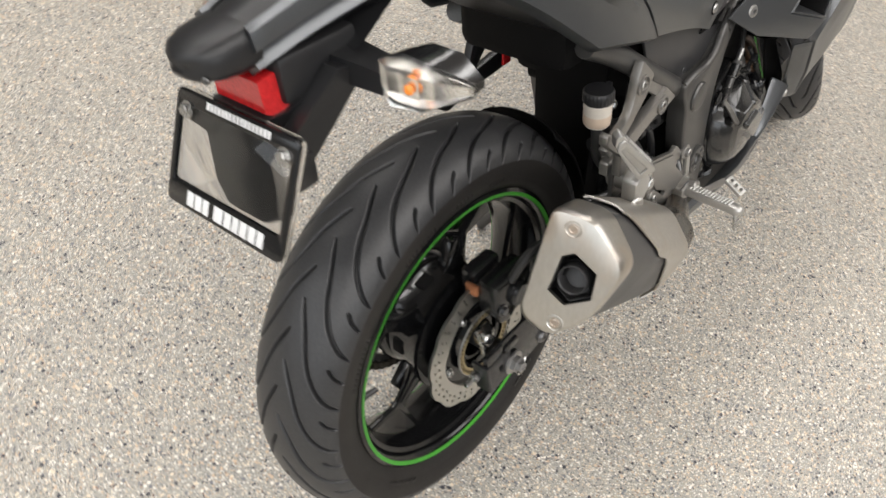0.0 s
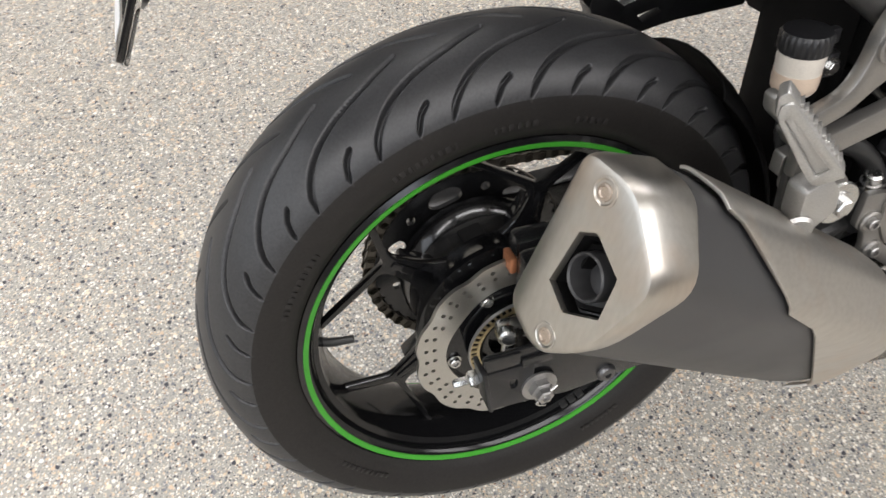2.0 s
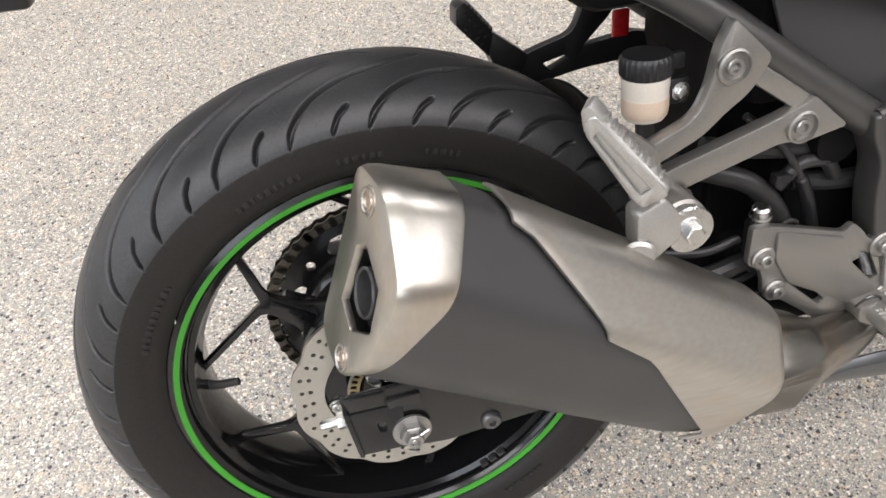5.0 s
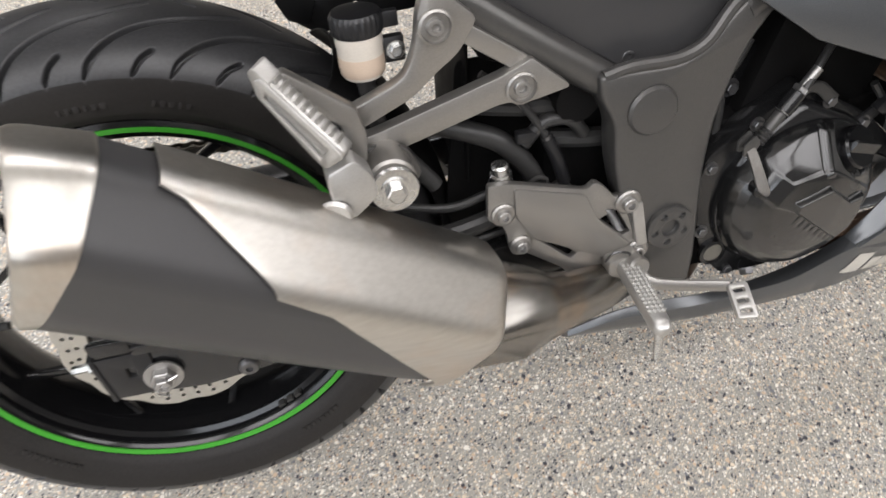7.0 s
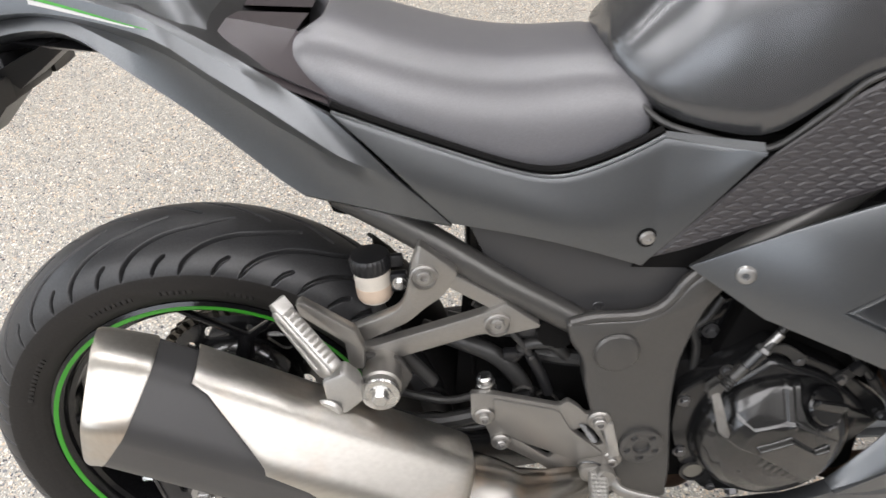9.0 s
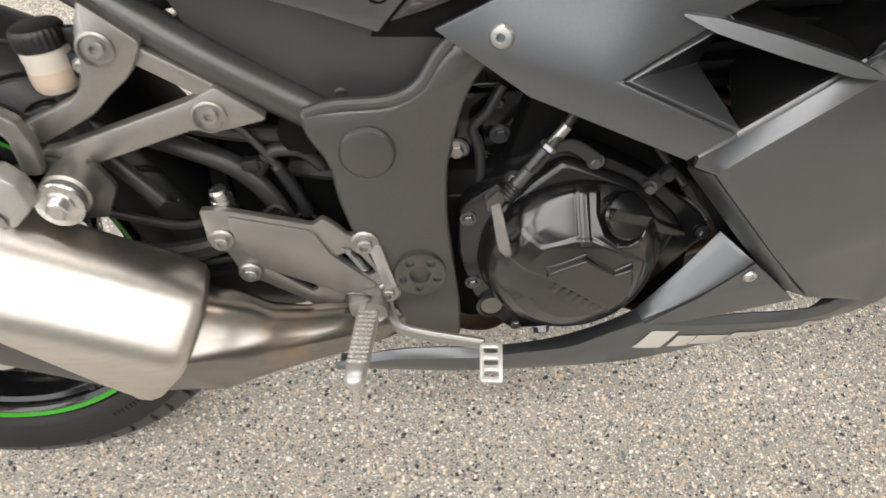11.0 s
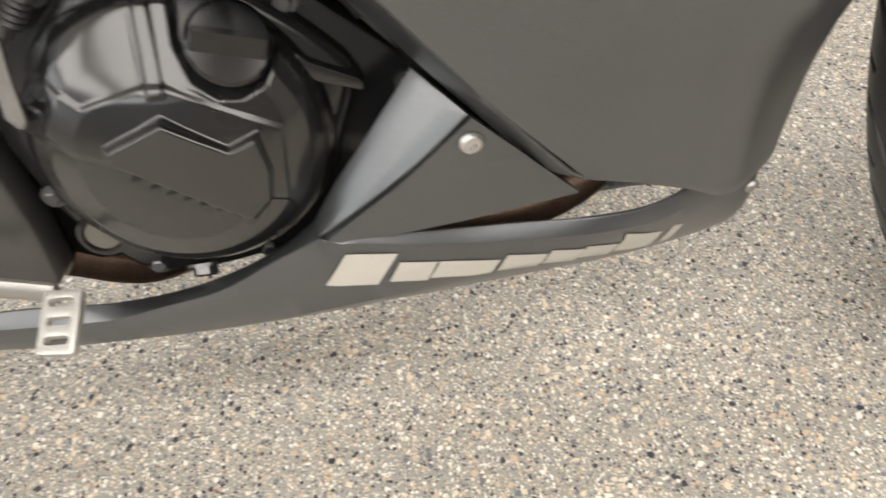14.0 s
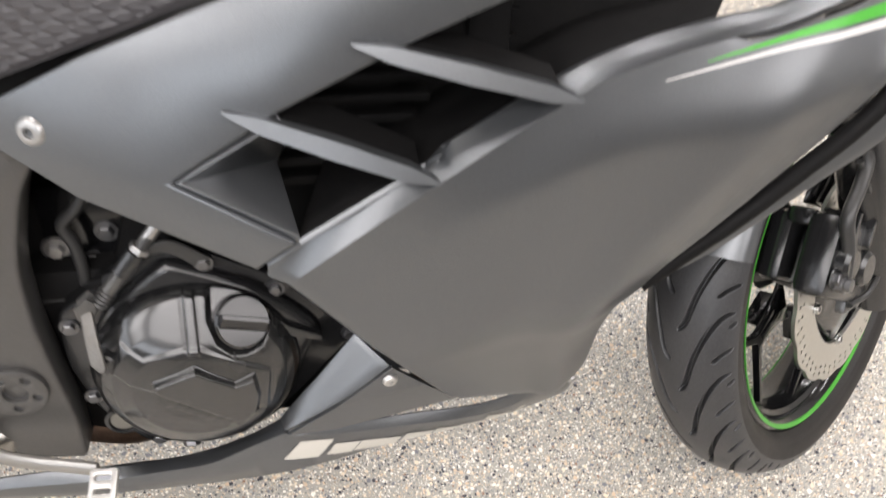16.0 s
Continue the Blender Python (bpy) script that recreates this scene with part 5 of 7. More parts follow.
# pipes, wires and fittings behind the frame, forward of it and over the swingarm
part("coolant_hose", tube([(0.27, -0.085, 0.190), (0.315, -0.098, 0.178), (0.352, -0.104, 0.160), (0.380, -0.108, 0.125), (0.392, -0.110, 0.085)], 0.0105, 14), HOSE, bike, "thick black rubber hose")
part("hose_clamp", moved(lathe([(0.0140, -0.006), (0.0150, -0.006), (0.0150, 0.006), (0.0140, 0.006)], 24, True, "Z"), along((0.389, -0.110, 0.098), (0.2, 0, -1))), DARK_BOLT, bike)
part("switch_cable", tube([(0.33, -0.105, 0.235), (0.365, -0.112, 0.205), (0.392, -0.116, 0.165), (0.410, -0.116, 0.125)], 0.0038, 10), HOSE, bike)
part("brake_switch", tube([(0.392, -0.116, 0.165), (0.404, -0.117, 0.138), (0.412, -0.117, 0.112)], 0.0066, 12, 2), PLASTIC, bike)
part("hose_arch", tube([(0.372, -0.108, 0.158), (0.3879, -0.112, 0.1790), (0.4035, -0.113, 0.1817), (0.4176, -0.113, 0.1780), (0.432, -0.110, 0.160)], 0.0070, 12), HOSE, bike, "bent black rubber hose")
part("hose_sleeve", tube([(0.3900, -0.1165, 0.1685), (0.3955, -0.1165, 0.1580), (0.4010, -0.1165, 0.1475)], 0.0056, 12, 2), DARK_BOLT, bike, "dull metal sleeve on a cable")
part("wire_plug", join(box_bm(0.361, 0.376, -0.121, -0.110, 0.165, 0.176, 0.0015), box_bm(0.375, 0.381, -0.119, -0.112, 0.1675, 0.1735, 0.001)), PLASTIC, bike, "small black wire plug")
part("wire_loop", tube([(0.372, -0.119, 0.118), (0.382, -0.122, 0.126), (0.391, -0.122, 0.122), (0.389, -0.121, 0.113), (0.378, -0.119, 0.110)], 0.0022, 8), FRAME_PAINT, bike)
part("cable_stay", thick(patch([(0.398, -0.118, 0.109), (0.412, -0.120, 0.1165), (0.425, -0.120, 0.098)], [(0.398, -0.110, 0.107), (0.412, -0.112, 0.1145), (0.425, -0.112, 0.096)], [(0.398, -0.118, 0.109), (0.398, -0.110, 0.107)], [(0.425, -0.120, 0.098), (0.425, -0.112, 0.096)], 10, 2), 0.0022, 0.0006), FRAME_PAINT, bike)
part("wire_cap", moved(lathe([(0.0036, 0), (0.0040, 0.004), (0.0024, 0.0075), (0, 0.008)], 12, axis="Z"), along((0.362, -0.121, 0.113), (-0.3, -0.9, 0.3))), CUP, bike, "small white plastic cap")
# added sheet, near-black for the shade in front of the shock absorber
part("shock_shade_sheet", plate(fillet([(0.30, 0.02), (0.44, 0.02), (0.44, 0.23), (0.32, 0.23)], 0.01), -0.060, -0.056, 0.001), DEEP_BLACK, bike, "added near-black sheet for the shade before the shock absorber")
cylinder = part("master_cylinder", join(moved(lathe([(0.012, 0), (0.012, 0.05), (0.009, 0.056), (0, 0.056)], 20, axis="Z"), along((0.346, -0.128, 0.088), (-0.12, -0.1, 1))), moved(lathe([(0.009, 0), (0.009, 0.022), (0, 0.022)], 16, axis="Z"), along((0.372, -0.122, 0.108), (0.8, -0.2, 0.3)))), PLASTIC, bike, "black rear brake master cylinder with bright banjo bolt")
part("banjo", moved(lathe([(0.0105, 0), (0.0105, 0.010), (0.0085, 0.011), (0.0085, 0.019), (0.006, 0.021), (0, 0.021)], 12, axis="Z"), along((0.341, -0.133, 0.138), (-0.15, -0.15, 1))), ZINC, cylinder)
for pts, r in (([(0.22, -0.10, 0.115), (0.29, -0.118, 0.108), (0.33, -0.122, 0.118)], 0.0045), ([(0.20, -0.11, 0.085), (0.28, -0.125, 0.082), (0.36, -0.125, 0.098)], 0.0095), ([(0.25, -0.11, 0.07), (0.31, -0.12, 0.064), (0.40, -0.12, 0.08)], 0.004), ([(0.30, -0.09, 0.205), (0.36, -0.10, 0.195), (0.43, -0.10, 0.185)], 0.009), ([(0.40, -0.09, 0.150), (0.44, -0.10, 0.148), (0.48, -0.10, 0.145)], 0.010)):
    part("hose", tube(pts, r, 10), HOSE, bike)
part("overflow_pipe", tube([(0.600, -0.106, 0.228), (0.5858, -0.110, 0.205), (0.5720, -0.110, 0.1894), (0.5775, -0.110, 0.168), (0.5775, -0.110, 0.1342), (0.5675, -0.110, 0.1210), (0.535, -0.110, 0.1195)], 0.0052, 12), HOSE, bike, "bent black pipe beside the frame")
stud = part("engine_mount", box_bm(0.548, 0.66, -0.092, -0.07, 0.136, 0.215, 0.006), GLOSS_BLACK, bike, "gloss black engine mounting plate")
part("washer", moved(lathe([(0.0125, 0), (0.0125, 0.002), (0, 0.002)], 28, axis="Z"), along((0.5575, -0.092, 0.157), (0, -1, 0))), DARK_BOLT, stud)
bolt((0.5575, -0.093, 0.157), 0.0070, stud, material=BOLT_STEEL, style="hex", name="mount_nut")
bolt((0.599, -0.092, 0.171), 0.0068, stud, material=DARK_BOLT, style="hex")
bolt((0.584, -0.092, 0.145), 0.0055, stud, material=DARK_BOLT, style="hex")
bolt((0.598, -0.092, 0.203), 0.0045, stud, material=DARK_BOLT, style="button")
part("header_pipe", tube([(0.80, -0.05, 0.16), (0.925, -0.065, 0.08), (0.945, -0.078, -0.005), (0.895, -0.085, -0.056), (0.80, -0.080, -0.072), (0.72, -0.035, -0.080), (0.64, -0.035, -0.085), (0.585, -0.08, -0.072), (0.54, -0.10, -0.04)], 0.019, 16), RUSTY, bike, "heat-browned exhaust header")
part("header_pipe", tube([(0.80, 0.05, 0.16), (0.90, 0.055, 0.08), (0.915, 0.045, -0.01), (0.86, 0.02, -0.06), (0.72, 0.0, -0.07), (0.62, -0.05, -0.05)], 0.019, 16), RUSTY, bike, "heat-browned exhaust header")
shock = part("shock_absorber", moved(lathe([(0, -0.13), (0.020, -0.13), (0.020, 0.13), (0, 0.13)], 20, axis="Z"), pose(0.40, 0.0, 0.19, 0, 12, 0)), DEEP_BLACK, bike, "black rear shock absorber")
part("coil_spring", moved(tube([(0.030 * math.cos(i * 0.5), 0.030 * math.sin(i * 0.5), -0.1 + 0.0019 * i) for i in range(105)], 0.006, 8, 1, False), pose(0.40, 0.0, 0.19, 0, 12, 0)), DEEP_BLACK, shock)
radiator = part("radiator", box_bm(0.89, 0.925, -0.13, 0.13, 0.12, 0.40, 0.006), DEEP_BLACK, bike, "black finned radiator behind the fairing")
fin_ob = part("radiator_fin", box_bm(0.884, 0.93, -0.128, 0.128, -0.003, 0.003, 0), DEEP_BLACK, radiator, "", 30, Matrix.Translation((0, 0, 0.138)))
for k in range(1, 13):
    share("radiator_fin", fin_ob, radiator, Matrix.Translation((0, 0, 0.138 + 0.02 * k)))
# head and fins are coloured near-black for the shade inside the vents
head = part("cylinder_head", box_bm(0.70, 0.84, -0.135, -0.10, 0.23, 0.36, 0.01), DEEP_BLACK, bike, "cylinder head behind the vents, near-black for the shade there")
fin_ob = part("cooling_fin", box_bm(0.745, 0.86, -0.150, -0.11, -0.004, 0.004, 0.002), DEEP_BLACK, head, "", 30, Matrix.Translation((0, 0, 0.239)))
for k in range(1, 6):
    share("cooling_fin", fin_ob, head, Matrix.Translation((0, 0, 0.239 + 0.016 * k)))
# near-black sheet put in for the shade of the seam beside the blade
part("seam_shade_sheet", plate([(0.745, 0.190), (0.800, 0.085), (0.845, 0.035), (0.895, 0.005), (0.92, 0.012), (0.90, 0.06), (0.80, 0.17)], -0.155, -0.150, 0.001), DEEP_BLACK, bike)
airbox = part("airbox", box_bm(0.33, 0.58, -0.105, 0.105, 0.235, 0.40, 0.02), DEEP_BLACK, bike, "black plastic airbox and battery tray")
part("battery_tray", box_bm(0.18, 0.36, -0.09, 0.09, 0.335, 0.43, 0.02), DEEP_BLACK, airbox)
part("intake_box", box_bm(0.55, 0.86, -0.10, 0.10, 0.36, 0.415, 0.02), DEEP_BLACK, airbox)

# rear brake reservoir
res = part("brake_reservoir", lathe([(0.0160, 0), (0.0180, 0.003), (0.0190, 0.010), (0.0190, 0.026), (0.0195, 0.0275), (0.0195, 0.038), (0, 0.038)], 36, axis="Z"), CUP, bike, "milky plastic brake reservoir with black screw cap", 35, pose(0.2265, -0.115, 0.256, 0, -2, 0))
part("fluid", lathe([(0.0165, 0.0008), (0.0186, 0.004), (0.0193, 0.010), (0.0193, 0.019), (0, 0.019)], 36, axis="Z"), FLUID, res, "amber fluid in the lower half")
part("cap", loft([[((r + (0.0009 if k % 4 < 2 else 0) * rib) * math.cos(2 * math.pi * k / 104), (r + (0.0009 if k % 4 < 2 else 0) * rib) * math.sin(2 * math.pi * k / 104), z) for k in range(104)] for r, z, rib in ((0.0200, 0.0365, 0), (0.0206, 0.0385, 1), (0.0206, 0.0510, 1), (0.0194, 0.0540, 0), (0.016, 0.0544, 0))]), PLASTIC, res, "knurled black screw cap")
part("neck_hose", tube([(0.0, 0.0, 0.004), (0.002, 0, -0.02), (0.01, 0, -0.06), (0.05, -0.005, -0.12)], 0.008, 12), HOSE, res)
part("bracket", join(box_bm(0.018, 0.036, -0.006, 0.004, 0.008, 0.030, 0.002), box_bm(0.014, 0.034, -0.002, 0.006, 0.036, 0.050, 0.002)), PLASTIC, res)
bolt((0.028, -0.006, 0.019), 0.0055, res, material=ZINC, style="hex")

# -- bodywork --
def on_panel(ob, x, z, lift=0.0):
    """The place and outward normal of a panel at x, z, seen from the bike's right."""
    tree = BVHTree.FromPolygons([v.co for v in ob.data.vertices], [tuple(p.vertices) for p in ob.data.polygons])
    hit, normal = tree.ray_cast(Vector((x, -0.6, z)), Vector((0, 1, 0)))[:2]
    normal = normal if normal.y < 0 else -normal
    return hit + normal * lift, normal


def panel_screw(ob, x, z, r, parent, material=None, recess=True):
    p, d = on_panel(ob, x, z)
    if recess:
        # black ring on the panel's surface draws the shade of a recess
        part("recess_shade_ring", moved(lathe([(r * 1.60, -0.002), (r * 1.60, 0.0008), (r * 1.20, 0.0010), (r * 1.15, -0.002)], 32, axis="Z"), along(p, d)), DEEP_BLACK, parent)
    bolt(p + d * 0.0003, r, parent, d, material or BOLT_STEEL, "button", "screw")


def panel(name, bm, material, label, parent=None, t=0.006, crease=0.0, bevel=0.0024, both=True, sharp=30):
    thick(bm, t, bevel, crease)
    ob = part(name, bm.copy(), material, parent or bike, label, sharp)
    if both:
        part(name, flipped(bm), material, parent or bike, label, sharp)
    else:
        bm.free()
    return ob


# triangular side cover under the seat
panel("side_cover", skin([(0.318, -0.114, 0.366), (0.345, -0.116, 0.300), (0.384, -0.118, 0.270), (0.432, -0.122, 0.246), (0.458, -0.125, 0.229), (0.518, -0.127, 0.229), (0.550, -0.129, 0.256), (0.560, -0.128, 0.278), (0.50, -0.126, 0.312), (0.42, -0.122, 0.352)], [(0, 1, 2, 9), (9, 2, 3, 8), (3, 4, 5, 8), (8, 5, 6, 7)]), SLEEVE, "matt dark grey plastic side cover", crease=0.006)
for x, z in ((0.461, 0.240), (0.5265, 0.267)):
    bolt((x, -0.127, z), 0.0062, bike, material=DARK_BOLT, style="button")

# panel under the rider's seat
SEAM = [(0.312, -0.142, 0.360), (0.285, -0.146, 0.392), (0.262, -0.147, 0.418), (0.210, -0.143, 0.473)]
NOSE = [(0.497, -0.138, 0.298), (0.506, -0.137, 0.355), (0.512, -0.1260, 0.4270)]
sp = join(patch([(0.312, -0.142, 0.360), (0.385, -0.143, 0.341), (0.440, -0.142, 0.322), (0.497, -0.138, 0.298)], [(0.210, -0.143, 0.473), (0.290, -0.137, 0.4355), (0.370, -0.1345, 0.4030), (0.412, -0.1325, 0.3940), (0.450, -0.1300, 0.4005), (0.490, -0.1270, 0.4160), (0.512, -0.1260, 0.4270)], SEAM, NOSE, 26, 12),
          patch([(0.497, -0.138, 0.298), (0.549, -0.143, 0.356), (0.600, -0.147, 0.417)], [(0.512, -0.1260, 0.4270), (0.556, -0.134, 0.420), (0.594, -0.1455, 0.4175)], NOSE, [(0.600, -0.147, 0.417), (0.594, -0.1455, 0.4175)], 12, 12))
bmesh.ops.remove_doubles(sp, verts=sp.verts, dist=0.0004)
seat_panel = panel("seat_panel", sp, PAINT, "satin dark grey panel under the seat", sharp=40)
for side in (1, -1):
    part("panel_ledge", soften(loft([[(x, -(y + 0.0060) * side, z - 0.003), (x, -(y - 0.003) * side, z + 0.0065), (x, -(y - 0.014) * side, z - 0.002), (x, -y * side, z - 0.008)] for x, y, z in ((0.513, 0.1235, 0.4245), (0.556, 0.1355, 0.4205), (0.598, 0.1465, 0.4175))]), 0.0015, 30), PAINT, seat_panel)
# added beads: the rim catches a highlight, the near-black one stands for gap shade
for side in (1, -1):
    rim_pts = [(x, y * side, z) for x, y, z in ((0.210, -0.1430, 0.4745), (0.250, -0.1385, 0.4545), (0.290, -0.1375, 0.4370), (0.370, -0.1352, 0.4045), (0.412, -0.1332, 0.3955), (0.450, -0.1308, 0.4020), (0.490, -0.1278, 0.4172), (0.512, -0.1270, 0.4285))]
    part("panel_rim", tube(rim_pts, 0.0022, 8), PAINT, seat_panel)
    part("gap_shade_bead", tube([(x, y - 0.006 * (1 if y > 0 else -1), z + 0.0048) for x, y, z in rim_pts], 0.0038, 8), DEEP_BLACK, seat_panel, "near-black bead for the shaded gap under the seat")
panel_screw(seat_panel, 0.500, 0.3305, 0.0065, seat_panel)

# tail panels
tail_top = [(0.210, -0.143, 0.473), (0.160, -0.132, 0.502), (0.100, -0.118, 0.534), (0.040, -0.100, 0.560), (-0.060, -0.058, 0.574), (-0.160, -0.040, 0.560), (-0.230, -0.029, 0.541)]
tail_crease = [(0.262, -0.1475, 0.412), (0.222, -0.1500, 0.434), (0.195, -0.1500, 0.456), (0.157, -0.1450, 0.485), (0.109, -0.1330, 0.516), (0.055, -0.1150, 0.5465), (-0.060, -0.0680, 0.562), (-0.160, -0.0480, 0.547), (-0.232, -0.0350, 0.529)]
tail_low = [(0.312, -0.142, 0.360), (0.240, -0.1435, 0.381), (0.174, -0.1390, 0.3975), (0.159, -0.1365, 0.4095), (0.0946, -0.118, 0.4625), (0.0288, -0.098, 0.5070), (-0.045, -0.068, 0.5420), (-0.150, -0.046, 0.528), (-0.230, -0.034, 0.509)]
def smooth_rows(*rows):
    return [resampled(spline(r, 5), 30) for r in rows]


a, b, c = smooth_rows(tail_top, tail_crease, tail_low)
fade = [max(0, min(1, (0.245 - p.x) / 0.085)) for p in b]
fade = [f * f * (3 - 2 * f) for f in fade]
q1 = [p.lerp(q, 0.5) + Vector((0, -0.002, 0.003)) * f for p, q, f in zip(a, b, fade)]
d1 = [p.lerp(q, 0.22) + Vector((0, 0.014, -0.002)) * f for p, q, f in zip(b, c, fade)]
d2 = [p.lerp(q, 0.58) + Vector((0, 0.013, 0)) * f for p, q, f in zip(b, c, fade)]
c = [q + Vector((0, 0.005, 0)) * f for q, f in zip(c, fade)]
under = [q + Vector((0, 0.010, -0.007)) for q in c]
tail = panel("tail_panel", loft([a, q1, b, d1, d2, c, under], False, False), PAINT, "satin dark grey tail panel with a sharp crease", sharp=24)
# stripe on the tail: green over white, tapering
def decal(name, a0, a1, b0, b1, on, material, label, parent, n=16):
    """A thin film laid on the panel on: it runs from the edge a0-a1 to the edge b0-b1 (x, z)."""
    tree = BVHTree.FromPolygons([v.co for v in on.data.vertices], [tuple(p.vertices) for p in on.data.polygons])
    rows = []
    for i in range(n + 1):
        row = []
        for j in range(10):
            p = Vector(a0).lerp(Vector(a1), j / 9).lerp(Vector(b0).lerp(Vector(b1), j / 9), i / n)
            hit = tree.ray_cast(Vector((p.x, -0.6, p.y)), Vector((0, 1, 0)))[0]
            row.append(Vector((p.x, (hit.y if hit else -0.15) - 0.0007, p.y)))
        rows.append(row)
    bm = loft(rows, False, False)
    bmesh.ops.recalc_face_normals(bm, faces=bm.faces)
    return part(name, bm, material, parent, label, 60)


decal("stripe", (0.048, 0.5500), (0.048, 0.5510), (-0.060, 0.5660), (-0.060, 0.5700), tail, STRIPE_WHITE, "white stripe", tail)
decal("stripe", (0.060, 0.5490), (0.060, 0.5497), (-0.060, 0.5705), (-0.060, 0.5735), tail, GREEN, "green stripe", tail)
# lower black underside of the tail and the deck behind the seat
part("undertail", loft([[(x, -w, z), (x, -w * 0.6, z - d), (x, w * 0.6, z - d), (x, w, z)] for x, w, z, d in ((0.30, 0.110, 0.375, 0.008), (0.17, 0.115, 0.408, 0.006), (0.10, 0.100, 0.462, 0.006), (0.0, 0.074, 0.518, 0.006), (-0.10, 0.048, 0.526, 0.01), (-0.225, 0.030, 0.508, 0.01))]), PLASTIC, bike, "black plastic underside of the tail", 30)
part("tail_deck", loft([[(x, -w, z), (x, -w * 0.55, z + c), (x, 0, z + c * 1.15), (x, w * 0.55, z + c), (x, w, z), (x, 0, z - 0.02)] for x, w, z, c in ((0.215, 0.120, 0.474, -0.010), (0.165, 0.118, 0.500, -0.004), (0.120, 0.112, 0.520, 0.008), (0.04, 0.096, 0.558, 0.012), (-0.06, 0.056, 0.572, 0.010), (-0.16, 0.038, 0.558, 0.008), (-0.230, 0.028, 0.540, 0.006))]), PLASTIC, bike, "dark plastic deck of the tail", 35)
part("tail_hump", soften(loft([[(x, -w, z), (x - 0.004, -w * 0.80, z + c * 0.75), (x - 0.006, -w * 0.5, z + c), (x - 0.006, w * 0.5, z + c), (x - 0.004, w * 0.80, z + c * 0.75), (x, w, z)] for x, w, z, c in ((0.108, 0.086, 0.524, 0.006), (0.084, 0.090, 0.538, 0.026), (0.055, 0.091, 0.548, 0.040), (0.010, 0.080, 0.560, 0.034), (-0.06, 0.052, 0.570, 0.020), (-0.12, 0.042, 0.564, 0.006))]), 0.004, 20), PAINT, bike, "satin grey raised tail cover behind the seat", 50)
for side in (1, -1):
    part("deck_cover", soften(skin([(0.111, -0.058 * side, 0.541), (0.178, -0.078 * side, 0.531), (0.100, -0.090 * side, 0.527), (0.121, -0.076 * side, 0.531), (0.165, -0.100 * side, 0.514), (0.111, -0.012 * side, 0.536), (0.180, -0.012 * side, 0.530), (0.100, -0.050 * side, 0.522), (0.205, -0.122 * side, 0.474), (0.150, -0.121 * side, 0.499), (0.212, -0.085 * side, 0.500)][::1], [(0, 1, 4, 3), (0, 3, 2), (0, 5, 6, 1), (0, 2, 7, 5), (3, 4, 9, 2), (4, 8, 9), (1, 10, 8, 4)]), 0.0012, 12), PLUM, bike, "plum-black folded plastic deck cover", 25)
def nose_ring(x, w, z0, z1, n=20):
    """A rounded box section of the tail end."""
    out = []
    for k in range(n):
        a = 2 * math.pi * k / n
        c, s = math.cos(a), math.sin(a)
        out.append((x + 0.006 * c * c, w * abs(c) ** 0.6 * (1 if c > 0 else -1), (z0 + z1) / 2 + (z1 - z0) / 2 * abs(s) ** 0.6 * (1 if s > 0 else -1)))
    return out


tip = part("tail_tip", loft([nose_ring(x, w, z0, z1) for x, w, z0, z1 in ((-0.228, 0.0360, 0.503, 0.5480), (-0.242, 0.0370, 0.503, 0.5470), (-0.262, 0.0355, 0.505, 0.5440), (-0.276, 0.0310, 0.508, 0.5390), (-0.284, 0.0225, 0.513, 0.5330), (-0.2870, 0.0110, 0.519, 0.5280))]), PLASTIC, bike, "black plastic tail end", 50)
bolt((-0.2760, -0.0250, 0.5130), 0.0030, tip, (-0.8, -0.5, -0.2), DARK_BOLT, "button")

# tail light, number plate hanger and plate frame
light = part("rear_reflector", soften(loft([[(x, -w, z0), (x, w, z0), (x, w * 0.93, z1), (x, -w * 0.93, z1)] for x, w, z0, z1 in ((-0.200, 0.038, 0.462, 0.498), (-0.228, 0.038, 0.462, 0.498), (-0.234, 0.036, 0.465, 0.495))]), 0.002, 20), RED, bike, "red rear reflector under the tail")
part("reflector_housing", box_bm(-0.215, -0.12, -0.044, 0.044, 0.466, 0.512, 0.005), PLASTIC, light)
hang = part("plate_hanger", soften(loft([[(x, -w, z), (x, -w * 0.5, z - d), (x, w * 0.5, z - d), (x, w, z)] for x, w, z, d in ((-0.06, 0.050, 0.528, 0.012), (-0.13, 0.060, 0.498, 0.030), (-0.180, 0.052, 0.474, 0.055), (-0.215, 0.044, 0.462, 0.05), (-0.238, 0.040, 0.462, 0.04))]), 0.004, 20), PLASTIC, bike, "faceted black plastic plate hanger", 25)
part("hanger_leg", soften(loft([[(-0.125, y, 0.485), (-0.168, y, 0.490), (-0.240, y * 0.9, 0.436), (-0.208, y * 0.9, 0.412)] for y in (-0.066, -0.046)]), 0.003, 20), PLASTIC, hang)
part("plate_lamp", box_bm(-0.242, -0.214, -0.070, -0.046, 0.394, 0.430, 0.004), PLASTIC, hang, "small black plate lamp")

PLATE = Matrix.Translation((-0.2465, -0.003, 0.450)) @ Matrix.Rotation(radians(25.2), 4, "Y")
# plate space: y to the bike's left, z up along the plate, x out of its back
def in_plate(outline, x0, x1, bevel=0.0008, holes=()):
    bm = plate([(-y, z) for y, z in outline], x0, x1, bevel, [[(-y, z) for y, z in h] for h in holes])
    return moved(bm, Matrix.Rotation(radians(-90), 4, "Z"))


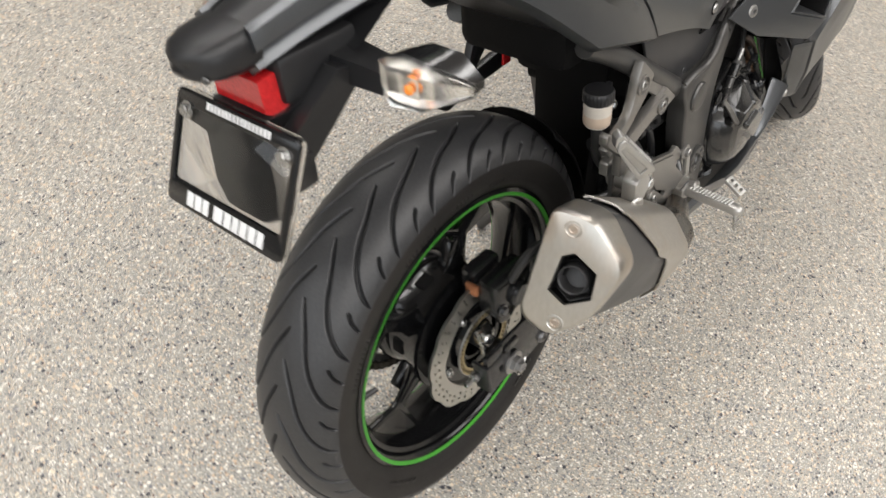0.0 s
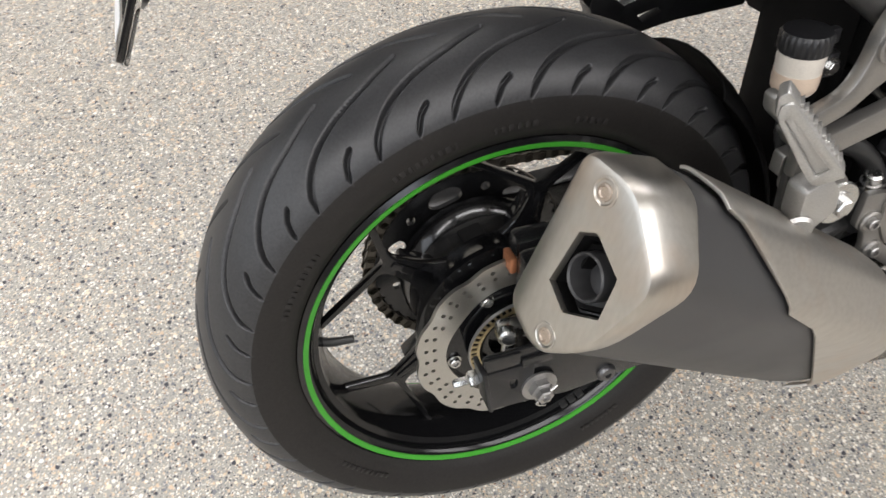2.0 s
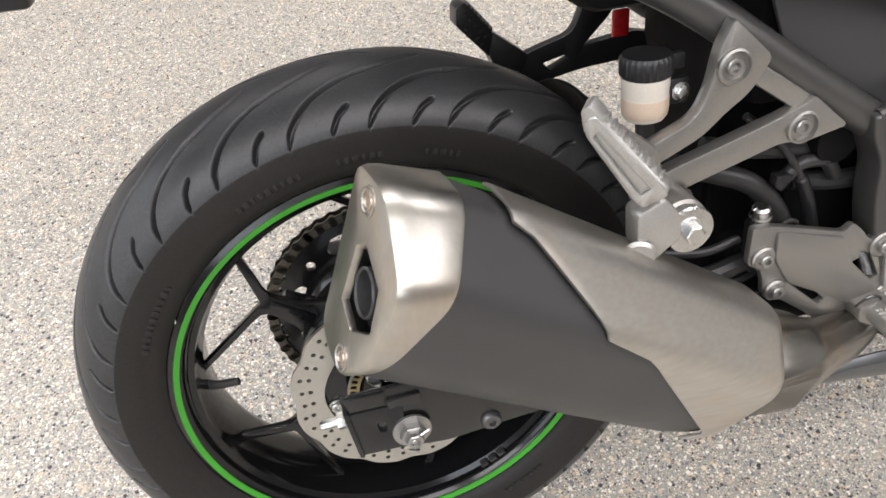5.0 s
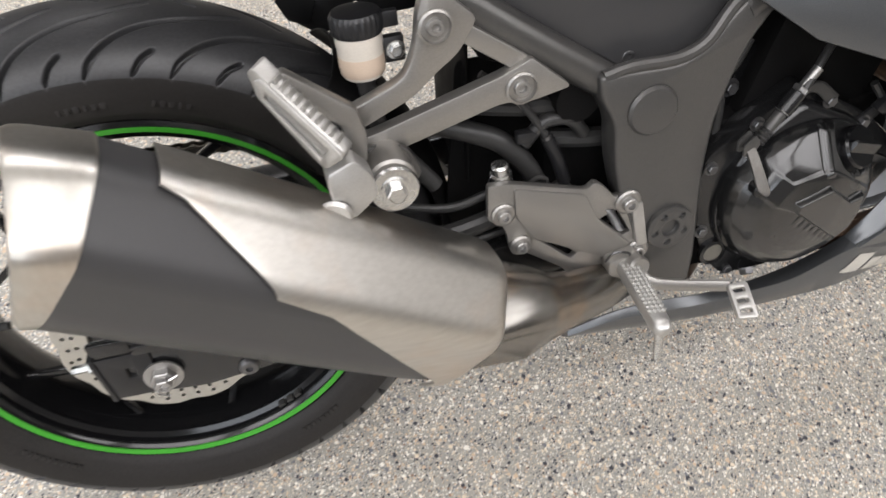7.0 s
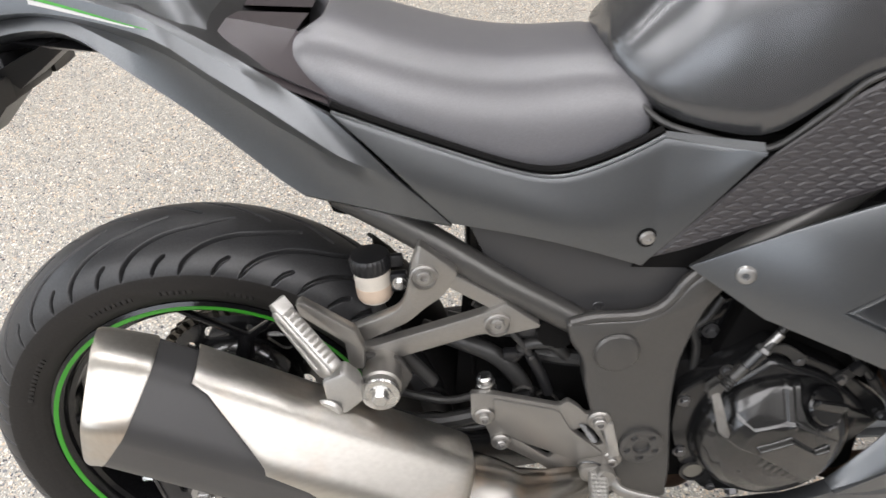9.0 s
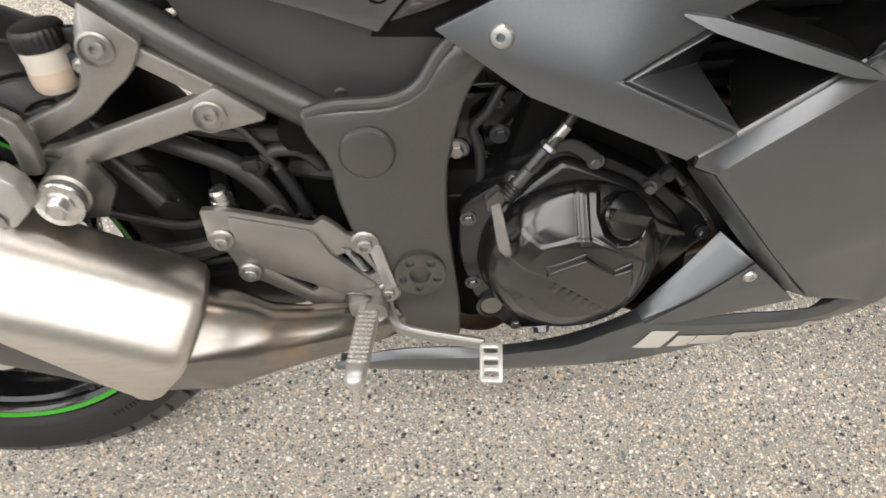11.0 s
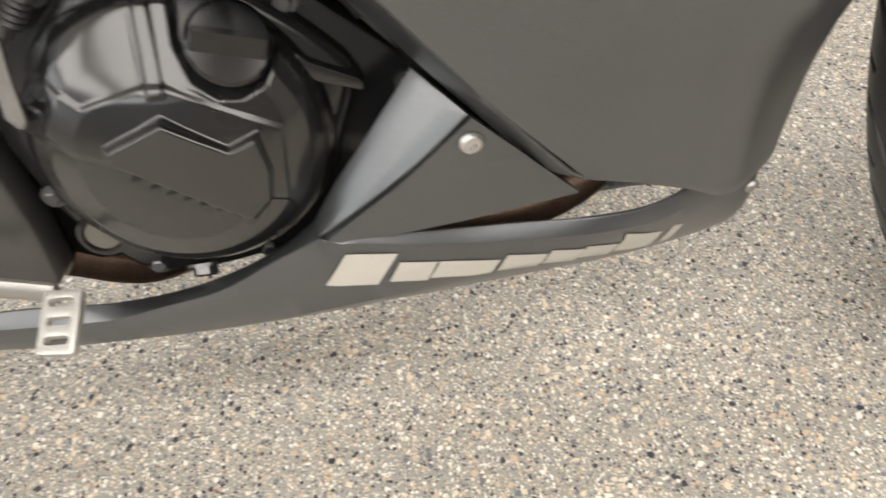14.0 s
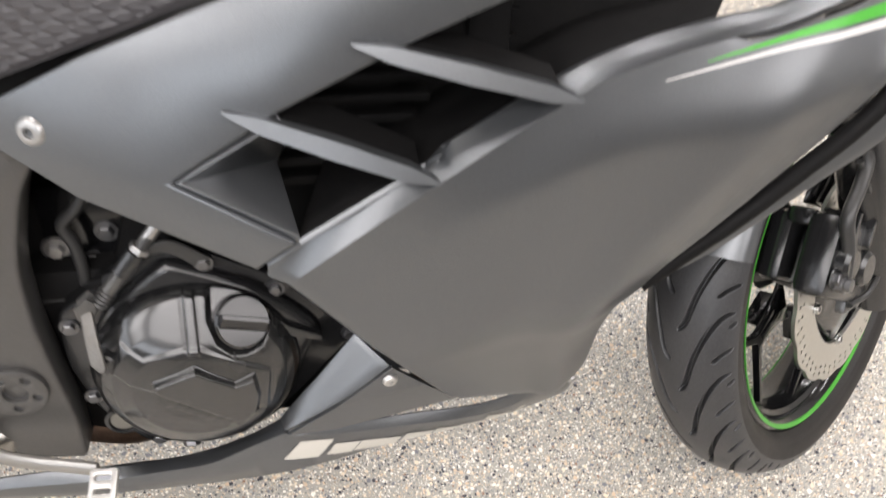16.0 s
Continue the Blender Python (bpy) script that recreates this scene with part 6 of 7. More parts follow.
plate_thing = part("plate_frame", in_plate(fillet([(-0.090, 0.013), (0.090, 0.013), (0.090, -0.104), (-0.090, -0.104)], 0.009), -0.003, 0.0015, 0.0008, [fillet([(-0.082, -0.002), (0.082, -0.002), (0.082, -0.079), (-0.082, -0.079)], 0.004)]), GLOSS_BLACK, bike, "glossy black dealer plate frame with white print, no plate in it", 35, PLATE)
part("clear_cover", in_plate(fillet([(-0.0915, 0.0145), (0.0915, 0.0145), (0.0915, -0.1055), (-0.0915, -0.1055)], 0.010), 0.002, 0.0045, 0.0006), CLEAR, plate_thing, "clear plastic plate cover")
part("backing_plate", in_plate(fillet([(0.082, 0.006), (-0.080, 0.006), (-0.081, -0.030), (-0.076, -0.064), (-0.050, -0.0785), (0.002, -0.0785), (0.024, -0.062), (0.042, -0.032), (0.047, -0.022), (0.082, -0.018)], 0.004), 0.006, 0.010, 0.001), PLASTIC, plate_thing, "black plastic backing tongue")
for y in (-0.0725, 0.0725):
    bolt((-0.002, y, -0.007), 0.0062, plate_thing, (-1, 0, 0), ZINC, "hex")
for k, (w, gap) in enumerate(((9, 1), (9, 1), (8, 6), (12, 1), (9, 1), (8, 1), (9, 1), (9, 1), (8, 1))):
    at = sum(a + b for a, b in ((9, 1), (9, 1), (8, 6), (12, 1), (9, 1), (8, 1), (9, 1), (9, 1), (8, 1))[:k]) * 0.00127
    y = 0.056 - at - w * 0.00127 / 2
    part("print_bar", in_plate([(y - w * 0.00058, -0.0995), (y + w * 0.00058, -0.0995), (y + w * 0.00058, -0.0845), (y - w * 0.00058, -0.0845)], -0.0038, -0.0031, 0.0002), WHITE_PRINT, plate_thing, "white printed bar")
for k in range(17):
    w, y = (0.0036 if k % 5 else 0.0046), 0.039 - 0.0056 * k
    part("print_bar", in_plate([(y - w / 2, 0.002), (y + w / 2, 0.002), (y + w / 2, 0.0090), (y - w / 2, 0.0090)], -0.0038, -0.0031, 0.0002), WHITE_PRINT, plate_thing, "white printed bar")


# turn signals
def signal(side):
    s = -side
    stalk = part("turn_signal", soften(loft([[(x - a, y, z - b), (x - a, y, z + b), (x + a, y, z + b), (x + a, y, z - b)] for x, y, z, a, b in ((-0.138, 0.045 * s, 0.482, 0.020, 0.013), (-0.137, 0.075 * s, 0.480, 0.017, 0.012), (-0.138, 0.105 * s, 0.480, 0.016, 0.011))]), 0.003, 20), PLASTIC, bike, "turn signal with clear lens and amber bulb on a black stalk", 30)
    body = [[(-0.140 + 0.80 * (x + 0.140), (0.146 + 0.80 * (y - 0.150)) * s, 0.489 + 0.80 * (z - 0.482)) for x, y, z in ring] for ring in (
        [(-0.150, 0.100, 0.468), (-0.150, 0.100, 0.502), (-0.120, 0.104, 0.500), (-0.120, 0.104, 0.470)],
        [(-0.150, 0.125, 0.458), (-0.150, 0.125, 0.510), (-0.100, 0.128, 0.506), (-0.100, 0.128, 0.462)],
        [(-0.145, 0.165, 0.456), (-0.145, 0.165, 0.504), (-0.092, 0.165, 0.500), (-0.092, 0.165, 0.460)],
        [(-0.120, 0.200, 0.470), (-0.120, 0.200, 0.484), (-0.100, 0.200, 0.482), (-0.100, 0.200, 0.472)])]
    part("shell", soften(loft(body), 0.003, 20), GLOSS_BLACK, stalk, "black shell")
    bowl = [[(-0.140 + 0.80 * (x + 0.140), (0.146 + 0.80 * (y - 0.150)) * s, 0.489 + 0.80 * (z - 0.482)) for x, y, z in ring] for ring in (
        [(-0.153, 0.102, 0.470), (-0.153, 0.102, 0.500), (-0.149, 0.102, 0.500), (-0.149, 0.102, 0.470)],
        [(-0.153, 0.126, 0.461), (-0.153, 0.126, 0.507), (-0.149, 0.126, 0.507), (-0.149, 0.126, 0.461)],
        [(-0.148, 0.165, 0.459), (-0.148, 0.165, 0.501), (-0.144, 0.165, 0.501), (-0.144, 0.165, 0.459)],
        [(-0.124, 0.198, 0.472), (-0.124, 0.198, 0.482), (-0.120, 0.198, 0.482), (-0.120, 0.198, 0.472)])]
    part("bowl", loft(bowl), REFLECTOR, stalk, "silvered bowl")
    lens = [[(-0.140 + 0.80 * (x + 0.140), (0.146 + 0.80 * (y - 0.150)) * s, 0.489 + 0.80 * (z - 0.482)) for x, y, z in ring] for ring in (
        [(-0.160, 0.101, 0.468), (-0.160, 0.101, 0.502), (-0.146, 0.101, 0.503), (-0.146, 0.101, 0.467)],
        [(-0.176, 0.128, 0.462), (-0.176, 0.128, 0.506), (-0.146, 0.128, 0.511), (-0.146, 0.128, 0.457)],
        [(-0.168, 0.166, 0.462), (-0.168, 0.166, 0.500), (-0.142, 0.166, 0.505), (-0.142, 0.166, 0.455)],
        [(-0.128, 0.204, 0.472), (-0.128, 0.204, 0.484), (-0.118, 0.203, 0.485), (-0.118, 0.203, 0.470)])]
    o = part("lens", soften(loft(lens), 0.003, 20), LENS, stalk, "clear faceted lens")
    o.visible_shadow = False
    part("bulb", moved(lathe([(0.0, 0), (0.0045, 0.002), (0.005, 0.005), (0.0035, 0.008), (0, 0.009)], 20, axis="Z"), along((-0.149, 0.142 * s, 0.488), (-1, 0, 0))), AMBER, stalk, "amber bulb")


signal(1)
signal(-1)

# seat
rows = []
for x, top, low, w, sh in ((0.146, 0.520, 0.508, 0.062, 0.010), (0.152, 0.534, 0.498, 0.085, 0.02), (0.172, 0.542, 0.478, 0.104, 0.03), (0.206, 0.541, 0.466, 0.118, 0.04), (0.260, 0.522, 0.440, 0.126, 0.05), (0.320, 0.503, 0.412, 0.126, 0.055), (0.370, 0.494, 0.392, 0.122, 0.06), (0.410, 0.492, 0.384, 0.117, 0.06), (0.450, 0.493, 0.392, 0.114, 0.055), (0.485, 0.492, 0.408, 0.111, 0.045), (0.503, 0.484, 0.419, 0.107, 0.03), (0.512, 0.468, 0.430, 0.098, 0.012)):
    ring = []
    for k in range(25):
        a = math.pi * k / 24
        c, s = math.cos(a), math.sin(a)
        inner = max(0, min(1, (0.086 - w * abs(c) ** 0.55) / 0.03)) * max(0, 0.212 - x) * 0.75
        ring.append((x + inner - 0.02 * (1 - abs(c)) * (1 if x > 0.47 else 0), -w * (abs(c) ** 0.55) * (1 if c > 0 else -1), low + (top - low) * s ** 0.75))
    rows.append(ring + [(x, w * 0.8, low - 0.006), (x, -w * 0.8, low - 0.006)])
seat = part("rider_seat", loft(rows), VINYL, bike, "black vinyl rider seat", 60)
seat.modifiers.new("round", "SUBSURF").levels = 1
seat.modifiers["round"].render_levels = 1
part("seat_base", thick(patch([(0.155, -0.090, 0.496), (0.206, -0.120, 0.462), (0.29, -0.128, 0.427), (0.41, -0.119, 0.380), (0.512, -0.085, 0.424)], [(0.155, 0.090, 0.496), (0.206, 0.120, 0.462), (0.29, 0.128, 0.427), (0.41, 0.119, 0.380), (0.512, 0.085, 0.424)], [(0.155, -0.090, 0.496), (0.155, 0.090, 0.496)], [(0.512, -0.085, 0.424), (0.512, 0.085, 0.424)], 24, 4), 0.006), DEEP_BLACK, seat)

# tank
rows = []
TANK = ((0.462, 0.522, 0.500, 0.060), (0.480, 0.556, 0.468, 0.090), (0.510, 0.595, 0.440, 0.110), (0.545, 0.626, 0.429, 0.124), (0.586, 0.655, 0.420, 0.134), (0.612, 0.670, 0.421, 0.141), (0.650, 0.686, 0.457, 0.149), (0.690, 0.697, 0.490, 0.156), (0.790, 0.702, 0.494, 0.166), (0.880, 0.670, 0.500, 0.150), (0.94, 0.62, 0.52, 0.09))
for x, top, low, w in TANK:
    ring = []
    for k in range(29):
        a = math.pi * k / 28
        c, s = math.cos(a), math.sin(a)
        ring.append((x + 0.035 * s * (1 if x < 0.52 else 0), -w * (abs(c) ** 0.75) * (1 if c > 0 else -1), low + (top - low) * s ** 0.9))
    rows.append(ring + [(x, w * 0.7, low - 0.01), (x, -w * 0.7, low - 0.01)])
tank = part("fuel_tank", loft(rows), TANK_PAINT, bike, "dark metallic fuel tank", 70)
tank.modifiers.new("round", "SUBSURF").levels = 1
tank.modifiers["round"].render_levels = 1

def scale_relief(x, z):
    """Height, 0 to 1, of the rows of slanted scales on the grip panel."""
    row = math.floor(z * 132)
    ridge = 1 - abs(2 * (z * 132 - row) - 1)
    u = (x * 58 + 0.5 * row + 0.42 * ridge) % 1.0
    edge = min(1, u * 14, (1 - u) * 5)
    return (1 - u) * (0.30 + 0.70 * min(1, ridge * 3)) * edge


LOW = [(0.507, -0.140, 0.304), (0.540, -0.143, 0.314), (0.640, -0.153, 0.353), (0.740, -0.163, 0.392), (0.900, -0.166, 0.456)]
HIGH = [(0.6075, -0.147, 0.4135), (0.6416, -0.150, 0.4425), (0.6690, -0.152, 0.4685), (0.6870, -0.154, 0.4810), (0.7181, -0.155, 0.4840), (0.790, -0.157, 0.4830), (0.900, -0.152, 0.4830)]
NU, NV = 330, 130
knee = patch(LOW, HIGH, [LOW[0], HIGH[0]], [LOW[-1], HIGH[-1]], NU, NV, 0.0, False)
knee.verts.ensure_lookup_table()
for k, v in enumerate(knee.verts):
    j, i = divmod(k, NU + 1)
    rim_in = min(1, max(0, (min(j, NV - j) * 0.0011 - 0.002) / 0.004), max(0, (min(i, NU - i) * 0.0011 - 0.002) / 0.004))
    v.co.y += 0.0012 * (1 - rim_in) - 0.0016 * scale_relief(v.co.x, v.co.z) * rim_in
part("knee_panel", knee, KNEEPAD, bike, "black grip panel with raised scale pattern", 60)
# added sheet that paints the gap between the panels as dark as its shade
part("panel_shade_sheet", plate([(0.490, 0.290), (0.560, 0.285), (0.760, 0.360), (0.905, 0.425), (0.905, 0.475), (0.700, 0.465), (0.63, 0.425), (0.585, 0.408), (0.52, 0.345)], -0.134, -0.130, 0.001), DEEP_BLACK, bike, "near-black sheet for the shade in the gap between panels")
# black strip laid along the tank's lower edge as the shade of the gap
for side in (1, -1):
    part("tank_gap_strip", tube([(x, -w * side * 0.985, low - 0.003) for x, top, low, w in TANK[1:9]], 0.0034, 8), HOSE, tank, "black strip for the shaded gap under the tank")

# upper side fairing with its slanted opening
A = (0.541, -0.150, 0.301)
rear = skin([A, (0.613, -0.176, 0.252), (0.728, -0.224, 0.215), (0.7553, -0.2370, 0.2426), (0.677, -0.200, 0.272), (0.748, -0.203, 0.319), (0.8327, -0.204, 0.3630), (0.905, -0.198, 0.392), (0.905, -0.192, 0.452), (0.730, -0.184, 0.390), (0.630, -0.168, 0.347), (0.905, -0.198, 0.425)],
            [(0, 1, 4, 10), (1, 2, 3, 4), (10, 4, 5, 9), (9, 5, 6, 8), (6, 7, 8)])
fairing = panel("side_fairing", rear, PAINT, "satin dark grey side fairing with slanted vents")
panel_screw(fairing, 0.591, 0.299, 0.0085, fairing)
CREASE = [(0.7481, -0.2320, 0.2059), (0.7782, -0.2349, 0.2288), (0.8121, -0.2373, 0.2532), (0.8517, -0.2383, 0.2799), (0.8938, -0.2367, 0.3063), (0.9333, -0.2318, 0.3276), (0.9714, -0.2232, 0.3412), (1.0152, -0.2110, 0.3493), (1.0663, -0.1970, 0.3549), (1.1200, -0.1830, 0.3594), (1.25, -0.145, 0.388)]
chamfer = patch(CREASE, [(0.7553, -0.2370, 0.2426), (0.7900, -0.2313, 0.2600), (0.8298, -0.2249, 0.2803), (0.8724, -0.2182, 0.3023), (0.9095, -0.2119, 0.3211), (0.9383, -0.2057, 0.3347), (0.9666, -0.1980, 0.3449), (1.0067, -0.1865, 0.3536), (1.0657, -0.1700, 0.3612), (1.1386, -0.1500, 0.3680), (1.25, -0.115, 0.405)], [(0.7481, -0.2320, 0.2059), (0.728, -0.224, 0.215), (0.7553, -0.2370, 0.2426)], [(1.25, -0.145, 0.388), (1.25, -0.115, 0.405)], 48, 4)
ARCH = [(1.242, -0.145, 0.412), (1.218, -0.181, 0.364), (1.193, -0.190, 0.332), (1.096, -0.198, 0.2300), (1.050, -0.201, 0.1860), (1.033, -0.192, 0.150)]
ARCH_EDGE = ARCH[1:] + [(1.032, -0.165, 0.108), (1.039, -0.135, 0.057), (1.047, -0.112, 0.010), (1.056, -0.088, -0.045)]
lower = patch([(0.7481, -0.2320, 0.2059), (0.820, -0.214, 0.112), (0.886, -0.188, 0.026)], ARCH + [(1.032, -0.165, 0.108), (1.039, -0.135, 0.057), (1.047, -0.112, 0.010), (1.056, -0.088, -0.045)],
              CREASE, [(0.886, -0.188, 0.026), (0.930, -0.162, 0.000), (0.975, -0.138, -0.026), (1.008, -0.122, -0.044), (1.056, -0.088, -0.045)], 40, 48)
for v in lower.verts:
    # the sheet rolls over towards the wheel arch
    q = min((Vector(a) + (Vector(b) - Vector(a)) * f / 6 for a, b in zip(ARCH_EDGE, ARCH_EDGE[1:]) for f in range(7)), key=lambda c: (c - v.co).length_squared)
    e = (q - v.co).length
    v.co.y -= 0.006 * min(1, e / 0.045) ** 0.7 * max(0, 1 - max(0, e - 0.045) / 0.11) ** 2
lower = join(chamfer, lower)
bmesh.ops.remove_doubles(lower, verts=lower.verts, dist=0.0012)
lower_ob = panel("lower_fairing", lower, PAINT, "", fairing, 0.005, bevel=0.0018, sharp=28)
# the fairing's edge turns in behind the engine and over the belly pan
EDGE = [(0.7481, -0.2320, 0.2059), (0.820, -0.214, 0.112), (0.886, -0.188, 0.026), (0.930, -0.162, 0.000), (0.975, -0.138, -0.026)]
BACK = [(0.738, -0.205, 0.196), (0.806, -0.185, 0.103), (0.874, -0.160, 0.014), (0.925, -0.140, -0.008), (0.972, -0.120, -0.031)]
panel("edge_return", patch(EDGE, BACK, [EDGE[0], BACK[0]], [EDGE[-1], BACK[-1]], 20, 3, smooth=False), PAINT, "", fairing, 0.003, bevel=0.001, sharp=40)
# inward lip along the wheel arch and the black edge trim
TRIM = [(1.040, -0.188, 0.141), (1.080, -0.191, 0.176), (1.116, -0.192, 0.206), (1.157, -0.191, 0.243), (1.206, -0.190, 0.292), (1.262, -0.176, 0.360)]
part("edge_trim", tube([(x + 0.001, y - 0.005, z + 0.001) for x, y, z in TRIM], 0.0080, 12), DEEP_BLACK, fairing, "black rubber edge trim")
LIP = [(1.062, -0.180, 0.138), (1.104, -0.183, 0.164), (1.157, -0.184, 0.205), (1.197, -0.183, 0.236), (1.240, -0.181, 0.268), (1.290, -0.168, 0.320)]
arch = patch([(x + 0.006, y + 0.009, z - 0.006) for x, y, z in TRIM], LIP, [tuple(Vector(TRIM[0]) + Vector((0.006, 0.009, -0.006))), LIP[0]], [tuple(Vector(TRIM[-1]) + Vector((0.006, 0.009, -0.006))), LIP[-1]], 18, 4)
panel("arch_lip", arch, PAINT, "", fairing, bevel=0.001)
# slanted fins across the opening, the scoop, and the lining in near-black for shade
def fin(a, b, name="vent_fin"):
    a, b = Vector(a), Vector(b)
    d = (b - a).normalized()
    inw = Vector((0.05, 1, 0.25)).normalized()
    up = inw.cross(d).normalized()
    up = up if up.z > 0 else -up
    rings = []
    for t, w, dp in ((0, 0.0008, 0.003), (0.06, 0.0024, 0.005), (0.16, 0.0052, 0.009), (0.5, 0.0066, 0.012), (0.85, 0.0056, 0.011), (1, 0.0012, 0.006)):
        p = a.lerp(b, t)
        rings.append([p + up * w, p - inw * w - up * w * 0.6, p - up * w, p + inw * dp - up * w * 0.5, p + inw * dp + up * w * 0.5])
    # near-black web stands for the shade behind the fin's bright edge
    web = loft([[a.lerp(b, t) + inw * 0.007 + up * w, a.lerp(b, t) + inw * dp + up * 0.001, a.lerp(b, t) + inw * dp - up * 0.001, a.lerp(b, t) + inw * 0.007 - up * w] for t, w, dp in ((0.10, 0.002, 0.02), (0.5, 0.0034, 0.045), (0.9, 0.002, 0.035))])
    part("fin_shade_web", web.copy(), DEEP_BLACK, fairing, "near-black web for the shade behind the fin", 25)
    part("fin_shade_web", flipped(web), DEEP_BLACK, fairing, "near-black web for the shade behind the fin", 25)
    panel_bm = soften(loft(rings), 0.0020, 20)
    part(name, panel_bm.copy(), PAINT, fairing, "satin grey vent fin", 25)
    part(name, flipped(panel_bm), PAINT, fairing, "satin grey vent fin", 25)


fin((0.7142, -0.206, 0.3216), (0.8500, -0.243, 0.2815))
fin((0.7965, -0.211, 0.3650), (0.9440, -0.236, 0.3320))
panel("scoop", skin([(0.6755, -0.2010, 0.2713), (0.7555, -0.2385, 0.2412), (0.7390, -0.162, 0.2640), (0.7480, -0.2045, 0.3192), (0.758, -0.162, 0.300)], [(0, 1, 2), (0, 2, 4, 3)]), PAINT, "", fairing, bevel=0.001)
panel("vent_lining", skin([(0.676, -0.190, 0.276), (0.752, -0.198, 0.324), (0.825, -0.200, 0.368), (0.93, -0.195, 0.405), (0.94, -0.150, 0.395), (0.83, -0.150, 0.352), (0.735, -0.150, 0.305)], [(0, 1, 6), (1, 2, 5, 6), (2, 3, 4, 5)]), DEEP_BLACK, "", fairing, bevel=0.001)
# sheets added to close the vents, near-black as the shade inside them
panel("vent_shade_backing", skin([(0.70, -0.120, 0.27), (0.80, -0.120, 0.22), (1.10, -0.110, 0.36), (1.10, -0.110, 0.46), (0.90, -0.120, 0.46)], [(0, 1, 2, 3, 4)]), DEEP_BLACK, "", fairing, bevel=0)
part("vent_sill", thick(patch([(0.7553, -0.2340, 0.2396), (0.8298, -0.2219, 0.2773), (0.9095, -0.2089, 0.3181), (0.9666, -0.1950, 0.3419), (1.0657, -0.1670, 0.3582)], [(0.7853, -0.1300, 0.2546), (0.8598, -0.1300, 0.2923), (0.9395, -0.1300, 0.3331), (0.9966, -0.1300, 0.3569), (1.0957, -0.1300, 0.3732)], [(0.7553, -0.2340, 0.2396), (0.7853, -0.1300, 0.2546)], [(1.0657, -0.1670, 0.3582), (1.0957, -0.1300, 0.3732)], 16, 4), 0.003), DEEP_BLACK, fairing, "lining of the vent, near-black for its shade")
# stripes on the fairing
decal("stripe", (1.006, 0.3385), (1.006, 0.3393), (1.215, 0.3595), (1.215, 0.3652), lower_ob, STRIPE_WHITE, "white stripe", fairing, 24)
decal("stripe", (1.040, 0.3470), (1.040, 0.3476), (1.215, 0.3675), (1.215, 0.3762), lower_ob, GREEN, "green stripe", fairing, 24)

# belly pan: a rear trough with a rolled edge, a front part under a ledge, and the blade beside the engine
rear_rows = ([(0.416, -0.140, -0.072), (0.470, -0.146, -0.052), (0.530, -0.146, -0.052), (0.580, -0.146, -0.058), (0.620, -0.150, -0.055), (0.664, -0.157, -0.040), (0.7063, -0.163, -0.018), (0.7305, -0.168, 0.003)],
             [(0.416, -0.142, -0.076), (0.470, -0.150, -0.060), (0.530, -0.152, -0.062), (0.580, -0.154, -0.064), (0.620, -0.164, -0.052), (0.664, -0.176, -0.035), (0.7063, -0.181, -0.012), (0.732, -0.183, 0.001)],
             [(0.416, -0.138, -0.085), (0.470, -0.144, -0.085), (0.530, -0.149, -0.088), (0.580, -0.154, -0.086), (0.620, -0.159, -0.082), (0.664, -0.166, -0.075), (0.700, -0.170, -0.070), (0.732, -0.172, -0.066)],
             [(0.416, -0.125, -0.095), (0.470, -0.122, -0.105), (0.523, -0.116, -0.115), (0.578, -0.108, -0.124), (0.600, -0.102, -0.131), (0.633, -0.096, -0.138), (0.690, -0.088, -0.145), (0.732, -0.083, -0.148)],
             [(0.416, -0.112, -0.097), (0.470, -0.108, -0.107), (0.523, -0.100, -0.117), (0.578, -0.092, -0.126), (0.600, -0.086, -0.133), (0.633, -0.080, -0.140), (0.690, -0.072, -0.147), (0.732, -0.067, -0.149)])
front_rows = ([(0.7320, -0.1830, 0.0020), (0.7750, -0.1690, -0.0120), (0.8180, -0.1530, -0.0270), (0.8570, -0.1420, -0.0370), (0.8957, -0.1340, -0.0460), (0.9350, -0.1270, -0.0510), (0.9650, -0.1180, -0.0530), (1.0000, -0.1050, -0.0470), (1.0500, -0.0860, -0.0350)],
              [(0.7320, -0.1830, 0.0010), (0.7750, -0.1720, -0.0175), (0.8160, -0.1580, -0.0340), (0.8570, -0.1470, -0.0460), (0.9000, -0.1370, -0.0570), (0.9400, -0.1270, -0.0640), (0.9700, -0.1180, -0.0660), (1.0000, -0.1070, -0.0600), (1.0520, -0.0860, -0.0500)],
              [(0.7320, -0.1720, -0.0660), (0.7750, -0.1620, -0.0700), (0.8150, -0.1500, -0.0740), (0.8570, -0.1380, -0.0800), (0.9050, -0.1240, -0.0900), (0.9400, -0.1140, -0.0940), (0.9700, -0.1060, -0.0960), (1.0100, -0.0930, -0.0950), (1.0540, -0.0790, -0.0900)],
              [(0.732, -0.083, -0.148), (0.770, -0.079, -0.150), (0.809, -0.076, -0.151), (0.857, -0.071, -0.152), (0.905, -0.068, -0.151), (0.950, -0.066, -0.149), (1.000, -0.064, -0.143), (1.030, -0.063, -0.136), (1.054, -0.062, -0.129)],
              [(0.732, -0.067, -0.149), (0.770, -0.063, -0.151), (0.809, -0.060, -0.152), (0.857, -0.055, -0.153), (0.905, -0.052, -0.152), (0.950, -0.050, -0.150), (1.000, -0.045, -0.144), (1.030, -0.030, -0.137), (1.054, -0.015, -0.130)])


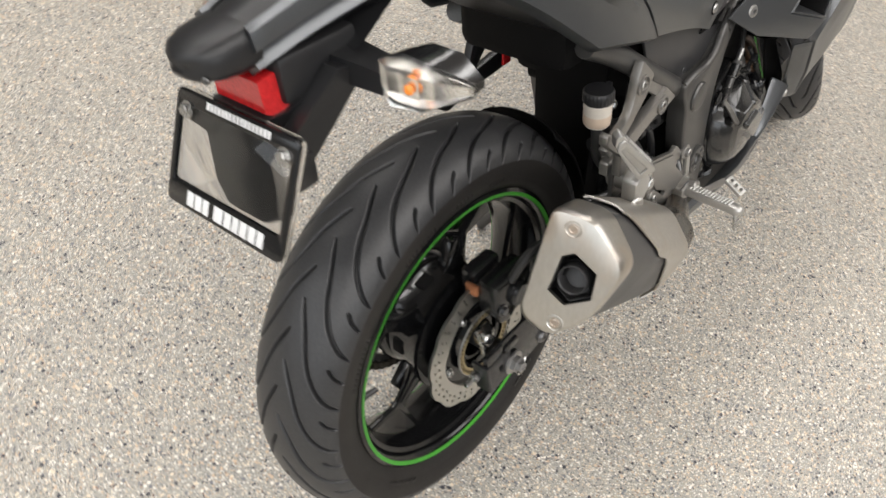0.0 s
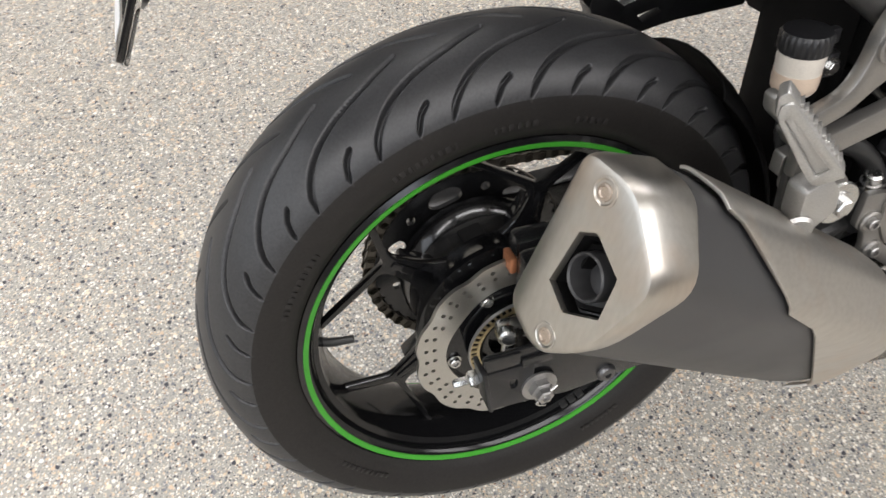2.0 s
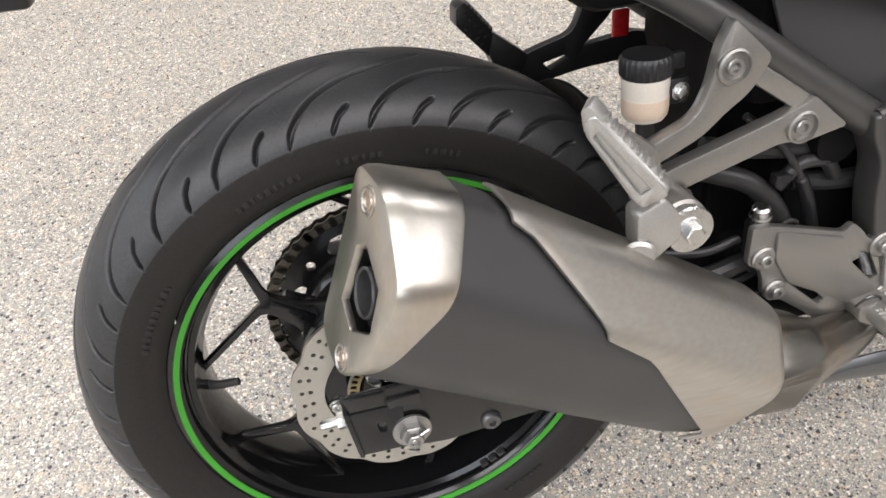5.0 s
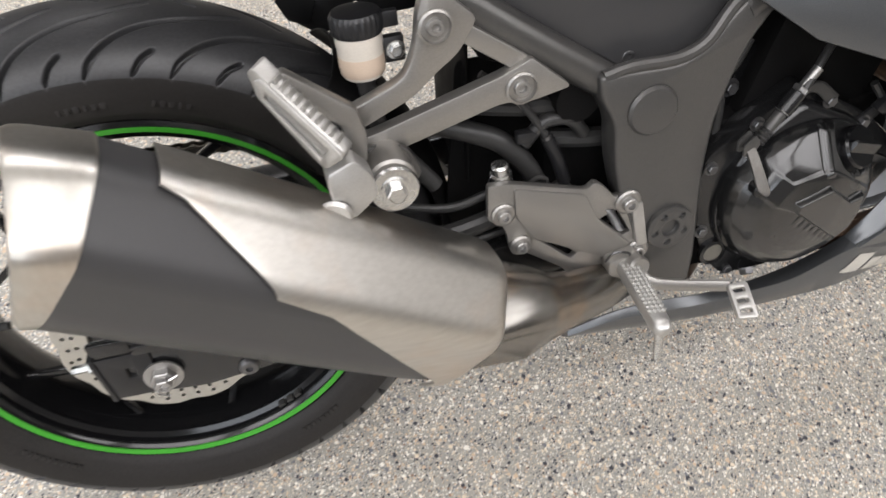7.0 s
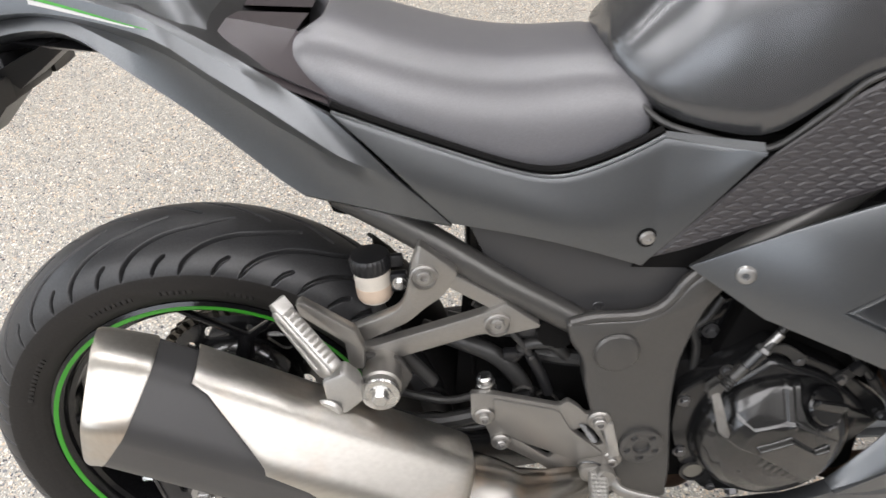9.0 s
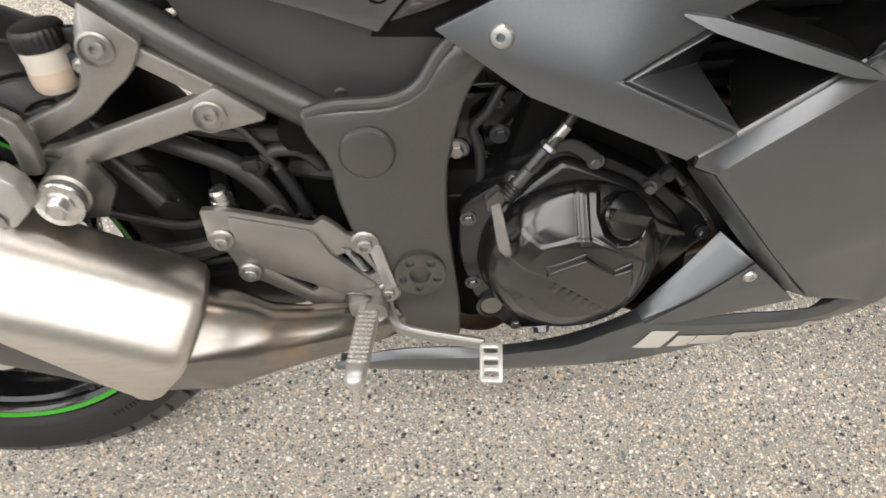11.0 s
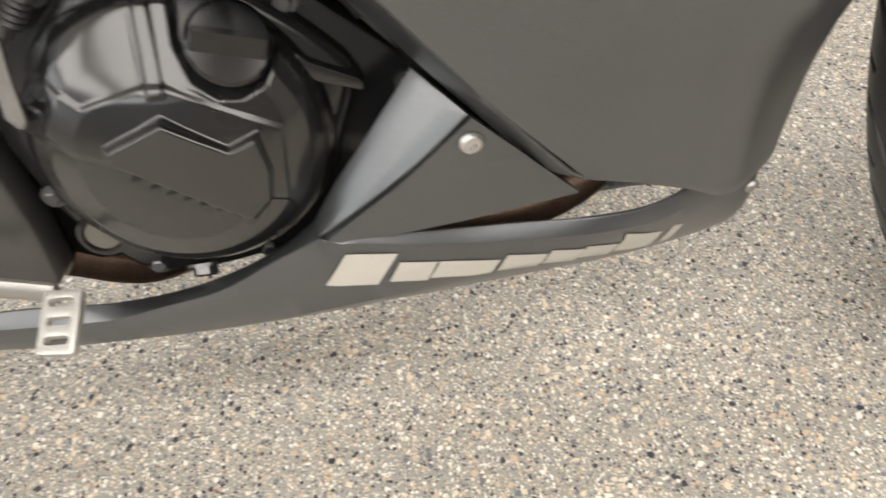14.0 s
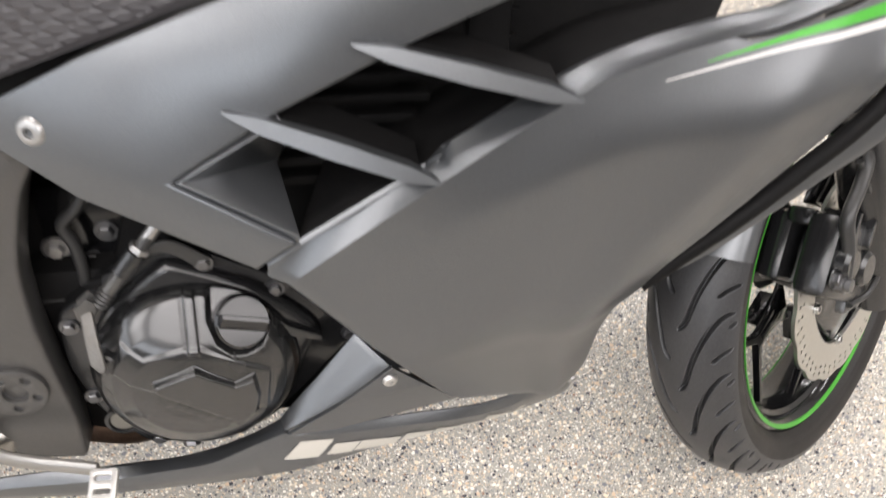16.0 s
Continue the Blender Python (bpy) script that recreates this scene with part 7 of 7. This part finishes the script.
def belly_sheet(rows, n):
    """A sheet over the rows, smooth along them, rounded where it rolls under."""
    e, c, m, b, u = [resampled(spline(r, 5), n) for r in rows]
    m = [p + Vector((0, 0.003, 0.003)) for p in m]
    b, u = [[p + Vector((0, 0.010, 0)) for p in row] for row in (b, u)]
    soft = lambda p, q, f, out: [a.lerp(d, f) + Vector((0, -out, 0)) for a, d in zip(p, q)]
    return loft([e, c, soft(c, m, 0.5, 0.0015), m, soft(m, b, 0.35, 0.003), soft(m, b, 0.72, 0.0025), b, u], False, False)


pan = join(belly_sheet(rear_rows, 30), belly_sheet(front_rows, 34))
bmesh.ops.remove_doubles(pan, verts=pan.verts, dist=0.0022)
belly = panel("belly_pan", pan, PAINT, "satin dark grey belly pan", t=0.004, bevel=0.0012, sharp=28)
BLADE = [(0.7985, -0.1640, 0.0945), (0.8120, -0.1770, 0.0850), (0.8254, -0.1880, 0.0745), (0.7790, -0.1877, 0.0355), (0.7560, -0.1640, 0.0360), (0.7322, -0.1835, 0.0015), (0.7300, -0.1680, 0.0035), (0.8560, -0.1770, 0.0400), (0.8944, -0.1540, -0.0070), (0.8560, -0.1600, -0.0080), (0.8163, -0.1675, -0.0075), (0.775, -0.1780, -0.0035)]
blade = panel("belly_blade", skin(BLADE, [(2, 7, 3), (3, 7, 10, 11), (3, 11, 5), (7, 8, 9, 10)]), PAINT, "", belly, 0.004, crease=0.0012, bevel=0.0010, sharp=18)
panel("blade_strip", patch([(0.7985, -0.1640, 0.0945), (0.7715, -0.1680, 0.0615), (0.7465, -0.1700, 0.0305), (0.7300, -0.1680, 0.0035)], [(0.8254, -0.1880, 0.0745), (0.7950, -0.1885, 0.0480), (0.7600, -0.1865, 0.0220), (0.7322, -0.1835, 0.0015)], [(0.7985, -0.1640, 0.0945), (0.8120, -0.1770, 0.0850), (0.8254, -0.1880, 0.0745)], [(0.7300, -0.1680, 0.0035), (0.7322, -0.1835, 0.0015)], 16, 3), PAINT, "", belly, 0.004, bevel=0.0008, sharp=60)
panel_screw(blade, 0.8245, 0.0575, 0.0058, blade, ALLOY, recess=False)
panel_screw(belly, 1.0515, -0.0760, 0.005, belly, recess=False)
# the maker's name: plain slanted blocks in its place
for low0, high0, low1, high1 in (
        ((0.7260, -0.0380), (0.7429, -0.0130), (0.7581, -0.0496), (0.7743, -0.0240)),
        ((0.7659, -0.0499), (0.7748, -0.0329), (0.7907, -0.0609), (0.7993, -0.0436)),
        ((0.7928, -0.0593), (0.8011, -0.0443), (0.8355, -0.0794), (0.8433, -0.0627)),
        ((0.8409, -0.0782), (0.8482, -0.0588), (0.8725, -0.0934), (0.8790, -0.0716)),
        ((0.8759, -0.0890), (0.8817, -0.0675), (0.9036, -0.1029), (0.9082, -0.0787)),
        ((0.9052, -0.0955), (0.9096, -0.0748), (0.9343, -0.1113), (0.9373, -0.0875)),
        ((0.9367, -0.1054), (0.9397, -0.0722), (0.9720, -0.1233), (0.9738, -0.0891)),
        ((0.9796, -0.1176), (0.9830, -0.0862), (0.9896, -0.1227), (0.9929, -0.0913)),
):
    decal("name_block", low0, high0, low1, high1, belly, LETTER, "pale printed block", belly, 14)

# -- fork, front caliper, mudguard --
fork_ax = Vector((-math.sin(RAKE), 0, math.cos(RAKE)))


def steered(name, bm, material, parent, label="", sharp=32):
    return part(name, moved(bm, STEERED), material, parent, label, sharp)


F = FRONT_AXLE
steered("front_fork", join(*[moved(lathe([(0.0, -0.03), (0.024, -0.03), (0.027, 0.0), (0.026, 0.26), (0.0235, 0.27), (0.0185, 0.272), (0.0185, 0.62), (0, 0.62)], 28, axis="Z"), along(Vector((F.x - 0.012, y, F.z)), fork_ax)) for y in (-0.098, 0.098)], tube([(F.x, -0.12, F.z), (F.x, 0.12, F.z)], 0.012, 14, 1, False)), ENGINE_BLACK, bike, "black telescopic front fork")
cal_m = pose(F.x - 0.128, 0, F.z + 0.066, 0, 24, 0)
pc = [moved(box_bm(-0.052, 0.052, -0.112, -0.074, -0.046, 0.044, 0.010), cal_m), moved(box_bm(-0.048, 0.046, -0.060, -0.034, -0.040, 0.040, 0.008), cal_m), moved(box_bm(-0.050, 0.050, -0.080, -0.050, 0.026, 0.046, 0.006), cal_m)]
fcal = steered("front_caliper", pc[0], ENGINE_BLACK, bike, "black two-piston front brake caliper")
steered("inner_half", pc[1], ENGINE_BLACK, fcal)
steered("bridge", pc[2], ENGINE_BLACK, fcal)
for dx in (-0.026, 0.024):
    steered("piston_boss", moved(lathe([(0.020, 0), (0.020, 0.010), (0.016, 0.014), (0, 0.014)], 24, axis="Z"), cal_m @ along((dx, -0.110, -0.004), (0, -1, 0))), ENGINE_BLACK, fcal)
    steered("rib", moved(box_bm(dx - 0.003, dx + 0.003, -0.118, -0.080, 0.020, 0.050, 0.001), cal_m), ENGINE_BLACK, fcal)
steered("caliper_bracket", join(plate(fillet([(1.300, 0.085), (1.340, 0.082), (1.378, 0.052), (1.392, 0.010), (1.360, -0.030), (1.308, -0.034), (1.318, 0.010)], 0.008), -0.100, -0.088, 0.003), moved(lathe([(0.012, 0), (0.012, 0.010), (0.009, 0.013), (0, 0.013)], 18, axis="Z"), along((1.356, -0.099, 0.034), (0, -1, 0)))), DARK_BOLT, fcal, "dull alloy caliper bracket")
for q in ((1.350, 0.062), (1.322, -0.018), (1.232, 0.044)):
    bolt(STEERED @ Vector((q[0], -0.112 if q[0] < 1.3 else -0.101, q[1])), 0.0075, fcal, STEERED.to_3x3() @ Vector((0, -1, 0)), DARK_BOLT, "hex")
steered("banjo", moved(lathe([(0.010, -0.004), (0.010, 0.008), (0.007, 0.009), (0.007, 0.014), (0, 0.015)], 14, axis="Z"), along((1.240, -0.114, 0.036), (0, -1, 0))), DARK_BOLT, fcal)
steered("brake_hose", tube([(1.244, -0.118, 0.036), (1.246, -0.118, 0.072), (1.240, -0.116, 0.108), (1.268, -0.114, 0.136), (1.282, -0.112, 0.164), (1.26, -0.105, 0.23), (1.22, -0.10, 0.32)], 0.0072, 12), HOSE, fcal, "black rubber brake hose")
steered("sensor_wire", tube([(1.270, -0.110, 0.160), (1.296, -0.112, 0.126), (1.352, -0.114, 0.078), (1.382, -0.114, 0.030), (1.345, -0.112, -0.010), (1.300, -0.108, -0.014)], 0.0035, 8), HOSE, fcal)
rows = []
for k in range(15):
    a = radians(160 - 7.5 * k)
    ring = []
    for j in range(13):
        b = radians(-100 + 200 * j / 12)
        w = 0.064 if k < 12 else 0.064 - 0.008 * (k - 11)
        rr = 0.308 - 0.034 * (1 - math.cos(b))
        ring.append((F.x + rr * math.cos(a), w * math.sin(b), F.z + rr * math.sin(a)))
    rows.append(ring)
mud = loft(rows, False, False)
bmesh.ops.recalc_face_normals(mud, faces=mud.faces)
bmesh.ops.solidify(mud, geom=mud.faces, thickness=0.003)
steered("front_mudguard", mud, PAINT, bike, "satin dark grey front mudguard", 40)

# -- far side: left passenger hanger, peg, stand --
far = part("far_hanger", flipped(plate(fillet([(0.217, 0.236), (0.272, 0.251), (0.292, 0.300), (0.300, 0.330), (0.330, 0.318), (0.319, 0.268), (0.284, 0.234), (0.349, 0.243), (0.380, 0.236), (0.384, 0.214), (0.281, 0.208), (0.216, 0.195), (0.190, 0.212)], [0.006, 0.012, 0.01, 0.003, 0.003, 0.008, 0.004, 0.004, 0.004, 0.004, 0.02, 0.008, 0.006]), -0.160, -0.146, 0.003, [fillet([(0.236, 0.2215), (0.262, 0.2275), (0.268, 0.2220), (0.245, 0.2120)], 0.0015)])), PLASTIC, bike, "black passenger footrest hanger on the stand side", 35)
part("clevis", plate(fillet([(0.176, 0.267), (0.217, 0.236), (0.205, 0.208), (0.182, 0.217), (0.171, 0.241)], 0.004), 0.141, 0.168, 0.003), PLASTIC, far)
far_peg = part("footpeg", plate(fillet([(0.146, 0.303), (0.176, 0.268), (0.171, 0.240), (0.1355, 0.279), (0.1365, 0.298)], 0.0025), 0.142, 0.170, 0.002), PLASTIC, far, "black knurled passenger footpeg")
tooth_base = Vector((0.150, 0.156, 0.2985))
tooth = part("grip_tooth", soften(plate([(0.1475, 0.2985), (0.1525, 0.3015), (0.1525, 0.2955)], 0.143, 0.169, 0.0), 0.0006, 20), FRAME_PAINT, far_peg)
for k in range(1, 7):
    share("grip_tooth", tooth, far_peg, Matrix.Translation((0.0040 * k, 0, -0.0047 * k)))
stud_one = None
for i in range(5):
    for j in range(2):
        m = Matrix.Translation((0.1465 + 0.0056 * i - 0.005 * j, 0.1422, 0.2900 - 0.0066 * i - 0.0085 * j))
        if stud_one is None:
            stud_one = part("grip_stud", moved(lathe([(0.0026, 0), (0.0020, 0.0016), (0, 0.0017)], 6, axis="Z"), along((0, 0, 0), (0, -1, 0))), PLASTIC, far_peg, "", 30, m)
        else:
            share("grip_stud", stud_one, far_peg, m)
part("far_reflector", box_bm(0.296, 0.316, 0.094, 0.100, 0.255, 0.285, 0.003), RED, bike, "small red side reflector")
part("side_stand", tube([(0.52, 0.13, -0.06), (0.46, 0.20, -0.15), (0.43, 0.262, -0.228)], 0.011, 12), FRAME_PAINT, bike, "dark side stand holding the bike")
